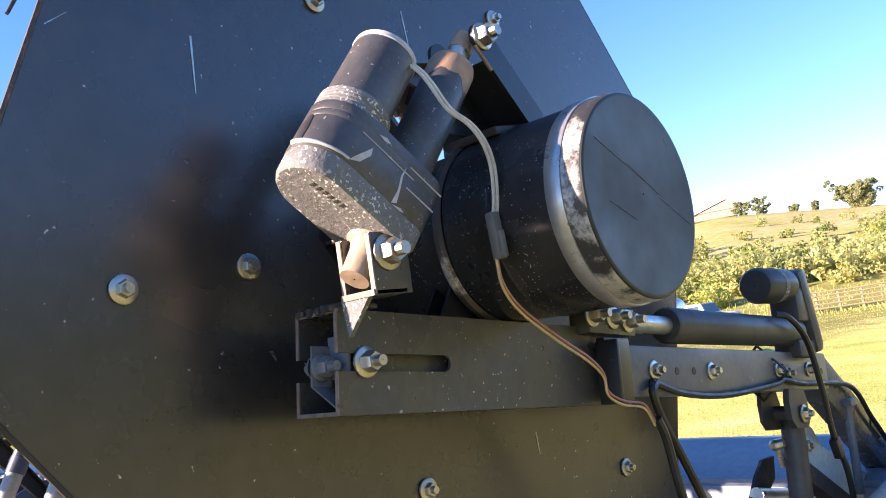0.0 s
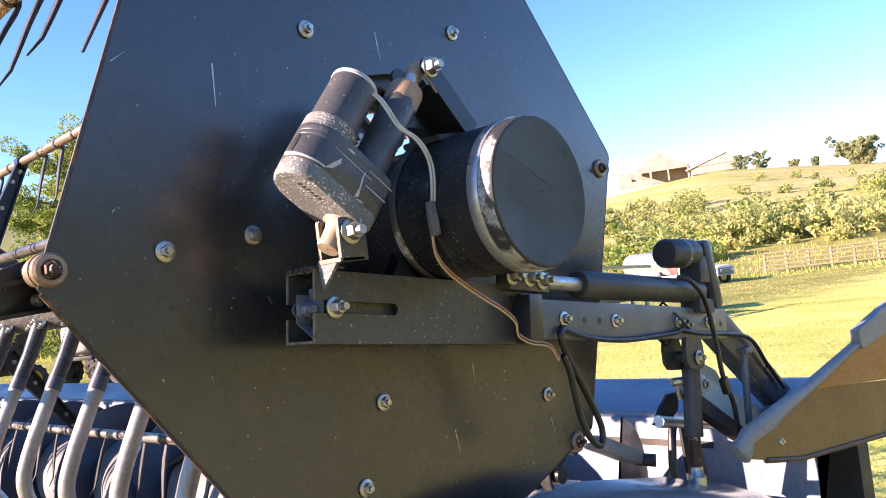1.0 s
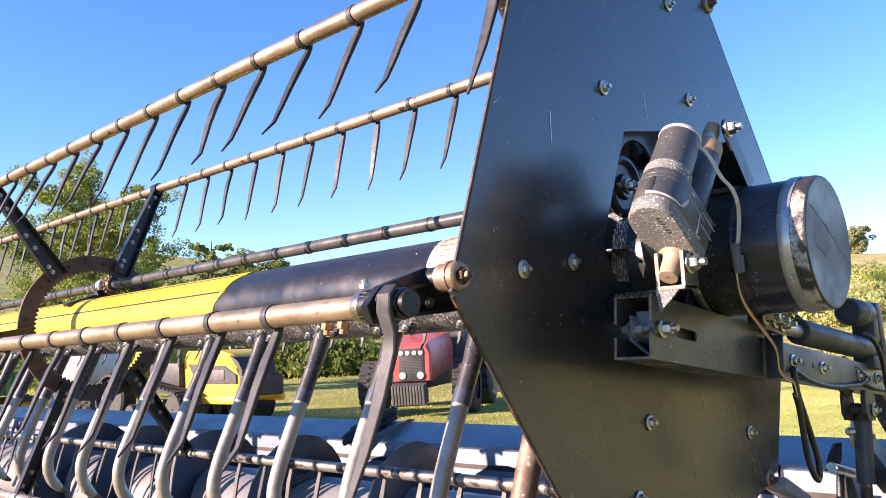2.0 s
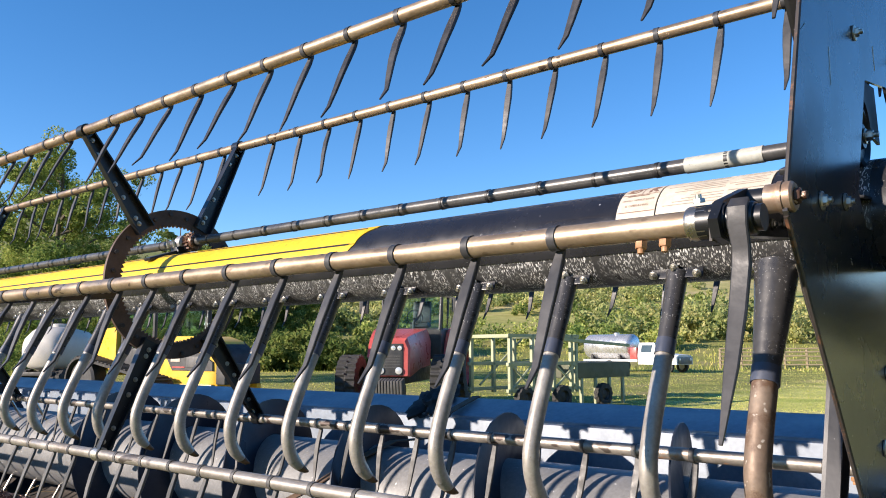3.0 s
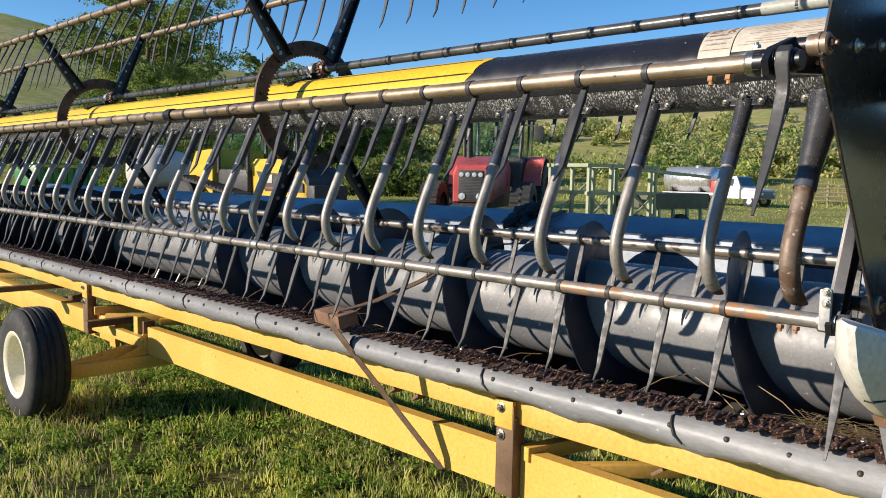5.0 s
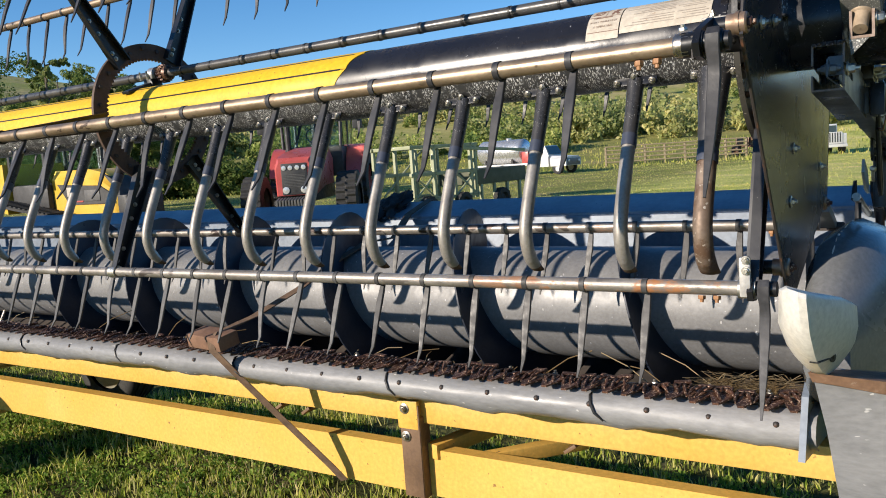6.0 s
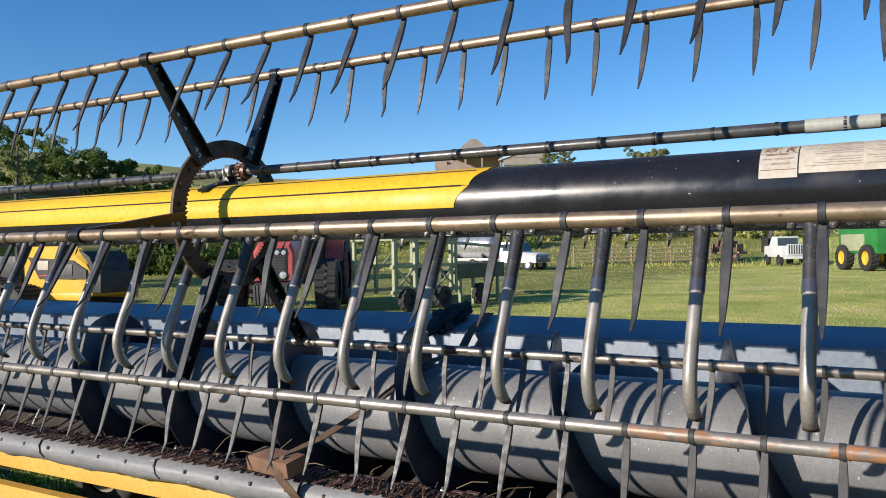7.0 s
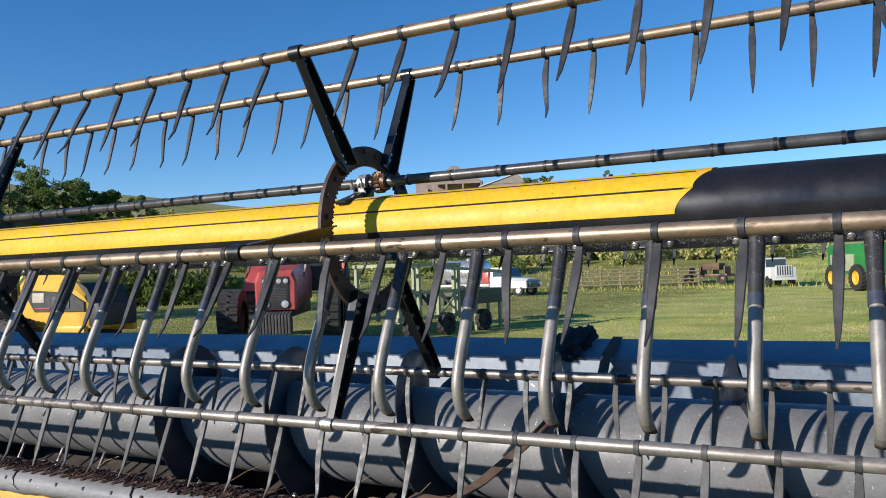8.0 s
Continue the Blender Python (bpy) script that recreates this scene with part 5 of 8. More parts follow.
    part("motor", Shape().lathe([(0.104, 0.0318), (0.174, 0.0312), (0.180, 0.0312), (0.184, 0.029), (0.185, 0.001)], m0, ax, 40), DUSTY, ac, "dusty black motor can")
    part("motor_rim", Shape().lathe([(0.1775, 0.0313), (0.1785, 0.0322), (0.1835, 0.0318), (0.1850, 0.0295), (0.1850, 0.026)], m0, ax, 40), CHIP, ac, "worn pale motor rim")
    t0 = at(0.0, 0.001)
    part("outer_tube", Shape().lathe([(0.080, 0.0245), (0.238, 0.0245), (0.243, 0.023), (0.2435, 0.012)], t0, ax, 32), DUSTY, ac, "dusty black outer tube")
    s = Shape()
    k = 32
    for h, r in ((None, 0.0248), (0.239, 0.0249), (0.2442, 0.0235), (0.2450, 0.013)):
        for j in range(k):
            q = 2 * math.pi * j / k
            hh = h if h else 0.214 + 0.004 * math.sin(3 * q) + 0.003 * math.sin(7 * q + 1.0)
            s.v.append(tuple(t0 + ax * hh + X * (math.cos(q) * r) + sd * (math.sin(q) * r)))
    s.f += [(i * k + j, i * k + (j + 1) % k, (i + 1) * k + (j + 1) % k, (i + 1) * k + j) for i in range(3) for j in range(k)]
    part("tube_collar", s, RUSTCOL, ac, "tan rusty tube end")
    part("rod", Shape().lathe([(0.235, 0.0118), (L - 0.014, 0.0118), (L - 0.013, 0.0125)], t0, ax, 20), CHROME, ac, "bright rod")
    part("rod_eye", Shape().lathe([(L - 0.014, 0.0125), (L - 0.004, 0.0132), (L + 0.010, 0.012), (L + 0.013, 0.008), (L + 0.013, 0.001)], t0, ax, 20), RUSTCOL, ac, "rusty rod eye")
    part("foot_eye", Shape().lathe([(-0.030, 0.001), (-0.030, 0.0135), (-0.004, 0.0150), (0.004, 0.0175), (0.0075, 0.0225), (0.010, 0.0235), (0.0105, 0.018)], at(0, 0.001), ax, 24), WOODY, ac, "sandy cast foot")
    part("foot_bolt", Shape().bolt((0.1825, foot.y - 0.001, foot.z - 0.004), (1, 0, 0), 0.0115, 0.015, 1.4), ZINC, ac)
    # top lever that reaches down to the manifold
    e0, e1 = Vector((0.181, 0.044, 1.971)), Vector((0.181, 0.122, 1.887))
    dv = (e1 - e0)
    nv = Vector((0, -dv.z, dv.y)).normalized()
    tilt = math.degrees(math.atan2(dv.z, dv.y))
    lev = None
    for x in (0.1785, 0.118):
        nose = [e0 + nv * (0.015 * math.cos(q)) - dv.normalized() * (0.015 * math.sin(q)) for q in (math.pi * i / 8 for i in range(9))]
        outl = [e1 + nv * 0.014] + nose + [e1 - nv * 0.016]
        plate = part("lever" if lev is None else "lever_plate", Shape().prism([(w.y, w.z) for w in outl], x, x + 0.005), BLACK, lev or ac, "black lever plate", angle=25)
        lev = lev or plate
    part("lever_web", Shape().box((e0 + e1) / 2 + Vector((-0.0305, 0.010, -0.009)), (0.056, dv.length * 0.8, 0.004), rx=tilt, bevel=0.001), BLACK, lev, "dark lever web")
    edge = [e0 - nv * 0.0148 + Vector((0.0005, 0, 0)), e0.lerp(e1, 0.28) - nv * 0.0155 + Vector((0.0005, 0, 0))]
    part("worn_rim", Shape().tube(edge, 0.0024, 6), WORNEDGE, lev, "bare worn lever edge")
    part("weld_pad", Shape().box(Vector((0.135, 0.100, 1.881)), (0.075, 0.085, 0.010), rx=8, bevel=0.004), RUSTBLK, lev, "rusty weld pad")
    part("bolt", Shape().bolt((0.1835, 0.044, 1.971), (1, 0, 0), 0.0118, 0.014, 1.25), ZINC, lev)
    # embossed mark on the cover
    for q in range(6):
        part("embossed_bar", Shape().box(at(0.0078, 0.052 + 0.006 * q, 0.016 - 0.001 * q), (0.006, 0.0022, 0.0008), rx=-38), ARMBLK, gear)
    return ac


RUSTCOL = mat("rust_collar", (0.36, 0.22, 0.13), (0.50, 0.34, 0.22), 0.7, 0.1, scale=20, bump=0.3)
WOODY = mat("cast_foot", (0.36, 0.27, 0.18), (0.46, 0.36, 0.25), 0.6, 0.2, scale=20, bump=0.3)


def build_fore_actuator():
    ac = thing("linear_actuator", (0.14, 0.5, 1.60), "black electric linear actuator lying along the arm", "actuator")
    p0, p1 = Vector((0.135, 0.22, 1.664)), Vector((0.135, 0.86, 1.592))
    d = (p1 - p0)
    L = d.length
    part("rod", Shape().lathe([(0.0, 0.001), (0.0, 0.0125), (0.21, 0.0125)], p0, d, 20), CHROME, ac, "bright rod")
    part("outer_tube", Shape().lathe([(0.185, 0.013), (0.185, 0.023), (0.19, 0.025), (L - 0.02, 0.025), (L - 0.02, 0.001)], p0, d, 28), DUSTYD, ac, "black outer tube")
    part("gear_housing", Shape().box(p1 + Vector((0.0, 0.018, 0.035)), (0.058, 0.036, 0.150), rx=10, bevel=0.012), DUSTYD, ac)
    part("motor_flange", Shape().box(p1 + Vector((0.0, -0.012, 0.048)), (0.05, 0.05, 0.06), rx=-6, bevel=0.008), DUSTYD, ac)
    part("foot", Shape().box(p1 + Vector((0.0, -0.02, -0.028)), (0.046, 0.07, 0.03), rx=-7, bevel=0.005), DUSTYD, ac)
    m0 = Vector((0.135, 0.72, 1.682))
    part("motor", Shape().lathe([(0.0, 0.001), (0.0, 0.012), (0.003, 0.012), (0.003, 0.026), (0.01, 0.030), (0.115, 0.030), (0.115, 0.001)], m0, Vector((0, 0.99, -0.05)), 28), DUSTYD, ac, "black motor can")
    part("label_ring", Shape().lathe([(0.06, 0.0301), (0.06, 0.0306), (0.075, 0.0306), (0.075, 0.0301)], m0, Vector((0, 0.99, -0.05)), 28), CASTGREY, ac)
    s = Shape()
    s.box(p0 + Vector((0.0, 0.035, -0.004)), (0.03, 0.10, 0.034), rx=-8, bevel=0.003)
    part("rod_bracket", s, ARMBLK, ac)
    for y, z in ((0.209, 1.670), (0.252, 1.664), (0.284, 1.657)):
        part("bolt", Shape().bolt((0.151, y, z), (1, 0, 0), 0.0095, 0.016, 1.5), ZINC, ac)
    return ac


DUSTYD = mat("dark_dusty", (0.035, 0.036, 0.038), (0.075, 0.073, 0.07), 0.45, scale=9, bump=0.15)
build_arm()
build_tilt_actuator()
build_fore_actuator()

# ---- cables on the arm ----


def build_cables():
    w = thing("actuator_wire", (0.195, 0.0, 1.73), "pale twin wire with a grey plug, turning yellow and red below", "wire")
    for k in (0, 1):
        o = Vector((0.001 * k, 0.0045 * k, 0.0005 * k))
        pts = [(0.176, -0.076, 1.930), (0.182, -0.071, 1.924), (0.190, -0.066, 1.914), (0.196, -0.061, 1.901), (0.203, -0.049, 1.876), (0.207, -0.027, 1.862), (0.208, -0.012, 1.845), (0.205, -0.001, 1.823), (0.200, 0.002, 1.792), (0.195, 0.002, 1.773)]
        part("wire", Shape().tube([q + o for q in smooth_path(pts)], 0.0019, 6), WIREWHT, w, "pale insulated wire")
    s = Shape()
    s.box((0.197, 0.001, 1.757), (0.010, 0.012, 0.046), rx=4, bevel=0.002)
    s.box((0.204, 0.0, 1.748), (0.006, 0.006, 0.026), rx=4, bevel=0.001)
    part("plug", s, CONNGREY, w, "grey plastic plug")
    low = [(0.195, -0.002, 1.735), (0.196, 0.0, 1.707), (0.196, 0.022, 1.681), (0.196, 0.074, 1.648), (0.192, 0.128, 1.621), (0.182, 0.166, 1.6), (0.18, 0.172, 1.58), (0.178, 0.202, 1.565), (0.172, 0.255, 1.553), (0.165, 0.283, 1.529), (0.155, 0.30, 1.53)]
    for k, m in ((0, WIREYEL), (1, WIRERED)):
        o = Vector((-0.001 * k, 0.003 * k, 0.0042 * k))
        part("wire", Shape().tube([q + o for q in smooth_path(low)], 0.0014, 6), m, w, "yellow insulated wire" if k == 0 else "red insulated wire")
    c = thing("hose", (0.15, 0.36, 1.40), "black corrugated cable loop hanging from the arm", "cable")
    pts = [(0.147, 0.335, 1.575), (0.152, 0.315, 1.565), (0.15, 0.33, 1.529), (0.15, 0.367, 1.467), (0.15, 0.402, 1.40), (0.15, 0.394, 1.368), (0.15, 0.366, 1.387), (0.15, 0.346, 1.428), (0.15, 0.332, 1.501), (0.15, 0.318, 1.532)]
    part("hose_loop", Shape().tube(smooth_path(pts), 0.0058, 8), CABLE, c)
    c2 = [(0.147, 0.325, 1.577), (0.15, 0.398, 1.551), (0.15, 0.523, 1.531), (0.15, 0.693, 1.523), (0.15, 0.729, 1.525), (0.15, 0.81, 1.508), (0.15, 1.025, 1.475), (0.148, 1.12, 1.40), (0.148, 1.2, 1.33)]
    part("cable_run", Shape().tube(smooth_path(c2), 0.0048, 8), CABLE, c)
    c3 = [(0.16, 0.72, 1.632), (0.172, 0.745, 1.622), (0.175, 0.792, 1.58), (0.175, 0.817, 1.496), (0.172, 0.835, 1.417), (0.17, 0.874, 1.345), (0.165, 0.886, 1.25)]
    part("cable_drop", Shape().tube(smooth_path(c3), 0.0052, 8), CABLE, c)
    s = Shape()
    s.box((0.171, 0.842, 1.395), (0.014, 0.02, 0.035), rx=20, bevel=0.003)
    part("cable_clip", s, CABLE, c)
    part("cable_tie", Shape().lathe([(0, 0.0435), (0, 0.046), (0.008, 0.046), (0.008, 0.0435)], (0.118, 0.715, 1.540), (0, 0.99, -0.117), 4), CABLE, c)


build_cables()


def build_jack():
    j = thing("reel_lift_cylinder", (0.12, 0.79, 1.15), "black lift cylinder with rusty rod standing below the arm", "cylinder")
    part("barrel", Shape().tube([(0.12, 0.803, 1.45), (0.12, 0.778, 1.30)], 0.019, 18), DUSTYD, j)
    part("rod", Shape().tube([(0.12, 0.778, 1.30), (0.12, 0.770, 1.235)], 0.0125, 14), RUST, j, "rusty rod")
    part("base_collar", Shape().lathe([(0, 0.018), (0.03, 0.018), (0.035, 0.014), (0.05, 0.013)], (0.12, 0.766, 1.19), (0, 0.1, 1), 18), ZINC, j)
    for x0, x1, cy in ((0.100, 0.107, 0.762), (0.138, 0.148, 0.776)):
        out = [(cy + a, 1.466 + b - 0.14 * a) for a, b in ((-0.038, 0.018), (-0.030, 0.038), (0.030, 0.038), (0.037, 0.018), (0.037, -0.012), (0.024, -0.026), (-0.024, -0.026), (-0.038, -0.012))]
        br = part("bracket", Shape().prism(out, x0, x1), DUSTYD, j, "dark clevis plate")
    part("bolt", Shape().bolt((0.150, 0.783, 1.462), (1, 0, 0), 0.010, 0.010, 1.5), ZINC, br)
    part("clevis_pin", Shape().tube([(0.101, 0.775, 1.466), (0.146, 0.780, 1.464)], 0.012, 12), DUSTYD, j)
    k = thing("link_arm", (0.10, 0.95, 1.2), "pale green-grey link plate with a bolt eye", "linkage")
    out = [(0.842, 1.398), (0.848, 1.411), (0.866, 1.417), (0.885, 1.408), (1.188, 1.272), (1.188, 1.243), (1.144, 1.236), (1.041, 1.259), (0.854, 1.371)]
    part("plate", Shape().prism(out, 0.092, 0.104), LINKGREY, k)
    part("bolt_eye", Shape().lathe([(0, 0.020), (0.006, 0.020), (0.008, 0.017), (0.008, 0.001)], (0.104, 0.866, 1.394), (1, 0, 0), 20), LINKGREY, k)
    part("bolt", Shape().bolt((0.112, 0.866, 1.394), (1, 0, 0), 0.010, 0.008, 0), ZINC, k)
    part("link_strap", Shape().prism([(0.832, 1.376), (1.022, 1.266), (1.010, 1.240), (0.826, 1.344)], 0.090, 0.120), RUSTBLK, k, "dark strap under the plate")
    part("back_plate", Shape().prism([(0.93, 1.44), (1.02, 1.40), (1.08, 1.32), (0.98, 1.34), (0.90, 1.40)], 0.06, 0.068), LINKGREY, k, "pale plate behind the link")
    part("guard_flap", Shape().prism([(0.742, 1.328), (0.775, 1.358), (0.812, 1.380), (0.862, 1.378), (0.850, 1.340), (0.800, 1.318)], 0.046, 0.052), BAGBLK, k, "black rubber guard flap")
    part("flap", Shape().prism([(0.840, 1.312), (0.870, 1.318), (0.915, 1.252), (0.940, 1.165), (0.850, 1.170)], 0.052, 0.058), BAGBLK, k, "black rubber flap")
    s = Shape().tube([(0.104, 0.744, 1.417), (0.104, 0.750, 1.417), (0.104, 0.800, 1.412)], [0.005, 0.009, 0.009], 12)
    s.box((0.104, 0.768, 1.397), (0.008, 0.012, 0.040), rx=14, bevel=0.002)
    part("pin", s, ZINC, k, "zinc pin with a cotter")
    part("cross_tube", Shape().tube([(0.06, 0.747, 1.335), (0.06, 0.92, 1.296), (0.06, 1.185, 1.236)], [0.013, 0.011, 0.011], 14), ZINC, k, "bright cross tube")
    p = [(0.06, 0.812, 1.325), (0.06, 0.797, 1.30), (0.06, 0.785, 1.25), (0.06, 0.777, 1.19)]
    part("hose_arc", Shape().tube(smooth_path(p), 0.009, 10), CABLE, k)
    s = Shape().tube([(0.14, 1.02, 1.44), (0.14, 1.0, 1.28)], 0.008, 10)
    s.box((0.14, 1.02, 1.445), (0.03, 0.035, 0.012), bevel=0.002)
    part("stop_rod", s, ARMGREY, k)
    q = thing("step_block", (0.0, 0.70, 1.24), "small grey cast lug with a round end", "lug")
    s = Shape()
    s.box((-0.02, 0.69, 1.285), (0.05, 0.16, 0.03), rx=-24, bevel=0.008)
    part("lug", s, SHIELD, q)
    part("lug_end", Shape().tube([(-0.02, 0.765, 1.248), (0.02, 0.785, 1.243)], 0.014, 12), RUSTBLK, q)


LINKGREY = mat("link_grey", (0.50, 0.55, 0.49), (0.62, 0.66, 0.58), 0.5, scale=5, bump=0.1, rust=(0.26, 0.20, 0.13), rust_amount=0.66)
build_jack()

# ---- crop divider hood and side shield ----


def build_divider():
    d = thing("crop_divider", (0.1, 0.4, 0.78), "grey plastic crop divider hood with a cream nose cap", "crop divider")
    rows = []
    for y, xl, xr, xa, za, zb in ((-0.13, 0.040, 0.13, 0.070, 1.170, 1.02), (-0.04, 0.024, 0.16, 0.075, 1.225, 0.98), (0.05, 0.018, 0.20, 0.088, 1.300, 0.93), (0.20, 0.018, 0.25, 0.10, 1.318, 0.86),
                                  (0.38, 0.018, 0.29, 0.11, 1.308, 0.80), (0.65, 0.018, 0.31, 0.11, 1.248, 0.75), (0.92, 0.018, 0.31, 0.11, 1.165, 0.72), (1.15, 0.018, 0.31, 0.11, 1.075, 0.70)):
        h = za - zb
        sec = [(xl + 0.006, zb), (xl, zb + h * 0.12), (xl, zb + h * 0.60), (xl + (xa - xl) * 0.12, zb + h * 0.80), (xl + (xa - xl) * 0.45, zb + h * 0.94), (xa, za),
               (xa + (xr - xa) * 0.45, zb + h * 0.93), (xa + (xr - xa) * 0.8, zb + h * 0.74), (xr, zb + h * 0.45), (xr, zb + h * 0.1), (xr - 0.006, zb)]
        rows.append([(x, y, z) for x, z in sec])
    part("hood", loft(rows), HOODGREY, d, "glossy grey plastic hood", angle=50)
    rows = []
    for z, drop, lx, ly, fx, fy, rx, ry in ((1.272, 0.030, 0.062, -0.440, 0.098, -0.503, 0.142, -0.375), (1.264, 0.030, 0.049, -0.432, 0.099, -0.513, 0.150, -0.370), (1.20, 0.016, 0.043, -0.415, 0.100, -0.490, 0.152, -0.355),
                                            (1.15, 0.006, 0.050, -0.375, 0.100, -0.440, 0.146, -0.325), (1.122, 0, 0.058, -0.345, 0.099, -0.400, 0.138, -0.298), (1.095, 0, 0.072, -0.310, 0.100, -0.350, 0.124, -0.278), (1.076, 0, 0.084, -0.280, 0.100, -0.302, 0.113, -0.262)):
        low = (z - 1.07) * 0.22
        rows.append([(lx - 0.002, -0.24, z - low), (lx, ly, z), (lx * 0.62 + fx * 0.38 - 0.006, ly * 0.62 + fy * 0.38 - 0.004, z), (fx - 0.007, fy + 0.004, z), (fx + 0.006, fy + 0.004, z - drop * 0.1), (rx * 0.5 + fx * 0.5 + 0.004, ry * 0.5 + fy * 0.5 - 0.004, z - drop * 0.5), (rx, ry, z - drop), (rx + 0.004, -0.24, z - drop - low * 0.8)])
    cap = part("nose_cap", loft(rows), WHITEPL, d, "cream plastic nose cap", angle=45)
    part("slit", Shape().tube([(0.093, -0.4065, 1.129), (0.1065, -0.4045, 1.128), (0.1195, -0.366, 1.127)], 0.0022, 6), DARK, cap)
    part("screw", Shape().bolt((0.1235, -0.3555, 1.127), (0.92, -0.38, 0), 0.006, 0.003, 1.6), DARK, cap, "black screw")
    spine = [Vector((0.075, -0.04, 1.2265)), Vector((0.088, 0.05, 1.3015)), Vector((0.10, 0.20, 1.3195)), Vector((0.11, 0.38, 1.3095))]
    for k, f0, f1, r in ((0, 0.55, 0.78, 0.0022), (0, 0.86, 1.0, 0.0016), (1, 0.05, 0.20, 0.0030), (1, 0.28, 0.33, 0.0020), (1, 0.55, 0.72, 0.0014), (2, 0.1, 0.3, 0.0016)):
        a, b = spine[k].lerp(spine[k + 1], f0), spine[k].lerp(spine[k + 1], f1)
        part("scuff", Shape().tube([a - Vector((0, 0, r)), a.lerp(b, 0.4) - Vector((0, 0, 0.0012)), b - Vector((0, 0, r))], [r * 0.3, r, r * 0.2], 8), CHIP, d, "pale scuff")
    part("nose_shoe", loft([[(0.074, -0.300, 1.079), (0.11, -0.310, 1.080), (0.22, -0.26, 1.060), (0.20, -0.15, 1.05), (0.07, -0.15, 1.05)], [(0.080, -0.290, 1.058), (0.115, -0.298, 1.058), (0.23, -0.25, 1.030), (0.20, -0.14, 1.03), (0.075, -0.14, 1.03)]]), RUSTED, d, "rusty plate under the nose")
    part("nose_plate", loft([[(0.082, -0.283, 1.060), (0.24, -0.240, 1.032), (0.24, -0.16, 1.032), (0.082, -0.16, 1.060)], [(0.100, -0.255, 0.95), (0.27, -0.225, 0.95), (0.27, -0.15, 0.95), (0.10, -0.15, 0.95)], [(0.115, -0.20, 0.78), (0.29, -0.21, 0.78), (0.29, -0.12, 0.78), (0.115, -0.12, 0.78)]]), LIP, d, "light grey divider nose plate", angle=50)
    build_side_shield()


def splayed(s):
    """Turns a sheet that stands along y outwards about its front edge."""
    s.v = [(0.210 + x + 0.22 * (y - 0.774), y, z) for x, y, z in s.v]
    return s


def build_side_shield():
    v = thing("side_shield", (0.27, 1.0, 1.0), "hinged grey side shield with brown inner face, propped open", "shield")
    s = Shape().prism([(1.055, 1.350), (1.246, 1.418), (1.375, 1.445), (1.60, 1.490), (1.60, 1.300), (1.344, 1.325)], -0.010, -0.004)
    part("inner_face", splayed(s), SHIELDBRN, v, "brown upper inner panel")
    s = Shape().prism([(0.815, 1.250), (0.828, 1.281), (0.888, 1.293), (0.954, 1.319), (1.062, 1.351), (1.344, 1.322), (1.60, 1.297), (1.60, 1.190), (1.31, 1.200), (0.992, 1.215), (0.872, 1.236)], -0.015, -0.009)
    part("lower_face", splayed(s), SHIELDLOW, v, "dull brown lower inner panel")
    part("bolt", splayed(Shape().bolt((-0.009, 0.93, 1.262), (1, 0, 0), 0.006, 0.005, 1.3)), ZINC, v)
    s = Shape()
    top = [(0.788, 1.262), (0.776, 1.282), (0.816, 1.311), (0.919, 1.339), (1.028, 1.363), (1.147, 1.399), (1.244, 1.428), (1.60, 1.540)]
    low = [(0.808, 1.246), (0.818, 1.256), (0.832, 1.281), (0.905, 1.296), (0.985, 1.326), (1.092, 1.360), (1.246, 1.414), (1.60, 1.495)]
    for (y0, z0), (y1, z1) in zip(top, low):
        s.v += [(-0.014, y0, z0), (-0.008, y0 + 0.001, z0 + 0.002), (0.0, y0 + 0.003, z0 - 0.002), (0.005, y1 + (y0 - y1) * 0.4, z1 + (z0 - z1) * 0.4), (0.0, y1, z1), (-0.010, y1 - 0.002, z1 - 0.002), (-0.016, y1 + (y0 - y1) * 0.5, z1 + (z0 - z1) * 0.5)]
    last = len(top) - 1
    for i in range(last):
        for q in range(7):
            w = (q + 1) % 7
            s.f.append((i * 7 + q, i * 7 + w, (i + 1) * 7 + w, (i + 1) * 7 + q))
    s.f += [tuple(range(6, -1, -1)), tuple(last * 7 + q for q in range(7))]
    part("rim", splayed(s), SHIELD, v, "grey folded rim", angle=60)
    s = Shape().prism([(1.243, 1.426), (1.242, 1.455), (1.392, 1.503), (1.60, 1.566), (1.60, 1.500), (1.375, 1.439), (1.25, 1.412)], -0.012, 0.009)
    part("upper_rim", splayed(s), SHIELD, v, "wider grey upper rim")
    s = Shape().tube([(-0.008, 0.872, 1.235), (-0.008, 0.992, 1.213), (-0.008, 1.31, 1.198), (-0.008, 1.60, 1.188)], 0.006, 8)
    part("edge_strip", splayed(s), TRAILBRN, v, "brown folded edge")


build_divider()

# ---- transport trailer ----


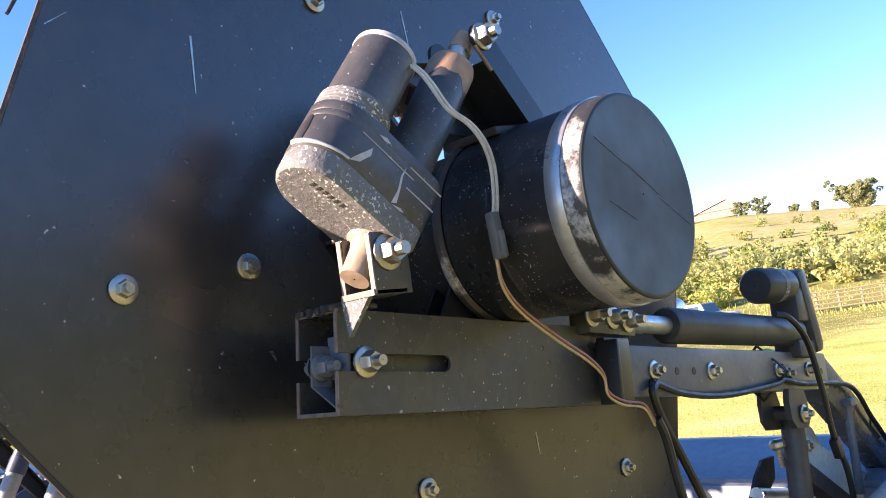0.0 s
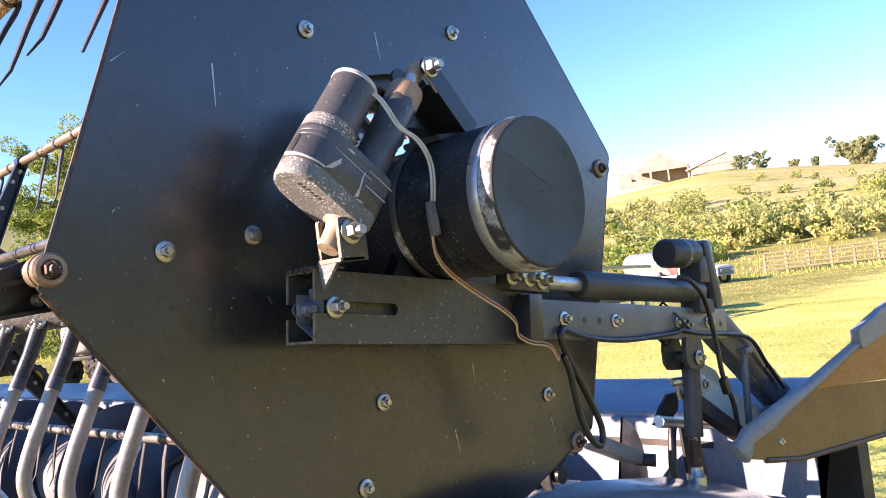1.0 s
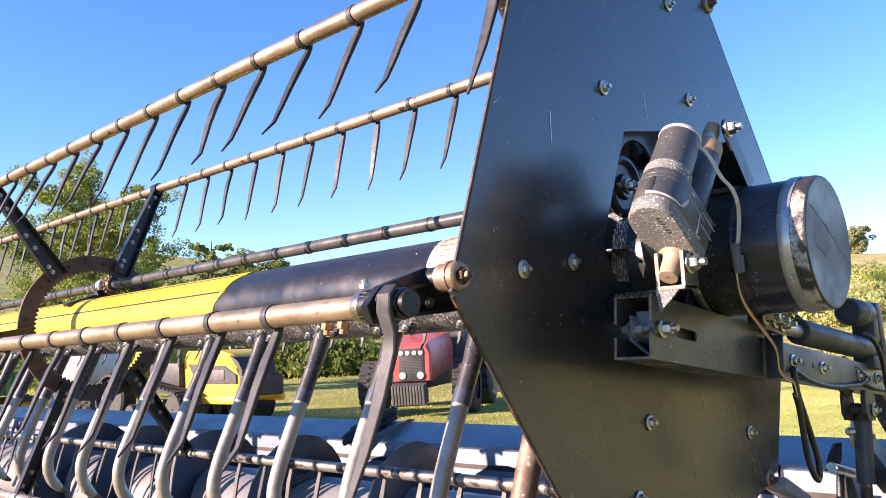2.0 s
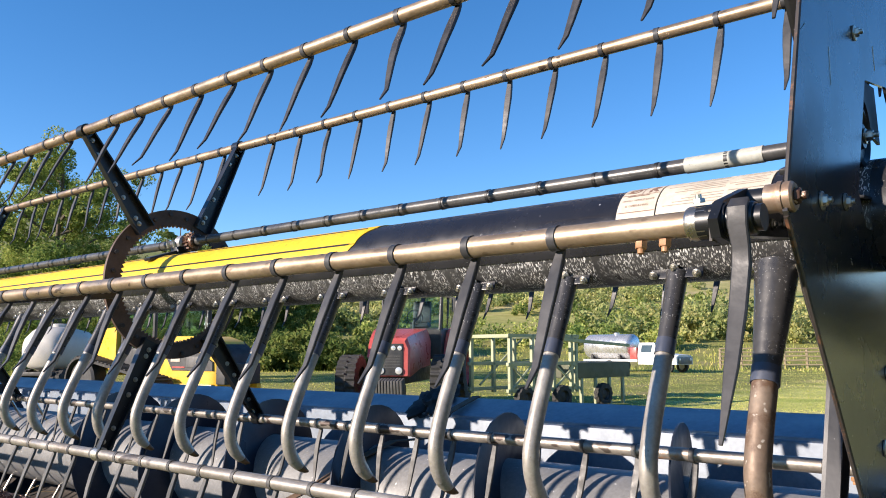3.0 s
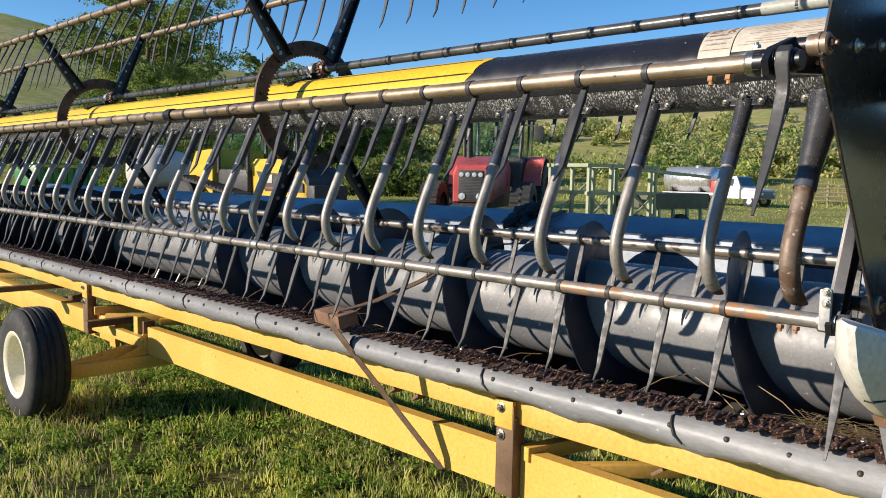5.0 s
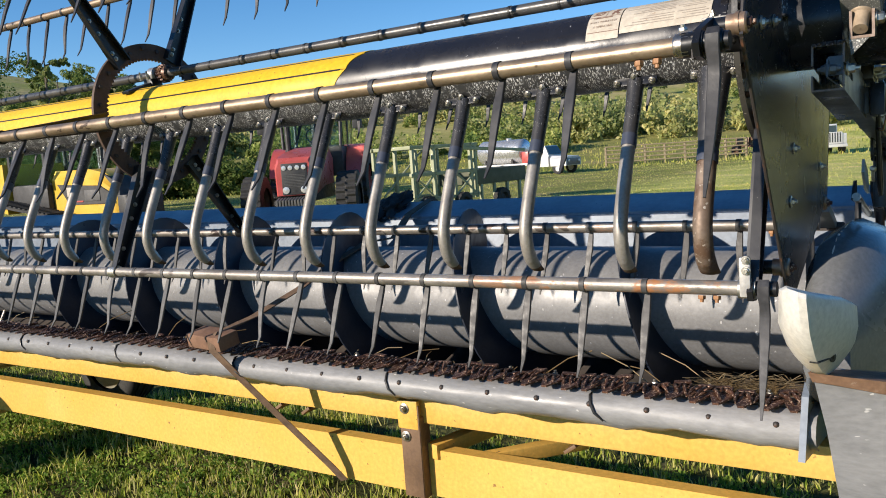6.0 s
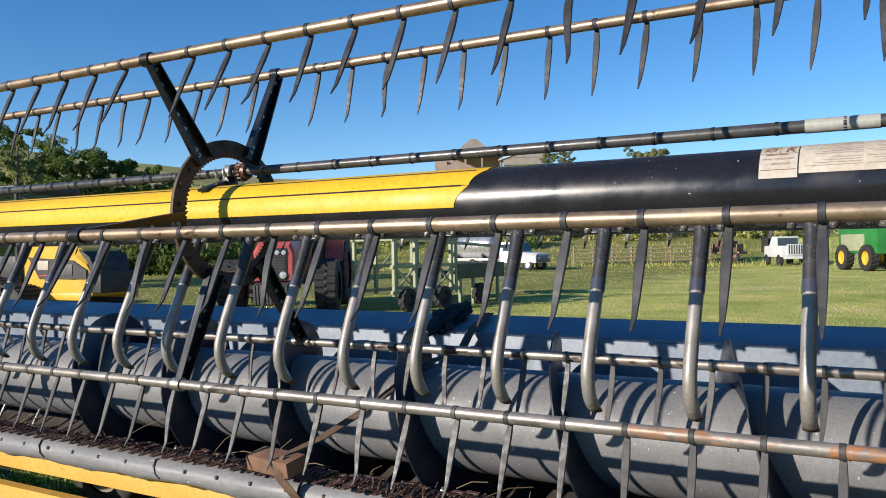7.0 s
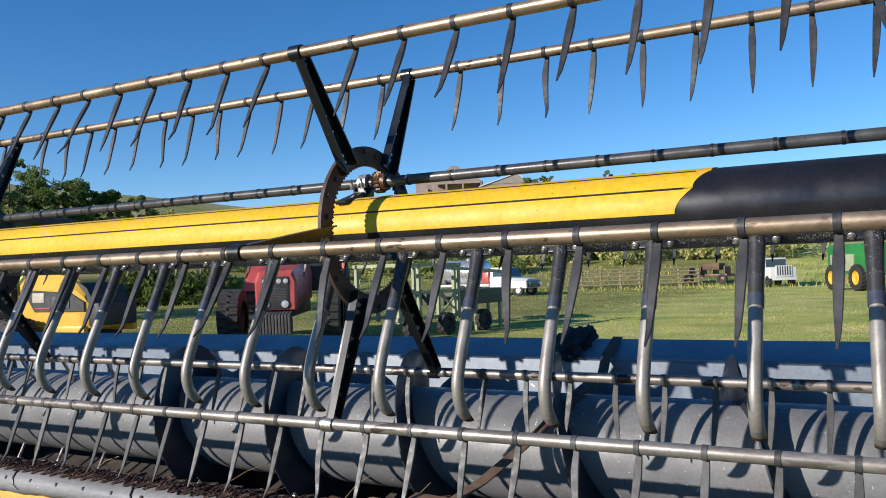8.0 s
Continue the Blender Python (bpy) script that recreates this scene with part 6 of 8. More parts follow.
def build_trailer():
    t = thing("header_trailer", (-4.0, 0.5, 0.0), "yellow steel header transport trailer on grass", "trailer")
    s = Shape()
    s.box((-4.6, 0.375, 0.652), (9.6, 0.07, 0.096), bevel=0.008)
    part("upper_rail", s, TRAILER, t, "yellow square rail")
    s = Shape()
    s.prism([(0.356, 0.332), (0.412, 0.332), (0.412, 0.341), (0.367, 0.344), (0.367, 0.493), (0.412, 0.496), (0.412, 0.505), (0.356, 0.505)], -4.375, 0.62)
    part("main_beam", s, TRAILER, t, "yellow channel beam")
    s = Shape()
    s.box((-7.42, 0.43, 0.385), (4.95, 0.10, 0.17), bevel=0.006)
    part("rear_beam", s, TRAILER, t, "yellow box beam")
    s = Shape()
    s.box((-4.6, 1.05, 0.50), (9.0, 0.10, 0.12), bevel=0.006)
    part("back_rail", s, TRAILER, t, "yellow box rail")
    for x in (-1.34, -5.30, -8.2):
        s = Shape()
        s.box((x + 0.012, 0.318, 0.505), (0.082, 0.012, 0.34), bevel=0.003)
        s.box((x + 0.050, 0.345, 0.48), (0.010, 0.06, 0.30), bevel=0.003)
        post = part("post", s, TRAILBRN, t, "brown weathered bracket post")
        s = Shape()
        s.box((x + 0.006, 0.320, 0.640), (0.086, 0.020, 0.105), bevel=0.004)
        part("post_cap", s, TRAILER, post)
        for z in (0.662, 0.56):
            part("bolt", Shape().bolt((x - 0.005, 0.310, z), (0, -1, 0), 0.013, 0.012, 1.5), ZINC, post)
        part("brace", Shape().box((x + 0.16, 0.70, 0.50), (0.055, 0.72, 0.055), rz=-14, bevel=0.005), TRAILER, post, "yellow cross brace")
        part("brace", Shape().box((x + 0.36, 0.55, 0.47), (0.05, 0.45, 0.05), rz=-40, bevel=0.005), TRAILER, post, "yellow diagonal brace")
    for x in (-0.75, -1.9, -2.05):
        s = Shape()
        s.box((x, 0.44, 0.565), (0.05, 0.10, 0.012), ry=-35, bevel=0.002)
        part("tab", s, TRAILBRN, t)
    part("axle", Shape().box((-4.42, 0.20, 0.282), (0.10, 0.74, 0.082), bevel=0.008), TRAILER, t, "yellow box axle")
    part("axle_plate", Shape().prism([(-0.12, 0.326), (0.40, 0.326), (0.40, 0.342), (0.30, 0.385), (0.22, 0.385)], -4.47, -4.455), TRAILER, t, "tapered yellow axle plate")
    part("gusset_plate", Shape().prism([(0.16, 0.326), (0.36, 0.326), (0.36, 0.46), (0.33, 0.46), (0.30, 0.38)], -4.40, -4.388), TRAILER, t, "yellow gusset plate")
    part("end_post", Shape().box((-4.402, 0.375, 0.42), (0.022, 0.075, 0.24), bevel=0.004), TRAILBRN, t, "brown end post")
    part("back_post", Shape().box((-4.60, 0.40, 0.43), (0.06, 0.05, 0.22), bevel=0.004), TRAILER, t, "yellow short post")
    part("hanger", Shape().box((-5.05, 0.42, 0.36), (0.10, 0.03, 0.20), bevel=0.004), TRAILER, t)
    part("spreader", Shape().box((-4.93, 0.52, 0.462), (0.06, 0.68, 0.045), bevel=0.004), TRAILBRN, t, "brown cross spreader")
    part("spreader", Shape().box((-4.80, 0.36, 0.395), (0.86, 0.05, 0.07), bevel=0.004), TRAILER, t, "yellow filler beam")
    part("spreader", Shape().box((-6.07, 0.30, 0.585), (0.07, 0.72, 0.04), bevel=0.004), TRAILBRN, t, "brown cross spreader")
    part("strut", Shape().box((-5.85, 0.60, 0.53), (0.04, 0.55, 0.035), rz=30, bevel=0.004), TRAILBRN, t, "brown slanted strut")
    part("strut", Shape().box((-4.55, 0.85, 0.47), (0.045, 0.60, 0.045), rz=-25, bevel=0.004), TRAILER, t, "yellow slanted strut")
    part("tail_lamp", Shape().box((-4.30, 1.06, 0.43), (0.10, 0.05, 0.09), bevel=0.008), LAMPGLASS, t, "pale lamp housing")

    def wheel(cy, side):
        c = (-4.60, cy, 0.330)
        prof = [(-0.095, 0.20), (-0.10, 0.24), (-0.098, 0.29), (-0.085, 0.318), (-0.062, 0.328), (-0.058, 0.322), (-0.050, 0.322), (-0.046, 0.331), (-0.022, 0.333), (-0.018, 0.326), (-0.010, 0.326), (-0.006, 0.334), (0.006, 0.334), (0.010, 0.326), (0.018, 0.326), (0.022, 0.333), (0.046, 0.331), (0.050, 0.322), (0.058, 0.322), (0.062, 0.328), (0.085, 0.318), (0.098, 0.29), (0.10, 0.24), (0.095, 0.20)]
        prof = [(x * 1.16, r * 1.01) for x, r in prof]
        w = part("wheel", Shape().lathe([(q * side, r) for q, r in ((0.0, 0.001), (0.0, 0.06), (-0.012, 0.085), (-0.012, 0.12), (0.02, 0.15), (0.075, 0.168), (0.098, 0.172), (0.108, 0.182), (0.112, 0.198), (0.108, 0.206), (0.09, 0.200), (-0.09, 0.200))], c, (0, -1, 0), 40), RIMCREAM, t, "cream wheel rim")
        part("tyre", Shape().lathe(prof, c, (0, -1, 0), 56), RUBBER, w, "black ribbed tyre", angle=50)
        s = Shape()
        s.lathe([(0.0, 0.045), (0.03, 0.045), (0.045, 0.03), (0.05, 0.001)], (c[0], cy, c[2]), (0, -side, 0), 18)
        part("hub", s, RIMCREAM, w)
        for i in range(5):
            a = 2 * math.pi * i / 5
            part("lug_nut", Shape().bolt((c[0] + math.cos(a) * 0.075, cy + 0.008 * side, c[2] + math.sin(a) * 0.075), (0, -side, 0), 0.011, 0.018, 0), RUST, w)

    wheel(-0.255, 1)
    wheel(1.42, -1)
    return t


TANKPL = mat("tank_plastic", (0.52, 0.49, 0.44), (0.62, 0.59, 0.53), 0.5, scale=2, bump=0.04, rust=(0.36, 0.32, 0.26), rust_amount=0.66, rust_scale=2)
RIMCREAM = mat("rim_cream", (0.80, 0.74, 0.54), (0.86, 0.81, 0.62), 0.5, scale=6, bump=0.1, rust=(0.3, 0.2, 0.1), rust_amount=0.70)
build_trailer()


def build_strap():
    st = thing("tie_strap", (-1.9, 0.1, 0.4), "brown webbing tie-down strap with wooden corner block", "strap")
    s = Shape()
    s.box((-2.045, 0.085, 0.925), (0.21, 0.09, 0.055), rz=-8, rx=10, bevel=0.006)
    part("corner_block", s, STRAPBLK, st, "weathered brown corner block")

    def ribbon(pts, w, nrm):
        s = Shape()
        for p in pts:
            p, q = Vector(p), Vector(nrm).normalized() * 0.002
            d = Vector(w)
            s.v += [tuple(p - d - q), tuple(p + d - q), tuple(p + d + q), tuple(p - d + q)]
        for i in range(len(pts) - 1):
            for j in range(4):
                k = (j + 1) % 4
                s.f.append((i * 4 + j, i * 4 + k, i * 4 + 4 + k, i * 4 + 4 + j))
        return s

    part("webbing", ribbon([(-2.0, 0.06, 0.955), (-2.0, 0.035, 0.93), (-1.99, 0.032, 0.895), (-1.95, 0.09, 0.80), (-1.84, 0.20, 0.60), (-1.70, 0.295, 0.40), (-1.67, 0.33, 0.335)], (0.017, 0, 0.006), (0, -1, 0.3)), STRAP, st, "frayed brown webbing")
    part("webbing", ribbon([(-2.0, 0.10, 0.955), (-1.96, 0.22, 0.985), (-1.90, 0.42, 1.06), (-1.83, 0.60, 1.155), (-1.80, 0.75, 1.205), (-1.80, 0.95, 1.20), (-1.82, 1.10, 1.29), (-1.83, 1.30, 1.343)], (0.02, 0, 0), (0, -0.3, 1)), STRAP, st, "brown webbing over the auger")
    b = thing("cloth_bundle", (-1.98, 1.3, 1.335), "crumpled black cloth bundle lying on the back panel", "cloth")
    s = Shape()
    n, mm = 40, 22
    for i in range(mm + 1):
        th = math.pi * i / mm
        for j in range(n):
            ph = 2 * math.pi * j / n
            d = Vector((math.sin(th) * math.cos(ph), math.sin(th) * math.sin(ph), math.cos(th)))
            rr = 1 + 0.55 * noise.noise(d * 1.9) + 0.35 * noise.noise(d * 4.5) + 0.12 * noise.noise(d * 11)
            y = 1.23 + d.y * rr * 0.11
            s.v.append((-2.0 + d.x * rr * 0.085, y, 1.30 + 0.38 * (y - 1.18) + max(d.z, -0.3) * rr * 0.05))
    for i in range(mm):
        for j in range(n):
            a, c = i * n + j, i * n + (j + 1) % n
            s.f.append((a, c, c + n, a + n))
    part("cloth", s, BAGBLK, b, angle=60)


STRAPBLK = mat("corner_block", (0.16, 0.085, 0.05), (0.27, 0.15, 0.09), 0.8, scale=9, bump=0.3)
build_strap()


def build_straw():
    """Loose straw lying in the trough behind the knife."""
    rng = np.random.default_rng(4)
    n = 3600
    s = Shape()
    for i in range(n):
        x = -0.05 - rng.random() ** 1.6 * 5.5 if i < 2600 else -0.04 - rng.random() * 0.22
        y = 0.26 + rng.random() * (0.32 if i < 2600 else 0.2)
        base = AZ - math.sqrt(max((FR + 0.03) ** 2 - (y - AY) ** 2, 0.02)) if y > 0.53 else 0.838 - (y - 0.24) * 0.62
        z = max(base, 0.63) + 0.012 + rng.random() * (0.02 if i < 2600 else 0.07)
        a, ln = rng.random() * 6.283, 0.03 + rng.random() * 0.09
        d = Vector((math.cos(a) * ln, math.sin(a) * ln * 0.6, (rng.random() - 0.4) * 0.03))
        w = Vector((-d.y, d.x, 0)).normalized() * 0.0016
        p = Vector((x, y, z))
        s.add([p - w, p + w, p + d + w, p + d - w], [(0, 1, 2, 3)])
    for i in range(18):
        x, y = -0.1 - rng.random() * 4.5, 0.16 + rng.random() * 0.2
        a, ln = rng.random() * 6.283, 0.10 + rng.random() * 0.14
        p = Vector((x, y, 0.875 if y < 0.25 else 0.84))
        q = p + Vector((math.cos(a) * ln, abs(math.sin(a)) * ln * 0.6, 0.01 + rng.random() * 0.09))
        s.tube([p, p.lerp(q, 0.5) + Vector((0, 0, 0.012)), q], 0.0016, 4)
    tagged(new("loose_straw", s.mesh("loose_straw", STRAW, smooth=False)), "loose dry straw lying in the header trough", "straw", kind="stuff")
    # torn white paper scraps under the auger
    for x, y, z in ((-0.62, 0.42, 0.775), (-0.30, 0.40, 0.79), (-1.42, 0.44, 0.76), (-2.9, 0.44, 0.76)):
        q = Shape().box((x, y, z), (0.07, 0.05, 0.03), rz=25, rx=12, bevel=0.008)
        whole("chaff_lump", q, LUMP, (x, y, z - 0.015), "pale lump of dried chaff under the auger", "debris", group="chaff lumps under the auger")


LUMP = mat("chaff", (0.36, 0.31, 0.24), (0.52, 0.46, 0.38), 0.9, scale=40, bump=0.6)
build_straw()

# ---- grass near the trailer ----


def blades(n, x0, x1, y0, y1, h0, h1, w, seed, keep=None):
    rng = np.random.default_rng(seed)
    x, y = rng.uniform(x0, x1, n), rng.uniform(y0, y1, n)
    if keep is not None:
        ok = keep(x, y, rng)
        x, y = x[ok], y[ok]
        n = len(x)
    h = rng.uniform(h0, h1, n) * (0.6 + 0.8 * rng.random(n) ** 2)
    h *= 1 + 0.55 * np.sin(x * 13 + 2.2 * np.sin(y * 9.0)) * np.cos(y * 15 + 2.4 * np.sin(x * 8.0)) + 0.25 * np.sin(x * 3.1 + np.sin(y * 2.7))
    a = rng.uniform(0, 2 * np.pi, n)
    b = rng.uniform(0, 2 * np.pi, n)
    lean = h * rng.uniform(0.1, 0.7, n)
    ww = w * rng.uniform(0.6, 1.3, n)
    z = np.array([land(p, q) for p, q in zip(x, y)]) if max(abs(x0), abs(y1), abs(x1), abs(y0)) > 40 else np.zeros(n)
    cx, sx, cl, sl = np.cos(a) * ww, np.sin(a) * ww, np.cos(b) * lean, np.sin(b) * lean
    v = np.empty((n, 5, 3))
    v[:, 0] = np.stack([x - cx, y - sx, z - 0.005], 1)
    v[:, 1] = np.stack([x + cx, y + sx, z - 0.005], 1)
    v[:, 2] = np.stack([x + cx * 0.7 + cl * 0.4, y + sx * 0.7 + sl * 0.4, z + h * 0.6], 1)
    v[:, 3] = np.stack([x - cx * 0.7 + cl * 0.4, y - sx * 0.7 + sl * 0.4, z + h * 0.6], 1)
    v[:, 4] = np.stack([x + cl, y + sl, z + h], 1)
    k = np.arange(n) * 5
    quads = np.stack([k, k + 1, k + 2, k + 3], 1)
    tris = np.stack([k + 3, k + 2, k + 4], 1)
    me = bpy.data.meshes.new("grass")
    me.from_pydata(v.reshape(-1, 3).tolist(), [], quads.tolist() + tris.tolist())
    return me


def patchy(x, y, rng):
    f = np.sin(x * 1.3 + 2.0 + np.sin(y * 2.2)) * np.cos(y * 1.9 + 0.7 * np.sin(x * 1.8)) * 0.5 + 0.5
    return rng.random(len(x)) < np.clip((f - 0.45) * 3, 0.03, 1)


def clumpy(x, y, rng):
    f = np.sin(x * 2.1 + 1.3 * np.sin(y * 1.7)) * np.cos(y * 2.6 + np.sin(x * 1.1)) * 0.5 + 0.5
    g = np.sin(x * 7.3 + 2.1 * np.sin(y * 6.1)) * np.cos(y * 8.2 + 1.7 * np.sin(x * 5.3))
    return rng.random(len(x)) < np.clip(0.22 + 0.40 * f + 0.62 * g, 0.05, 1)


def tufty(x, y, rng):
    """Tussocks a hand across with bare gaps between them."""
    g = np.sin(x * 9.1 + 2.3 * np.sin(y * 5.3)) * np.cos(y * 10.4 + 2.0 * np.sin(x * 6.7))
    return patchy(x, y, rng) & (rng.random(len(x)) < np.clip(g * 2.2 + 0.1, 0.02, 1))


def border(x, y):
    """Distance outside the closely grown stretch, with a ragged outline."""
    d = np.maximum(np.maximum(-7.2 - x, x - 0.4), np.maximum(-2.0 - y, y - 1.2))
    return d + 0.35 * np.sin(x * 2.3 + np.sin(y * 1.9)) * np.cos(y * 2.7 + np.sin(x * 1.4))


def meadow(x, y, rng):
    return clumpy(x, y, rng) & (rng.random(len(x)) < np.clip(1 - border(x, y) / 1.3, 0, 1))


def outlying(x, y, rng):
    d = border(x, y)
    return (d > 0) & (rng.random(len(x)) < np.clip(1 - d / 5.5, 0, 1)) & clumpy(x, y, rng)


def near_grass():
    for nm, args, m, lab in (("grass", (300000, -8.8, 2.0, -3.4, 2.2, 0.018, 0.065, 0.0042, 1, meadow), GRASSLEAF, "short green grass beside the trailer"),
                             ("grass", (70000, -14.0, 7.0, -8.0, 3.8, 0.018, 0.06, 0.006, 9, outlying), GRASSLEAF, "thinner grass round the trailer"),
                             ("tall_grass", (60000, -8.5, 1.0, -2.2, 1.8, 0.05, 0.125, 0.0036, 2, tufty), TALLLEAF, "longer grass tufts beside the trailer"),
                             ("dry_grass", (34000, -7.5, 0.5, -2.2, 0.9, 0.03, 0.10, 0.0024, 3, patchy), DRYBLADE, "dry straw-coloured grass stems")):
        me = blades(*args)
        me.materials.append(m)
        tagged(new(nm, me), lab, "grass", kind="stuff")


TALLLEAF = leaf_mat("tall_blade", (0.34, 0.42, 0.06), (0.62, 0.66, 0.16), (0.80, 0.72, 0.36), 1.6)
DRYBLADE = leaf_mat("dry_blade", (0.42, 0.32, 0.15), (0.62, 0.51, 0.27), (0.74, 0.64, 0.38))
near_grass()


def clover():
    """Low leafy weeds among the grass, flat leaves in clumps."""
    rng = np.random.default_rng(31)
    n = 6500
    x, y = rng.uniform(-8.5, 0.8, n), rng.uniform(-2.3, 1.6, n)
    f = np.sin(x * 3.1 + 1.3 * np.sin(y * 2.7)) * np.cos(y * 3.6 + np.sin(x * 2.1))
    ok = f > -0.15
    x, y = x[ok], y[ok]
    cs = np.stack([x, y, rng.uniform(0.012, 0.03, len(x))], 1)
    v, q = leaf_quads(cs, rng.uniform(0.03, 0.07, len(x)), 24, 0.011, 32)
    v[:, 2] = np.clip(v[:, 2], 0.004, 0.07)
    me = leaf_mesh("clover", [(v, q)], CLOVER)
    tagged(new("clover", me), "low leafy clover between the grass tufts", "clover", kind="stuff")
    s = Shape()
    s.tube([(-3.05, -0.62, 0.05), (-2.78, -0.55, 0.06), (-2.52, -0.38, 0.045)], [0.004, 0.006, 0.004], 6)
    s.tube([(-2.80, -0.555, 0.06), (-2.72, -0.64, 0.05)], [0.004, 0.002], 5)
    whole("dry_stick", s, WOODY, (-2.78, -0.55, 0.0), "pale dry stick lying in the grass", "stick")

# ---- trees and shrubs ----


def leaf_quads(centres, radii, per, size, seed):
    """Leaves round clump centres, as small bent quads."""
    rng = np.random.default_rng(seed)
    c = np.repeat(np.asarray(centres, float), per, 0)
    r = np.repeat(np.asarray(radii, float), per)
    n = len(c)
    d = rng.normal(size=(n, 3))
    d /= np.linalg.norm(d, axis=1)[:, None]
    p = c + d * (r * rng.uniform(0.35, 1.0, n) ** 0.6)[:, None] * np.array([1, 1, 0.8])
    u = rng.normal(size=(n, 3))
    u /= np.linalg.norm(u, axis=1)[:, None]
    w = np.cross(u, rng.normal(size=(n, 3)))
    w /= np.linalg.norm(w, axis=1)[:, None]
    s = size * rng.uniform(0.6, 1.4, n)[:, None]
    v = np.stack([p - u * s, p + w * s * 0.55, p + u * s, p - w * s * 0.55], 1).reshape(-1, 3)
    k = np.arange(n) * 4
    return v, np.stack([k, k + 1, k + 2, k + 3], 1)


def leaf_mesh(name, parts, material):
    vs, fs, k = [], [], 0
    for v, f in parts:
        vs.append(v)
        fs.append(f + k)
        k += len(v)
    me = bpy.data.meshes.new(name)
    me.from_pydata(np.concatenate(vs).tolist(), [], np.concatenate(fs).tolist())
    me.materials.append(material)
    return me


def tree(name, x, y, h, spread, seed, material, label, per=170, leaf=0.11, limbs=16, low=0.22):
    rng = random.Random(seed)
    z0 = land(x, y)
    t = thing(name, (x, y, z0), label, "tree")
    s = Shape()
    top = Vector((x + rng.uniform(-0.3, 0.3), y, z0 + h * 0.86))
    base = Vector((x, y, z0 - 0.1))
    s.tube([base, base.lerp(top, 0.3) + Vector((0.12, 0, 0)), base.lerp(top, 0.65) - Vector((0.1, 0.1, 0)), top], [h * 0.022, h * 0.017, h * 0.009, h * 0.003], 10)
    cs, rs = [], []
    for i in range(limbs):
        f = low + (0.97 - low) * (i + rng.random() * 0.7) / limbs
        a = i * 2.4 + rng.random()
        q = base.lerp(top, f)
        ln = spread * (0.35 + 0.75 * math.sin(math.pi * min(1, (f - low * 0.5) * 0.95))) * rng.uniform(0.7, 1.15)
        e = q + Vector((math.cos(a) * ln, math.sin(a) * ln, ln * rng.uniform(0.15, 0.6)))
        mid = q.lerp(e, 0.5) + Vector((0, 0, 0.1 * ln))
        s.tube([q, mid, e], [h * 0.007, h * 0.004, h * 0.0015], 6)
        for k in range(15):
            g = rng.uniform(0.3, 1.12)
            cs.append(tuple(q.lerp(e, g) + Vector((rng.uniform(-1, 1), rng.uniform(-1, 1), rng.uniform(-0.6, 0.9))) * spread * 0.2))
            rs.append(spread * rng.uniform(0.07, 0.19))
    part("trunk", s, BARK, t, "brown trunk and limbs")
    me = leaf_mesh("crown", [leaf_quads(np.array(cs) - np.array((x, y, z0)), rs, per, leaf, seed)], material)
    cr = new("crown", me)
    cr.parent = t
    return t


CLOVER = leaf_mat("clover_leaf", (0.12, 0.22, 0.03), (0.22, 0.36, 0.06), (0.40, 0.48, 0.11), 2.0)
clover()
tree("tree", -36.5, 15.2, 11.4, 3.6, 11, LEAFTREE, "tall leafy green tree behind the machines", per=210, leaf=0.062, limbs=24, low=0.12)
tree("tree", -42.0, 17.0, 10.0, 3.4, 12, LEAFTREE, "leafy green tree beside a taller one", per=190, leaf=0.062)
tree("tree", -52.0, 31.0, 12.0, 1.2, 13, LEAFDRY, "thin sparse tree with few leaves", per=45, leaf=0.13, limbs=9, low=0.6)
for x, y, h, sp, sd in ((-57.0, 35.0, 10.4, 3.0, 51), (-56.6, 38.0, 10.6, 2.8, 52), (-55.0, 40.4, 9.6, 2.6, 53), (-55.6, 43.4, 8.6, 2.6, 54), (-57.0, 47.0, 6.4, 2.6, 55)):
    tree("tree", x, y, h, sp, sd, LEAFDARK, "dark leafy tree at the foot of the hill", per=150, leaf=0.075, limbs=18, low=0.08)
tree("tree", -95.5, 245.0, 7.0, 2.3, 14, LEAFHAZE, "small round tree on the skyline", per=60, leaf=0.2)
tree("tree", -101.5, 245.0, 7.0, 2.2, 15, LEAFHAZE, "small round tree on the skyline", per=60, leaf=0.2)
tree("tree", -86.0, 246.0, 3.0, 1.3, 16, LEAFHAZE, "sparse bush on the skyline", per=80, leaf=0.25)
tree("tree", -80.0, 246.0, 3.6, 1.0, 17, LEAFHAZE, "sparse bush on the skyline", per=80, leaf=0.25)
tree("tree", -66.0, 240.0, 6.0, 5.6, 18, LEAFHAZE, "broad olive bush on the skyline", per=170, leaf=0.24, low=0.05)


def shrubs(name, count, az0, az1, r0, r1, size0, size1, seed, material, label, per=60, leaf=0.3, dens=None):
    rng = random.Random(seed)
    cs, rs = [], []
    for i in range(count):
        az, r = radians(rng.uniform(az0, az1)), rng.uniform(r0, r1)
        x, y = -math.sin(az) * r, math.cos(az) * r
        if noise.noise((x * 0.03, y * 0.03, seed)) < -0.08:
            continue
        sz = rng.uniform(size0, size1)
        z = land(x, y)
        for k in range(11):
            a, g = rng.uniform(0, 6.283), rng.uniform(0, 1) ** 0.5
            cs.append((x + math.cos(a) * g * sz * 0.75, y + math.sin(a) * g * sz * 0.75, z + rng.uniform(0.1, 1.05) * sz * (1.05 - 0.45 * g)))
            rs.append(sz * rng.uniform(0.16, 0.36))
    me = leaf_mesh(name, [leaf_quads(cs, rs, per, leaf, seed)], material)
    tagged(new(name, me), label, "shrubs", kind="stuff")


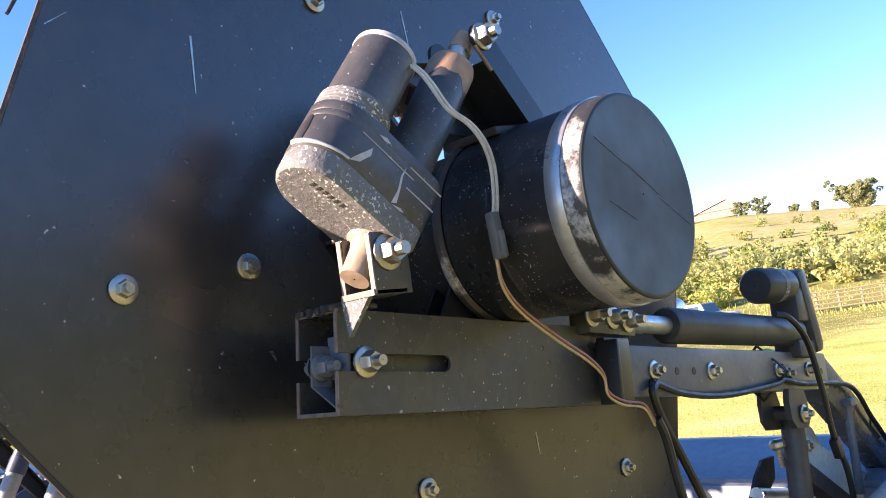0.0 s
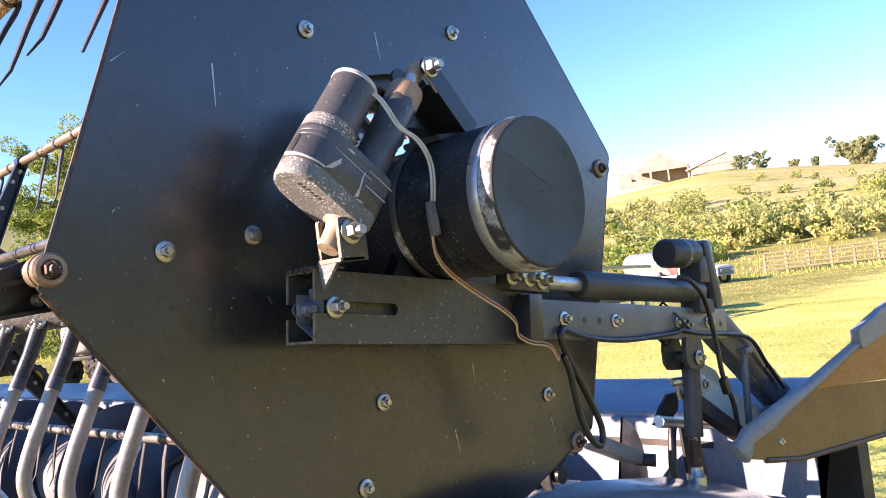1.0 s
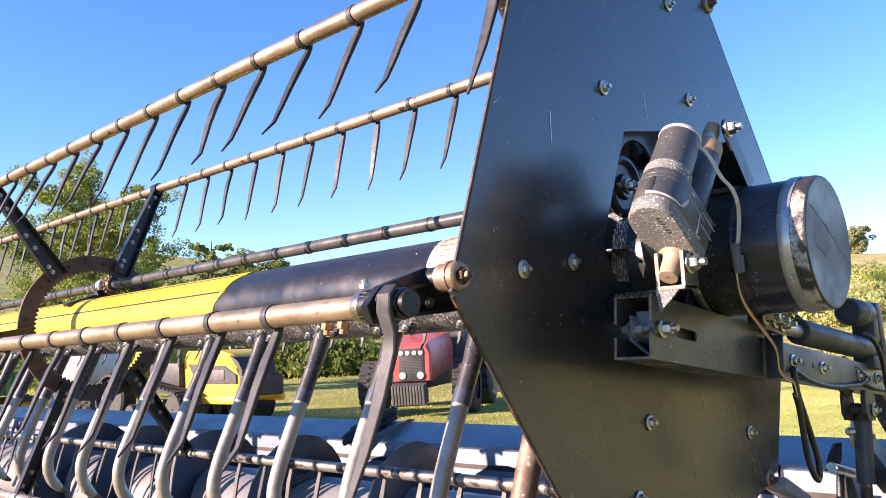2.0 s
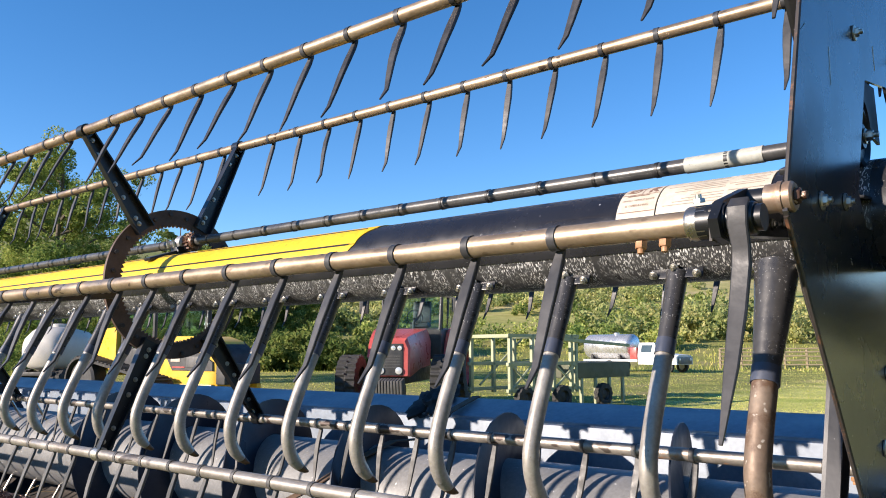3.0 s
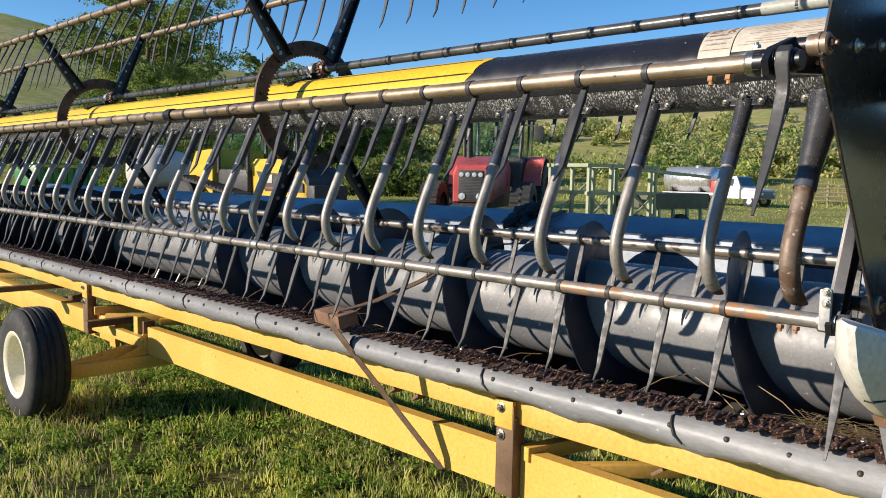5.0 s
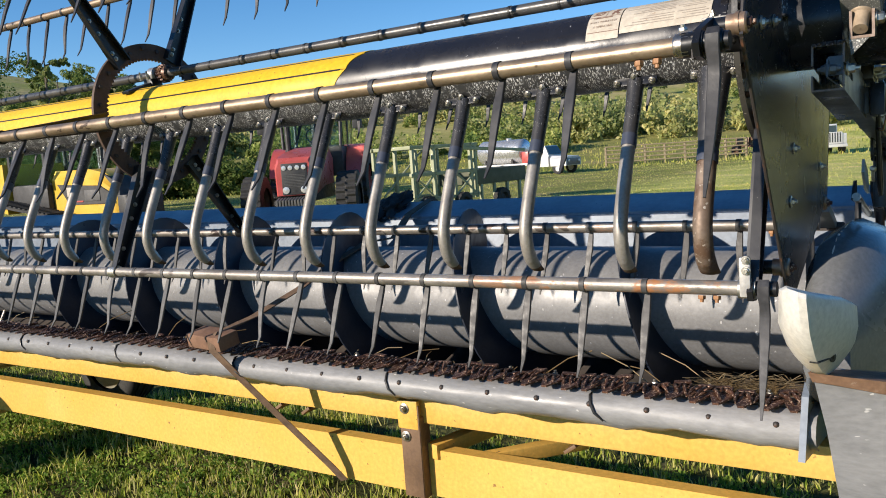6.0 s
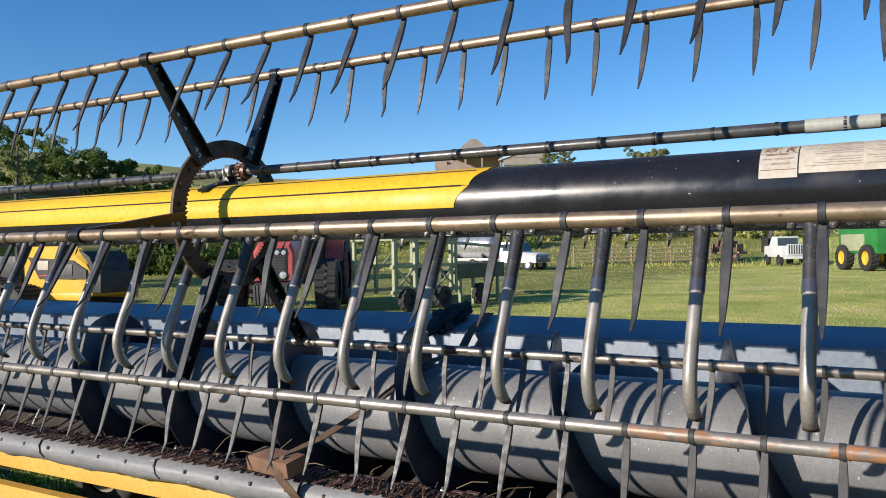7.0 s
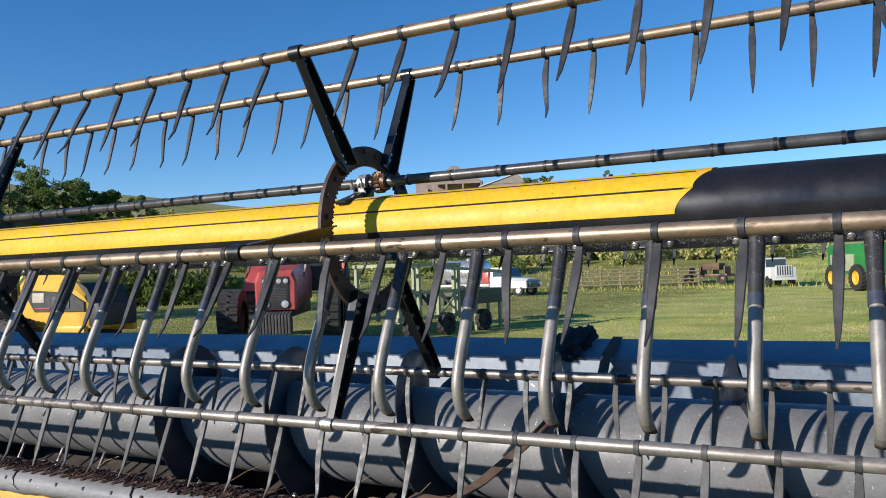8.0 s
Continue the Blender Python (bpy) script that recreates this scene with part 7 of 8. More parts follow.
def hedge():
    """A tall hedge out of view, added to darken what the end shield mirrors."""
    rng = random.Random(41)
    cs, rs = [], []
    for k in range(520):
        t = rng.random()
        cs.append((17 + 3 * t + rng.uniform(-1.2, 1.2), -10 + 46 * t, rng.uniform(0.3, 1.0) * (5.0 + 1.4 * noise.noise((t * 9, 0, 0)))))
        rs.append(rng.uniform(0.5, 1.1))
    me = leaf_mesh("hedge", [leaf_quads(cs, rs, 60, 0.2, 42)], LEAFDARK)
    tagged(new("hedge", me), "unseen tall dark green hedge added to darken the shield's reflection", "hedge", kind="stuff")


hedge()
shrubs("hillside_shrubs", 640, 4, 62, 80, 145, 1.6, 3.8, 21, LEAFDRY, "olive scrub covering the lower hillside", per=36, leaf=0.24)
shrubs("dark_shrubs", 70, 4, 66, 74, 135, 1.4, 3.0, 22, LEAFDARK, "dark green bushes along the foot of the hill", per=44, leaf=0.18)
shrubs("upper_scrub", 70, 4, 60, 130, 185, 1.0, 2.2, 25, LEAFDRY, "scattered scrub on the upper slope", per=30, leaf=0.2)
shrubs("green_shrubs", 130, 22, 80, 62, 100, 1.5, 3.2, 23, LEAF, "green bushes behind the parked machines", per=50, leaf=0.17)
shrubs("left_shrubs", 60, 56, 72, 60, 85, 2.4, 5.0, 24, LEAFDARK, "dark trees at the edge of the yard", per=150, leaf=0.10)
shrubs("shaded_thicket", 60, 46, 57, 56, 66, 1.6, 3.0, 26, LEAFSHADED, "dense thicket behind the parked machines, shade put into its leaf colour", per=64, leaf=0.16)


def far_grass():
    def sector(r0, r1):
        return lambda x, y, rng: (np.hypot(x, y) > r0) & (np.hypot(x, y) < r1) & (np.degrees(np.arctan2(-x, y)) < 84) & (np.degrees(np.arctan2(-x, y)) > -14)

    for nm, args, lab in (("field_grass", (150000, -26, 7, 2.2, 26, 0.010, 0.030, 0.008, 6, sector(4, 26)), "mown grass of the field behind the header"),
                          ("field_grass", (90000, -58, 16, 4, 58, 0.015, 0.045, 0.016, 7, sector(25, 58)), "grass of the middle field"),
                          ("field_grass", (40000, -76, 22, 4, 78, 0.1, 0.34, 0.03, 8, sector(54, 78)), "long grass along the far edge of the field")):
        me = blades(*args)
        me.materials.append(FIELDLEAF)
        tagged(new(nm, me), lab, "grass", kind="stuff")


far_grass()

# ---- far buildings, fence ----


def build_ruin():
    x, y = -138.0, 241.4
    z = 28.3
    b = thing("ruined_barn", (x, y, z), "roofless pink brick barn with a broken gable on the hill", "building")
    rz = 24
    m = Matrix.Translation((x, y, z)) @ Euler((0, 0, radians(rz))).to_matrix().to_4x4()

    def P(s):
        q = Shape()
        q.v = [tuple(m @ Vector(v)) for v in s.v]
        q.f = s.f
        return q

    s = Shape()
    for x0, x1 in ((-3.5, 0.5), (2.0, 4.0), (6.5, 7.2)):
        s.box(((x0 + x1) / 2, -4, 2.2), (x1 - x0, 0.4, 4.4))
    s.box((1.75, -4, 0.1), (10.5, 0.38, 2.2))
    s.box((1.75, -4, 4.0), (10.5, 0.38, 0.9))
    s.box((13, -4, 4.0), (12, 0.4, 0.8))
    s.box((18.8, -4, 2.0), (0.6, 0.4, 4.4))
    s.box((12.5, -4, 2.0), (0.5, 0.4, 4.0))
    s.box((7.75, 4, 2.2), (22.5, 0.4, 4.4))
    for xx in (-3.5, 19):
        s.box((xx, 0, 2.2), (0.4, 8, 4.4))
    part("wall", P(s), BRICK, b, "weathered pink wall with openings")
    s = Shape()
    s.prism([(1.5, 4.3), (19, 4.3), (17.5, 5.4), (13.5, 7.3), (10.8, 9.7), (8.6, 9.9), (5.0, 6.8)], -3.6, 4.2, axis=1)
    part("roof", P(s), ROOFGREY, b, "collapsed grey roof")
    x, y = -113.0, 250.0
    z = 29.6
    h = thing("white_shed", (x, y, z), "long shed with a white metal roof on the hill", "building")
    m = Matrix.Translation((x, y, z)) @ Euler((0, 0, radians(20))).to_matrix().to_4x4()
    part("wall", P(Shape().box((0.5, 0, 0.4), (13.5, 8, 2.6))), ROOFGREY, h)
    part("roof", P(Shape().prism([(-8.0, 0.9), (5.0, 5.0), (5.0, 4.7), (-8.0, 0.6)], -4.6, 4.6, axis=1)), TRUCKWHT, h, "long white metal roof slope")
    part("roof", P(Shape().prism([(5.0, 5.0), (8.2, 1.9), (8.0, 1.7), (5.0, 4.6)], -4.6, 4.6, axis=1)), TRUCKWHT, h, "short roof slope")
    part("gable", P(Shape().prism([(-5.5, 1.4), (5.0, 4.6), (7.6, 1.8), (7.0, 1.5)], -4.2, 4.2, axis=1)), ROOFGREY, h, "weathered gable end")


build_ruin()


def build_fence():
    f = thing("rail_fence", (-20, 60, land(-20, 60)), "weathered timber rail fence across the field", "fence")
    a, b = Vector((-22.6, 57.5, 0)), Vector((-13.0, 61.0, 0))
    n = 7
    pts = []
    for i in range(n + 1):
        p = a.lerp(b, i / n)
        p.z = land(p.x, p.y)
        pts.append(p)
    for p in pts:
        part("post", Shape().box((p.x, p.y, p.z + 0.7), (0.16, 0.16, 1.5), bevel=0.02), WOOD, f)
    for i in range(n):
        for hh in (0.3, 0.6, 0.9, 1.2, 1.45):
            s = Shape().tube([pts[i] + Vector((0, -0.1, hh)), pts[i + 1] + Vector((0, -0.1, hh + random.uniform(-0.05, 0.05)))], 0.055, 6)
            part("rail", s, WOOD, f)


build_fence()

# ---- parked machines ----


class Place:
    """Puts shapes of a machine into the world: x ahead, y to its left, z up."""

    def __init__(self, name, x, y, heading, label, category, size=1.0):
        z = land(x, y)
        self.ob = thing(name, (x, y, z), label, category)
        self.m = Matrix.Translation((x, y, z)) @ Euler((0, 0, radians(heading))).to_matrix().to_4x4() @ Matrix.Scale(size, 4)

    def part(self, name, s, material, parent=None, label="", angle=35):
        q = Shape()
        q.v = [tuple(self.m @ Vector(v)) for v in s.v]
        q.f = s.f
        ob = part(name, q, material, parent or self.ob, label, angle=angle)
        ob.visible_shadow = material is not GLASS
        return ob


def tyre_shape(c, r, w, lugs=22):
    """A tyre turned about y, with lugs standing out on either half of its tread."""
    s = Shape()
    n = lugs * 4 if lugs else 40
    low = 0.93 if lugs else 0.985
    prof = [(-0.5, 0.55, 0), (-0.5, 0.86, 0), (-0.46, low, -1), (-0.04, low, -1), (0.04, low, 1), (0.46, low, 1), (0.5, 0.86, 0), (0.5, 0.55, 0)]
    for i in range(n):
        a = 2 * math.pi * i / n
        for y, f, side in prof:
            lug = lugs and side and (i + (2 if side > 0 else 0)) % 4 < 2
            rr = r * (1.0 if lug else f)
            s.v.append((c[0] + math.cos(a) * rr, c[1] + y * w, c[2] + math.sin(a) * rr))
    k = len(prof)
    for i in range(n):
        for q in range(k - 1):
            a, b = i * k + q, ((i + 1) % n) * k + q
            s.f.append((a, a + 1, b + 1, b))
    return s


def wheel_on(pl, c, r, w, rim, lugs=22):
    wh = pl.part("wheel", Shape().lathe([(-w * 0.3, 0.02), (-w * 0.3, r * 0.2), (-w * 0.1, r * 0.45), (-w * 0.4, r * 0.56), (w * 0.4, r * 0.56), (w * 0.1, r * 0.45), (w * 0.3, r * 0.2), (w * 0.3, 0.02)], c, (0, 1, 0), 28), rim)
    pl.part("tyre", tyre_shape(c, r, w, lugs), RUBBER, wh)
    return wh


AMBER = mat("amber_lens", (0.75, 0.25, 0.03), (0.8, 0.3, 0.05), 0.3, scale=10)


WEIGHT = mat("weight_grey", (0.07, 0.07, 0.068), (0.13, 0.125, 0.12), 0.6, scale=6, bump=0.2)


def build_red_tractor():
    p = Place("red_tractor", -15.05, 15.5, -60, "red farm tractor with cab and front grille, parked", "tractor", 1.09)
    hood = loft([[(0.3, y, z) for y, z in ((-0.5, 1.0), (-0.52, 1.6), (-0.42, 1.92), (0.42, 1.92), (0.52, 1.6), (0.5, 1.0))],
                 [(1.5, y, z) for y, z in ((-0.5, 0.95), (-0.52, 1.5), (-0.42, 1.8), (0.42, 1.8), (0.52, 1.5), (0.5, 0.95))],
                 [(2.3, y, z) for y, z in ((-0.46, 0.80), (-0.47, 1.45), (-0.39, 1.70), (0.39, 1.70), (0.47, 1.45), (0.46, 0.80))],
                 [(2.46, y, z) for y, z in ((-0.45, 0.78), (-0.46, 1.44), (-0.38, 1.66), (0.38, 1.66), (0.46, 1.44), (0.45, 0.78))],
                 [(2.52, y, z) for y, z in ((-0.41, 0.80), (-0.42, 1.40), (-0.34, 1.58), (0.34, 1.58), (0.42, 1.40), (0.41, 0.80))]])
    hd = p.part("hood", hood, REDPAINT, None, "red sloping hood", angle=25)
    p.part("grille", Shape().box((2.515, 0, 1.17), (0.05, 0.60, 0.72), bevel=0.02), DARK, hd, "dark grille")
    for i in range(9):
        p.part("grille_slat", Shape().box((2.542, 0, 0.99 + 0.035 * i), (0.012, 0.5, 0.012)), WEIGHT, hd)
    for y in (-0.23, -0.08, 0.08, 0.23):
        p.part("headlight", Shape().lathe([(0, 0.058), (0.025, 0.054), (0.032, 0.001)], (2.53, y, 1.43), (1, 0, 0), 14), LAMPGLASS, hd)
    for y in (-0.21, 0.21):
        p.part("headlight", Shape().lathe([(0, 0.085), (0.03, 0.08), (0.04, 0.001)], (2.53, y, 0.92), (1, 0, 0), 16), LAMPGLASS, hd)
    for i in range(11):
        p.part("front_weight", Shape().box((2.78, -0.35 + 0.07 * i, 0.52), (0.34, 0.052, 0.44), ry=10, bevel=0.012), WEIGHT, None, "grey slab weight")
    p.part("weight_bracket", Shape().box((2.6, 0, 0.45), (0.4, 0.7, 0.3), bevel=0.02), DARK)
    p.part("chassis", Shape().box((0.6, 0, 0.85), (3.4, 0.55, 0.5), bevel=0.05), DARK)
    cab = p.part("cab", Shape().box((-0.65, 0, 1.55), (1.5, 1.5, 0.8), bevel=0.08), DARK)
    p.part("roof", Shape().box((-0.65, 0, 3.02), (1.85, 1.75, 0.2), bevel=0.08), DARK, cab, "dark cab roof")
    for y in (-0.62, 0.62):
        p.part("work_lamp", Shape().box((0.3, y, 2.98), (0.08, 0.3, 0.12), bevel=0.03), AMBER, cab, "amber lamp")
    for x, y in ((0.12, -0.78), (0.12, 0.78), (-1.42, -0.78), (-1.42, 0.78), (-0.7, -0.8), (-0.7, 0.8)):
        p.part("pillar", Shape().tube([(x + 0.1, y * 0.95, 1.9), (x, y, 2.95)], 0.045, 8), DARK, cab)
    p.part("windscreen", Shape().box((0.14, 0, 2.42), (0.02, 1.46, 1.05), ry=-6), GLASS, cab, "tinted windscreen")
    for y in (-0.79, 0.79):
        p.part("side_window", Shape().box((-0.65, y, 2.42), (1.5, 0.02, 1.05)), GLASS, cab, "tinted side window")
        p.part("mirror", Shape().box((0.35, y * 1.55, 2.5), (0.08, 0.25, 0.38), bevel=0.03), DARK, cab)
        p.part("mirror_arm", Shape().tube([(0.1, y, 2.75), (0.33, y * 1.5, 2.68)], 0.02, 6), DARK, cab)
        bow = arc(1.04, (-1.05, 0.92), 15, 150, 14)
        rim = bow + [(-1.05 + (a + 1.05) * 0.95, 0.92 + (b - 0.92) * 0.95) for a, b in reversed(bow)]
        s = Shape()
        for yy in (y * 0.98, y * 1.58):
            s.v += [(a, yy, b) for a, b in rim]
        k = len(rim)
        s.f = [(i, (i + 1) % k, k + (i + 1) % k, k + i) for i in range(k)]
        h = len(bow)
        s.f += [(o + i, o + i + 1, o + k - 2 - i, o + k - 1 - i) for o in (0, k) for i in range(h - 1)]
        p.part("fender", s, REDPAINT, None, "red curved rear fender")
        wheel_on(p, (-1.05, y * 1.28, 0.92), 0.92, 0.55, REDPAINT)
        wheel_on(p, (1.75, y * 1.42, 0.64), 0.64, 0.50, DARK)
    p.part("exhaust", Shape().tube([(0.2, -0.62, 1.8), (0.2, -0.62, 3.1)], 0.07, 10), DARK)
    p.part("seat", Shape().box((-0.9, 0, 2.05), (0.5, 0.5, 0.14), bevel=0.05).box((-1.15, 0, 2.4), (0.14, 0.5, 0.6), ry=-8, bevel=0.05), DARK, cab, "black driver's seat")
    p.part("steering_wheel", Shape().tube([(-0.15 + 0.05 * math.sin(q), 0.2 * math.cos(q), 2.22 + 0.19 * math.sin(q)) for q in (2 * math.pi * i / 20 for i in range(21))], 0.018, 6), DARK, cab)
    p.part("steering_column", Shape().tube([(0.05, 0, 1.9), (-0.14, 0, 2.2)], 0.04, 8), DARK, cab)


def build_yellow_tractor():
    p = Place("crawler_tractor", -18.45, 9.97, 3.5, "yellow crawler farm tractor with black side panels and rubber tracks", "tractor", 1.06)
    def sec(x, w, lo, hi, top):
        return [(x, y, z) for y, z in ((-w, lo), (-w - 0.02, hi), (-w + 0.10, top), (w - 0.10, top), (w + 0.02, hi), (w, lo))]

    hd = p.part("hood", loft([sec(0.45, 0.60, 0.6, 1.56, 1.76), sec(1.6, 0.60, 0.6, 1.56, 1.75), sec(2.1, 0.58, 0.6, 1.46, 1.64), sec(2.34, 0.52, 0.62, 1.28, 1.44), sec(2.42, 0.46, 0.64, 1.12, 1.24)]), CATYEL, None, "yellow hood", angle=30)
    for y in (-1, 1):
        p.part("side_panel", loft([[(a, y * b, z) for a, b, z in ((0.62, 0.615, 1.46), (0.98, 0.61, 0.98), (2.05, 0.61, 0.98), (2.36, 0.53, 0.98), (2.36, 0.53, 1.18), (2.05, 0.605, 1.38))], [(a, y * b, z) for a, b, z in ((0.64, 0.635, 1.45), (0.99, 0.63, 0.99), (2.04, 0.63, 0.99), (2.34, 0.555, 0.99), (2.34, 0.555, 1.17), (2.04, 0.63, 1.37))]]), DARK, hd, "black side panel with a slanted edge")
        p.part("vent_panel", Shape().box((1.78, y * 0.636, 1.18), (0.50, 0.02, 0.24), bevel=0.008), WEIGHT, hd)
        p.part("decal_mark", Shape().box((1.12, y * 0.637, 1.28), (0.34, 0.014, 0.20), bevel=0.004), CREAM, hd, "pale maker's mark")
        p.part("decal_stripe", Shape().box((1.24, y * 0.637, 1.06), (0.46, 0.014, 0.03)), REDPAINT, hd, "red stripe")
        p.part("frame_rail", Shape().box((1.55, y * 0.64, 0.62), (1.9, 0.12, 0.16), bevel=0.03), CATYEL)
    p.part("front_grille", loft([[(2.10, y, z) for y, z in ((-0.52, 0.92), (-0.52, 1.62), (0.52, 1.62), (0.52, 0.92))], [(2.37, y, z) for y, z in ((-0.50, 0.92), (-0.50, 1.46), (0.50, 1.46), (0.50, 0.92))], [(2.46, y, z) for y, z in ((-0.47, 0.92), (-0.47, 1.27), (0.47, 1.27), (0.47, 0.92))]]), DARK, hd, "black front grille")
    p.part("nose_weight", Shape().box((2.55, 0, 0.92), (0.30, 1.0, 0.46), bevel=0.03), DARK, None, "black front ballast block")
    p.part("exhaust", Shape().tube([(1.0, 0.35, 1.5), (1.0, 0.35, 2.5)], 0.06, 10), DARK)
    p.part("fender", loft([[(-2.2, y, z) for y, z in ((-0.75, 1.1), (-0.75, 1.45), (0.75, 1.45), (0.75, 1.1))], [(-1.7, y, z) for y, z in ((-0.85, 1.05), (-0.85, 1.95), (0.85, 1.95), (0.85, 1.05))], [(-0.95, y, z) for y, z in ((-0.85, 0.85), (-0.85, 2.0), (0.85, 2.0), (0.85, 0.85))]]), CATYEL, None, "yellow rear body", angle=25)
    cab = p.part("cab", Shape().box((-0.22, 0, 1.2), (1.3, 1.5, 0.6), bevel=0.08), DARK)
    p.part("roof", Shape().box((-0.22, 0, 2.95), (1.55, 1.7, 0.18), bevel=0.08), DARK, cab)
    for x in (-0.85, 0.42):
        for y in (-0.72, 0.72):
            p.part("pillar", Shape().tube([(x, y, 1.4), (x, y, 2.9)], 0.055, 8), DARK, cab)
    for x in (-0.86, 0.43):
        p.part("window", Shape().box((x, 0, 2.2), (0.03, 1.4, 1.4)), GLASS, cab)
    for y in (-0.74, 0.74):
        p.part("window", Shape().box((-0.22, y, 2.2), (1.2, 0.03, 1.4)), GLASS, cab)
    p.part("step", Shape().box((0.1, -0.95, 0.62), (0.5, 0.35, 0.10), bevel=0.02), DARK)
    for y in (-1.05, 1.05):
        out = arc(0.62, (-1.75, 0.68), 90, 270, 12) + arc(0.42, (0.95, 0.44), -90, 90, 10)
        inn = arc(0.56, (-1.75, 0.68), 90, 270, 12) + arc(0.36, (0.95, 0.44), -90, 90, 10)
        k = len(out)
        s = Shape()
        for yy in (y - 0.28, y + 0.28):
            s.v += [(a, yy, b) for a, b in out] + [(a, yy, b) for a, b in inn]
        for j in range(k):
            q = (j + 1) % k
            s.f += [(j, q, 2 * k + q, 2 * k + j), (k + q, k + j, 3 * k + j, 3 * k + q), (j, k + j, k + q, q), (2 * k + j, 2 * k + q, 3 * k + q, 3 * k + j)]
        tr = p.part("track", s, RUBBER, None, "black rubber track", angle=40)
        g = Shape()
        for j in range(k):
            a, b = Vector((out[j][0], y, out[j][1])), Vector((out[(j + 1) % k][0], y, out[(j + 1) % k][1]))
            steps = max(1, int((b - a).length / 0.16))
            for i in range(steps):
                c = a.lerp(b, i / steps)
                g.box(c, (0.07, 0.5, 0.05), ry=-math.degrees(math.atan2(b.z - a.z, b.x - a.x)))
        p.part("tread", g, RUBBER, tr)
        for x, r in ((-1.75, 0.54), (0.95, 0.34), (-0.9, 0.22), (-0.35, 0.22), (0.25, 0.22)):
            p.part("roller", Shape().lathe([(-0.2, 0.02), (-0.2, r * 0.9), (-0.15, r), (0.15, r), (0.2, r * 0.9), (0.2, 0.02)], (x, y, 0.68 if r > 0.5 else 0.12 + r), (0, 1, 0), 24), DARK, tr)


def build_rack():
    p = Place("bale_rack", -11.65, 17.3, 81, "pale green steel frame implement standing on the grass", "implement")
    for x in (-2.3, -1.5, -0.7, 0.0, 0.2):
        for y in (-0.7, 0.7):
            p.part("post", Shape().box((x, y, 1.15), (0.09, 0.09, 1.5), bevel=0.01), SAGE)
    for z in (0.5, 1.15, 1.85):
        for y in (-0.7, 0.7):
            p.part("rail", Shape().box((-1.05, y, z), (2.7, 0.09, 0.09), bevel=0.01), SAGE)
    for x in (-2.3, -1.0, 0.2):
        p.part("cross_bar", Shape().box((x, 0, 1.85), (0.09, 1.5, 0.09), bevel=0.01), SAGE)
    for a, b in (((-2.3, -0.72, 0.5), (-1.5, -0.72, 1.15)), ((-1.5, -0.72, 0.5), (-2.3, -0.72, 1.15)), ((-0.7, -0.72, 0.5), (0.2, -0.72, 1.15)), ((0.2, -0.72, 0.5), (-0.7, -0.72, 1.15)), ((-2.0, 0.7, 0.6), (-0.4, 0.7, 1.8))):
        p.part("brace", Shape().tube([a, b], 0.03, 6), SAGE)
    p.part("deck", Shape().box((1.35, 0, 0.95), (2.3, 1.5, 0.42), bevel=0.03), DARKOLIVE, None, "dark box deck")
    p.part("deck_rail", Shape().box((0.9, -0.74, 1.7), (3.2, 0.07, 0.09), ry=3, bevel=0.01), SAGE)
    for x in (0.4, 1.0, 1.6, 2.2):
        p.part("leg", Shape().box((x, -0.7, 0.4), (0.08, 0.08, 0.8), bevel=0.01), SAGE)
    for x in (-1.9, -0.5, 1.2):
        wheel_on(p, (x, -0.8, 0.3), 0.3, 0.2, DARK, 12)



DARKOLIVE = mat("dark_olive", (0.09, 0.10, 0.06), (0.15, 0.15, 0.10), 0.8, scale=3, bump=0.2)


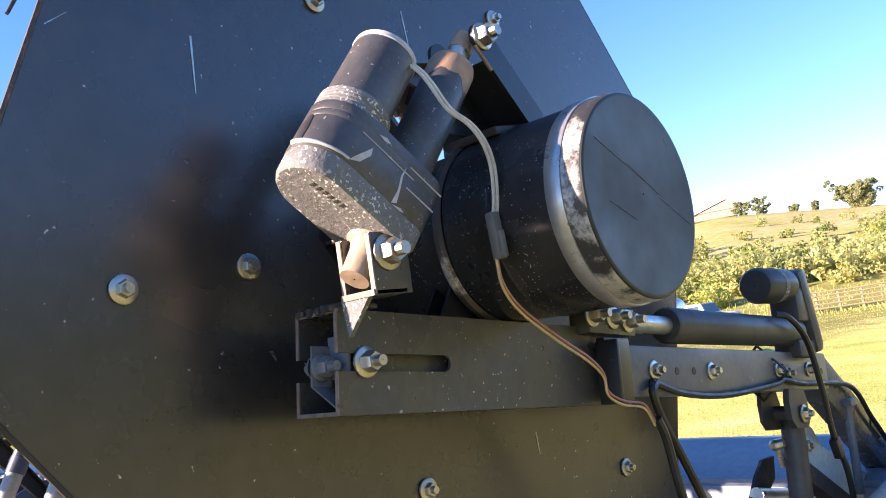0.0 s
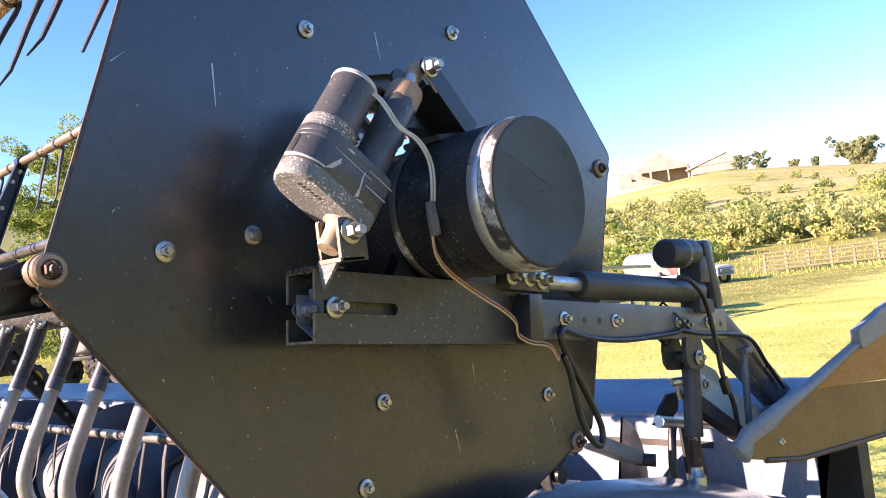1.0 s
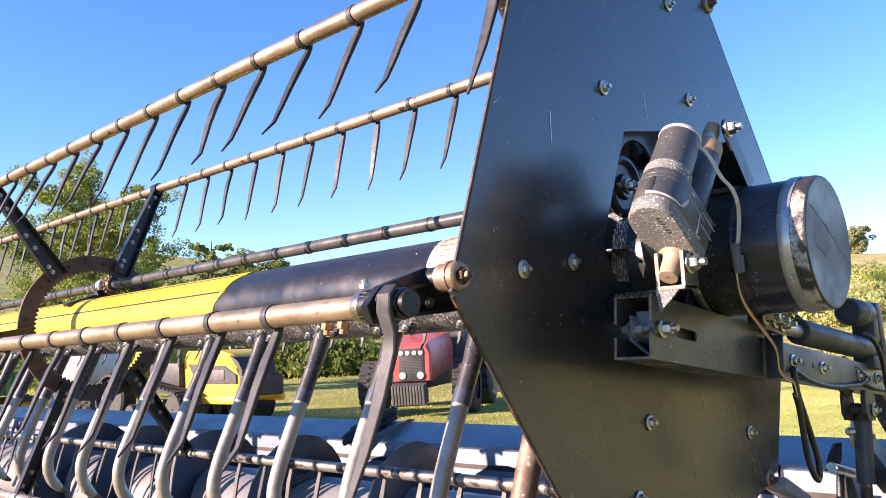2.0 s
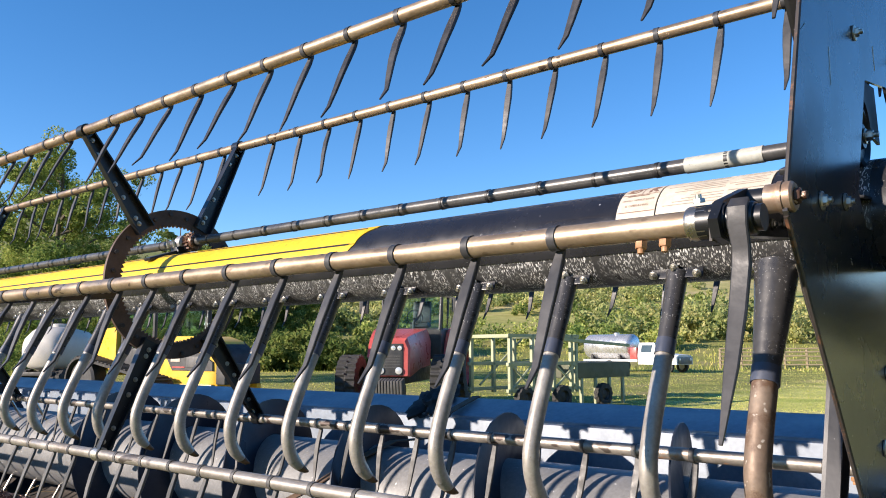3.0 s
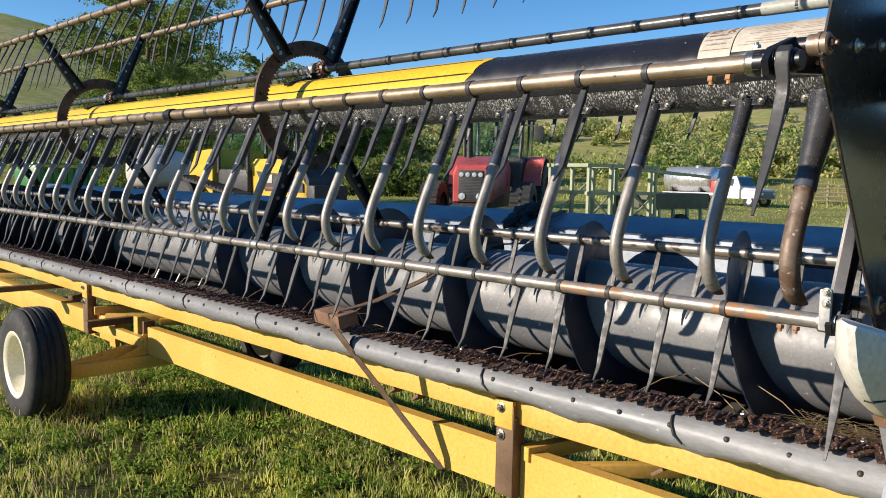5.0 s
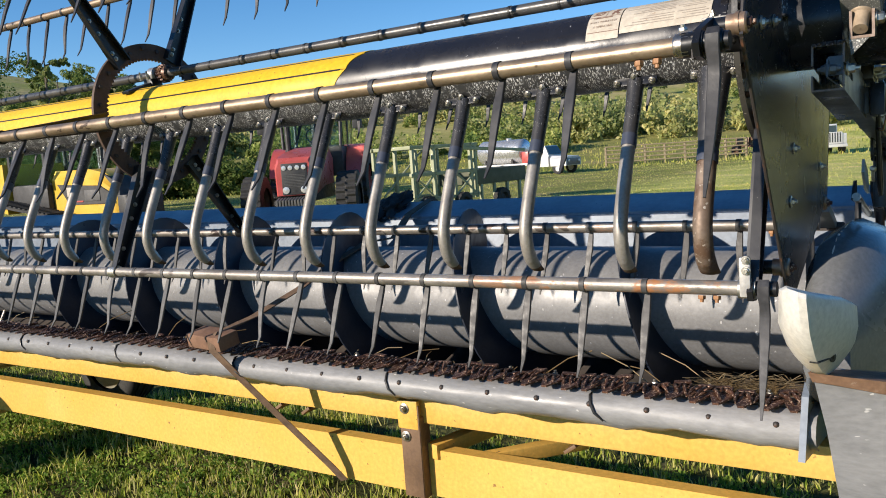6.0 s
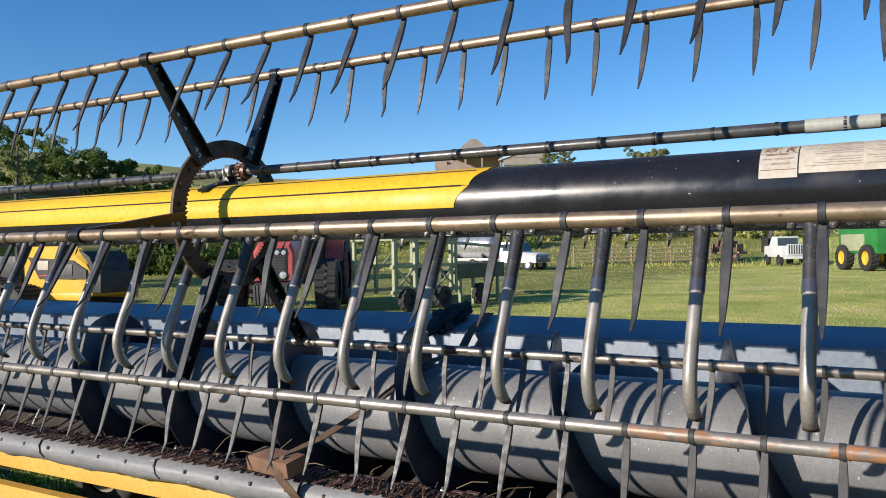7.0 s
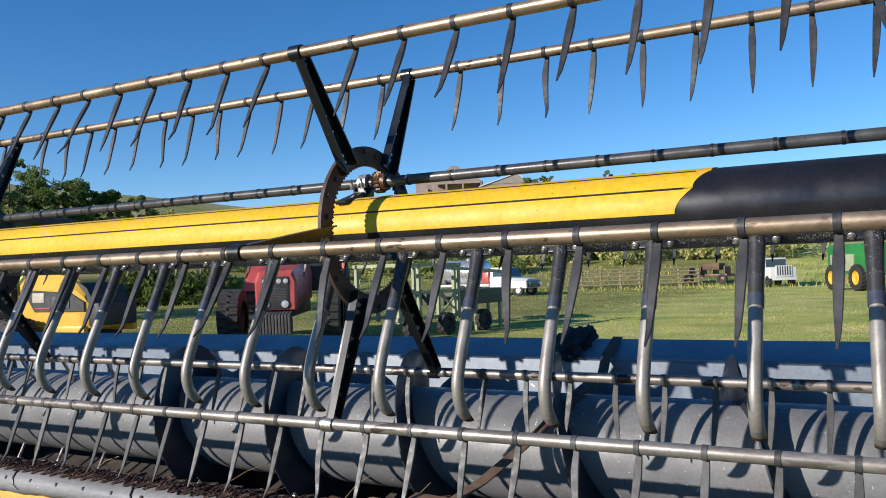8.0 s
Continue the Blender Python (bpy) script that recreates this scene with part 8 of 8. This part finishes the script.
def build_tank_truck():
    p = Place("tank_truck", -24.1, 46.6, -8, "old white pickup truck hauling a silver tank", "truck")
    cab = p.part("cab", loft([[(1.0, y, z) for y, z in ((-0.9, 0.5), (-0.92, 1.1), (-0.72, 1.85), (0.72, 1.85), (0.92, 1.1), (0.9, 0.5))], [(2.1, y, z) for y, z in ((-0.9, 0.5), (-0.92, 1.1), (-0.72, 1.85), (0.72, 1.85), (0.92, 1.1), (0.9, 0.5))], [(2.45, y, z) for y, z in ((-0.9, 0.5), (-0.92, 1.1), (-0.84, 1.2), (0.84, 1.2), (0.92, 1.1), (0.9, 0.5))]]), TRUCKWHT, None, "white cab", angle=20)
    p.part("hood", loft([[(2.6, y, z) for y, z in ((-0.92, 0.5), (-0.94, 1.0), (-0.7, 1.18), (0.7, 1.18), (0.94, 1.0), (0.92, 0.5))], [(3.75, y, z) for y, z in ((-0.9, 0.5), (-0.92, 0.95), (-0.65, 1.08), (0.65, 1.08), (0.92, 0.95), (0.9, 0.5))]]), TRUCKWHT, cab, "white hood", angle=20)
    p.part("grille", Shape().box((3.77, 0, 0.75), (0.05, 1.5, 0.42), bevel=0.02), ARMGREY, cab)
    for y in (-0.6, 0.6):
        p.part("headlight", Shape().lathe([(0, 0.1), (0.03, 0.09), (0.04, 0.001)], (3.79, y, 0.8), (1, 0, 0), 14), LAMPGLASS, cab)
    p.part("windscreen", Shape().box((2.305, 0, 1.53), (0.03, 1.42, 0.58), ry=-28), DARKGLASS, cab)
    for y in (-0.83, 0.83):
        p.part("side_window", Shape().box((1.6, y, 1.48), (0.75, 0.03, 0.45), rx=(-1 if y > 0 else 1) * -15), DARKGLASS, cab)
    for x in (3.1, -1.2):
        for y in (-0.8, 0.8):
            wheel_on(p, (x, y, 0.38), 0.38, 0.22, TRUCKWHT, 0)
    p.part("bed", Shape().box((-1.2, 0, 0.72), (4.2, 1.8, 0.16), bevel=0.02), TRUCKWHT)
    p.part("red_rack", Shape().box((0.62, 0, 1.15), (0.5, 1.7, 0.8), bevel=0.03), REDPAINT, None, "faded red headboard")
    tk = p.part("tank", Shape().lathe([(0, 0.02), (0.0, 0.5), (0.12, 0.74), (0.22, 0.8), (3.5, 0.8), (3.6, 0.74), (3.72, 0.5), (3.72, 0.02)], (-3.5, 0, 1.62), (1, 0, 0), 40), SILVER, None, "silver cylindrical tank")
    p.part("hatch", Shape().lathe([(0, 0.2), (0.12, 0.2), (0.14, 0.001)], (-1.2, 0, 2.4), (0, 0, 1), 18), SILVER, tk)
    for x in (-2.8, -0.6):
        p.part("cradle", Shape().box((x, 0, 0.95), (0.15, 1.3, 0.4), bevel=0.02), DARK)


def build_jeep():
    p = Place("white_jeep", -7.2, 56.5, -62, "small white truck with a tall slatted grille", "truck")
    b = p.part("body", Shape().box((0, 0, 0.95), (3.2, 1.7, 0.75), bevel=0.06), TRUCKWHT)
    gr = p.part("grille", Shape().box((1.63, 0, 1.05), (0.05, 1.1, 0.75), bevel=0.02), TRUCKWHT, b)
    for i in range(6):
        p.part("slat", Shape().box((1.66, -0.4 + 0.16 * i, 1.08), (0.03, 0.06, 0.6)), DARK, gr)
    p.part("cab", Shape().box((-0.4, 0, 1.6), (1.5, 1.5, 0.7), bevel=0.06), TRUCKWHT)
    p.part("windscreen", Shape().box((0.37, 0, 1.6), (0.03, 1.3, 0.5)), DARKGLASS)
    p.part("rear_body", Shape().box((-1.6, 0, 1.4), (1.4, 1.6, 1.0), bevel=0.04), DARK)
    p.part("bumper", Shape().box((1.75, 0, 0.55), (0.12, 1.6, 0.18), bevel=0.03), TRUCKWHT)
    for x in (1.0, -1.2):
        for y in (-0.75, 0.75):
            wheel_on(p, (x, y, 0.38), 0.38, 0.24, DARK, 0)
    g = Place("green_harvester", -1.5, 47.0, -60, "green farm machine parked on the grass", "harvester")
    g.part("body", Shape().box((0, 0, 1.7), (4.0, 2.2, 1.6), bevel=0.1), GREENPAINT)
    g.part("chute", Shape().box((1.6, 0.4, 1.5), (0.9, 0.9, 1.4), bevel=0.06), DARK)
    g.part("side_cover", Shape().box((-0.4, -1.12, 1.5), (2.4, 0.08, 0.9), bevel=0.03), SAGE)
    for x in (1.2, -1.3):
        for y in (-1.1, 1.1):
            wheel_on(g, (x, y, 0.7), 0.7, 0.45, CATYEL, 18)
    r = Place("rusty_implement", -12.4, 62.0, -20, "low rusty red implement in long grass", "implement")
    r.part("frame", Shape().box((0, 0, 0.7), (3.6, 1.2, 0.18), bevel=0.03), RUST)
    for x in (-1.5, -0.5, 0.5, 1.5):
        r.part("upright", Shape().box((x, 0, 1.0), (0.12, 0.9, 0.7), bevel=0.02), RUST)
    r.part("hopper", Shape().box((0.4, 0, 1.35), (1.4, 0.9, 0.5), bevel=0.05), NOZRUST)
    for x in (-1.4, 1.4):
        wheel_on(r, (x, -0.6, 0.4), 0.4, 0.2, RUST, 0)


def build_left_machines():
    p = Place("green_planter", -24.0, 6.6, -75, "green and yellow farm implement half hidden by the header", "implement")
    p.part("hopper", Shape().box((0, 0, 1.25), (2.0, 1.0, 0.7), bevel=0.06), GREENPAINT)
    p.part("lid", Shape().box((0, 0, 1.63), (2.05, 1.05, 0.08), bevel=0.03), GREENPAINT)
    for i in range(9):
        p.part("rib", Shape().box((-0.9 + 0.225 * i, 0.52, 1.2), (0.06, 0.05, 0.6)), GREENPAINT)
    p.part("frame", Shape().box((0, 0, 0.75), (2.6, 0.3, 0.2), bevel=0.02), DARK)
    p.part("yellow_trim", Shape().box((0, 0.54, 1.58), (2.0, 0.04, 0.08)), CATYEL)
    for x in (-1.0, 1.0):
        wheel_on(p, (x, 0.5, 0.45), 0.45, 0.25, CATYEL, 14)
    t = Place("grey_tank", -25.2, 10.3, -60, "cream-grey plastic tank on a cart", "tank", 1.22)
    rows = []
    for x, w, zc, hh in ((-0.86, 0.30, 1.22, 0.25), (-0.82, 0.46, 1.25, 0.40), (-0.6, 0.58, 1.27, 0.50), (0.0, 0.64, 1.30, 0.55), (0.5, 0.62, 1.30, 0.55), (0.8, 0.52, 1.24, 0.45), (0.92, 0.36, 1.18, 0.30)):
        rows.append([(x, w * math.copysign(abs(math.cos(q)) ** 0.7, math.cos(q)), zc + hh * math.copysign(abs(math.sin(q)) ** 0.7, math.sin(q))) for q in (2 * math.pi * i / 24 for i in range(24))])
    t.part("tank", loft(rows), TANKPL, None, "cream-grey rounded tank", angle=60)
    t.part("lid", Shape().lathe([(0, 0.2), (0.08, 0.2), (0.1, 0.16), (0.1, 0.001)], (0.1, 0, 1.83), (0, 0, 1), 20), TANKPL)
    for x in (-0.5, 0.6):
        for y in (-0.5, 0.5):
            wheel_on(t, (x, y, 0.4), 0.4, 0.25, DARK, 14)
    t.part("cart", Shape().box((0, 0, 0.68), (1.9, 0.9, 0.1), bevel=0.02), DARK)


build_red_tractor()
build_yellow_tractor()
build_rack()
build_tank_truck()
build_jeep()
build_left_machines()
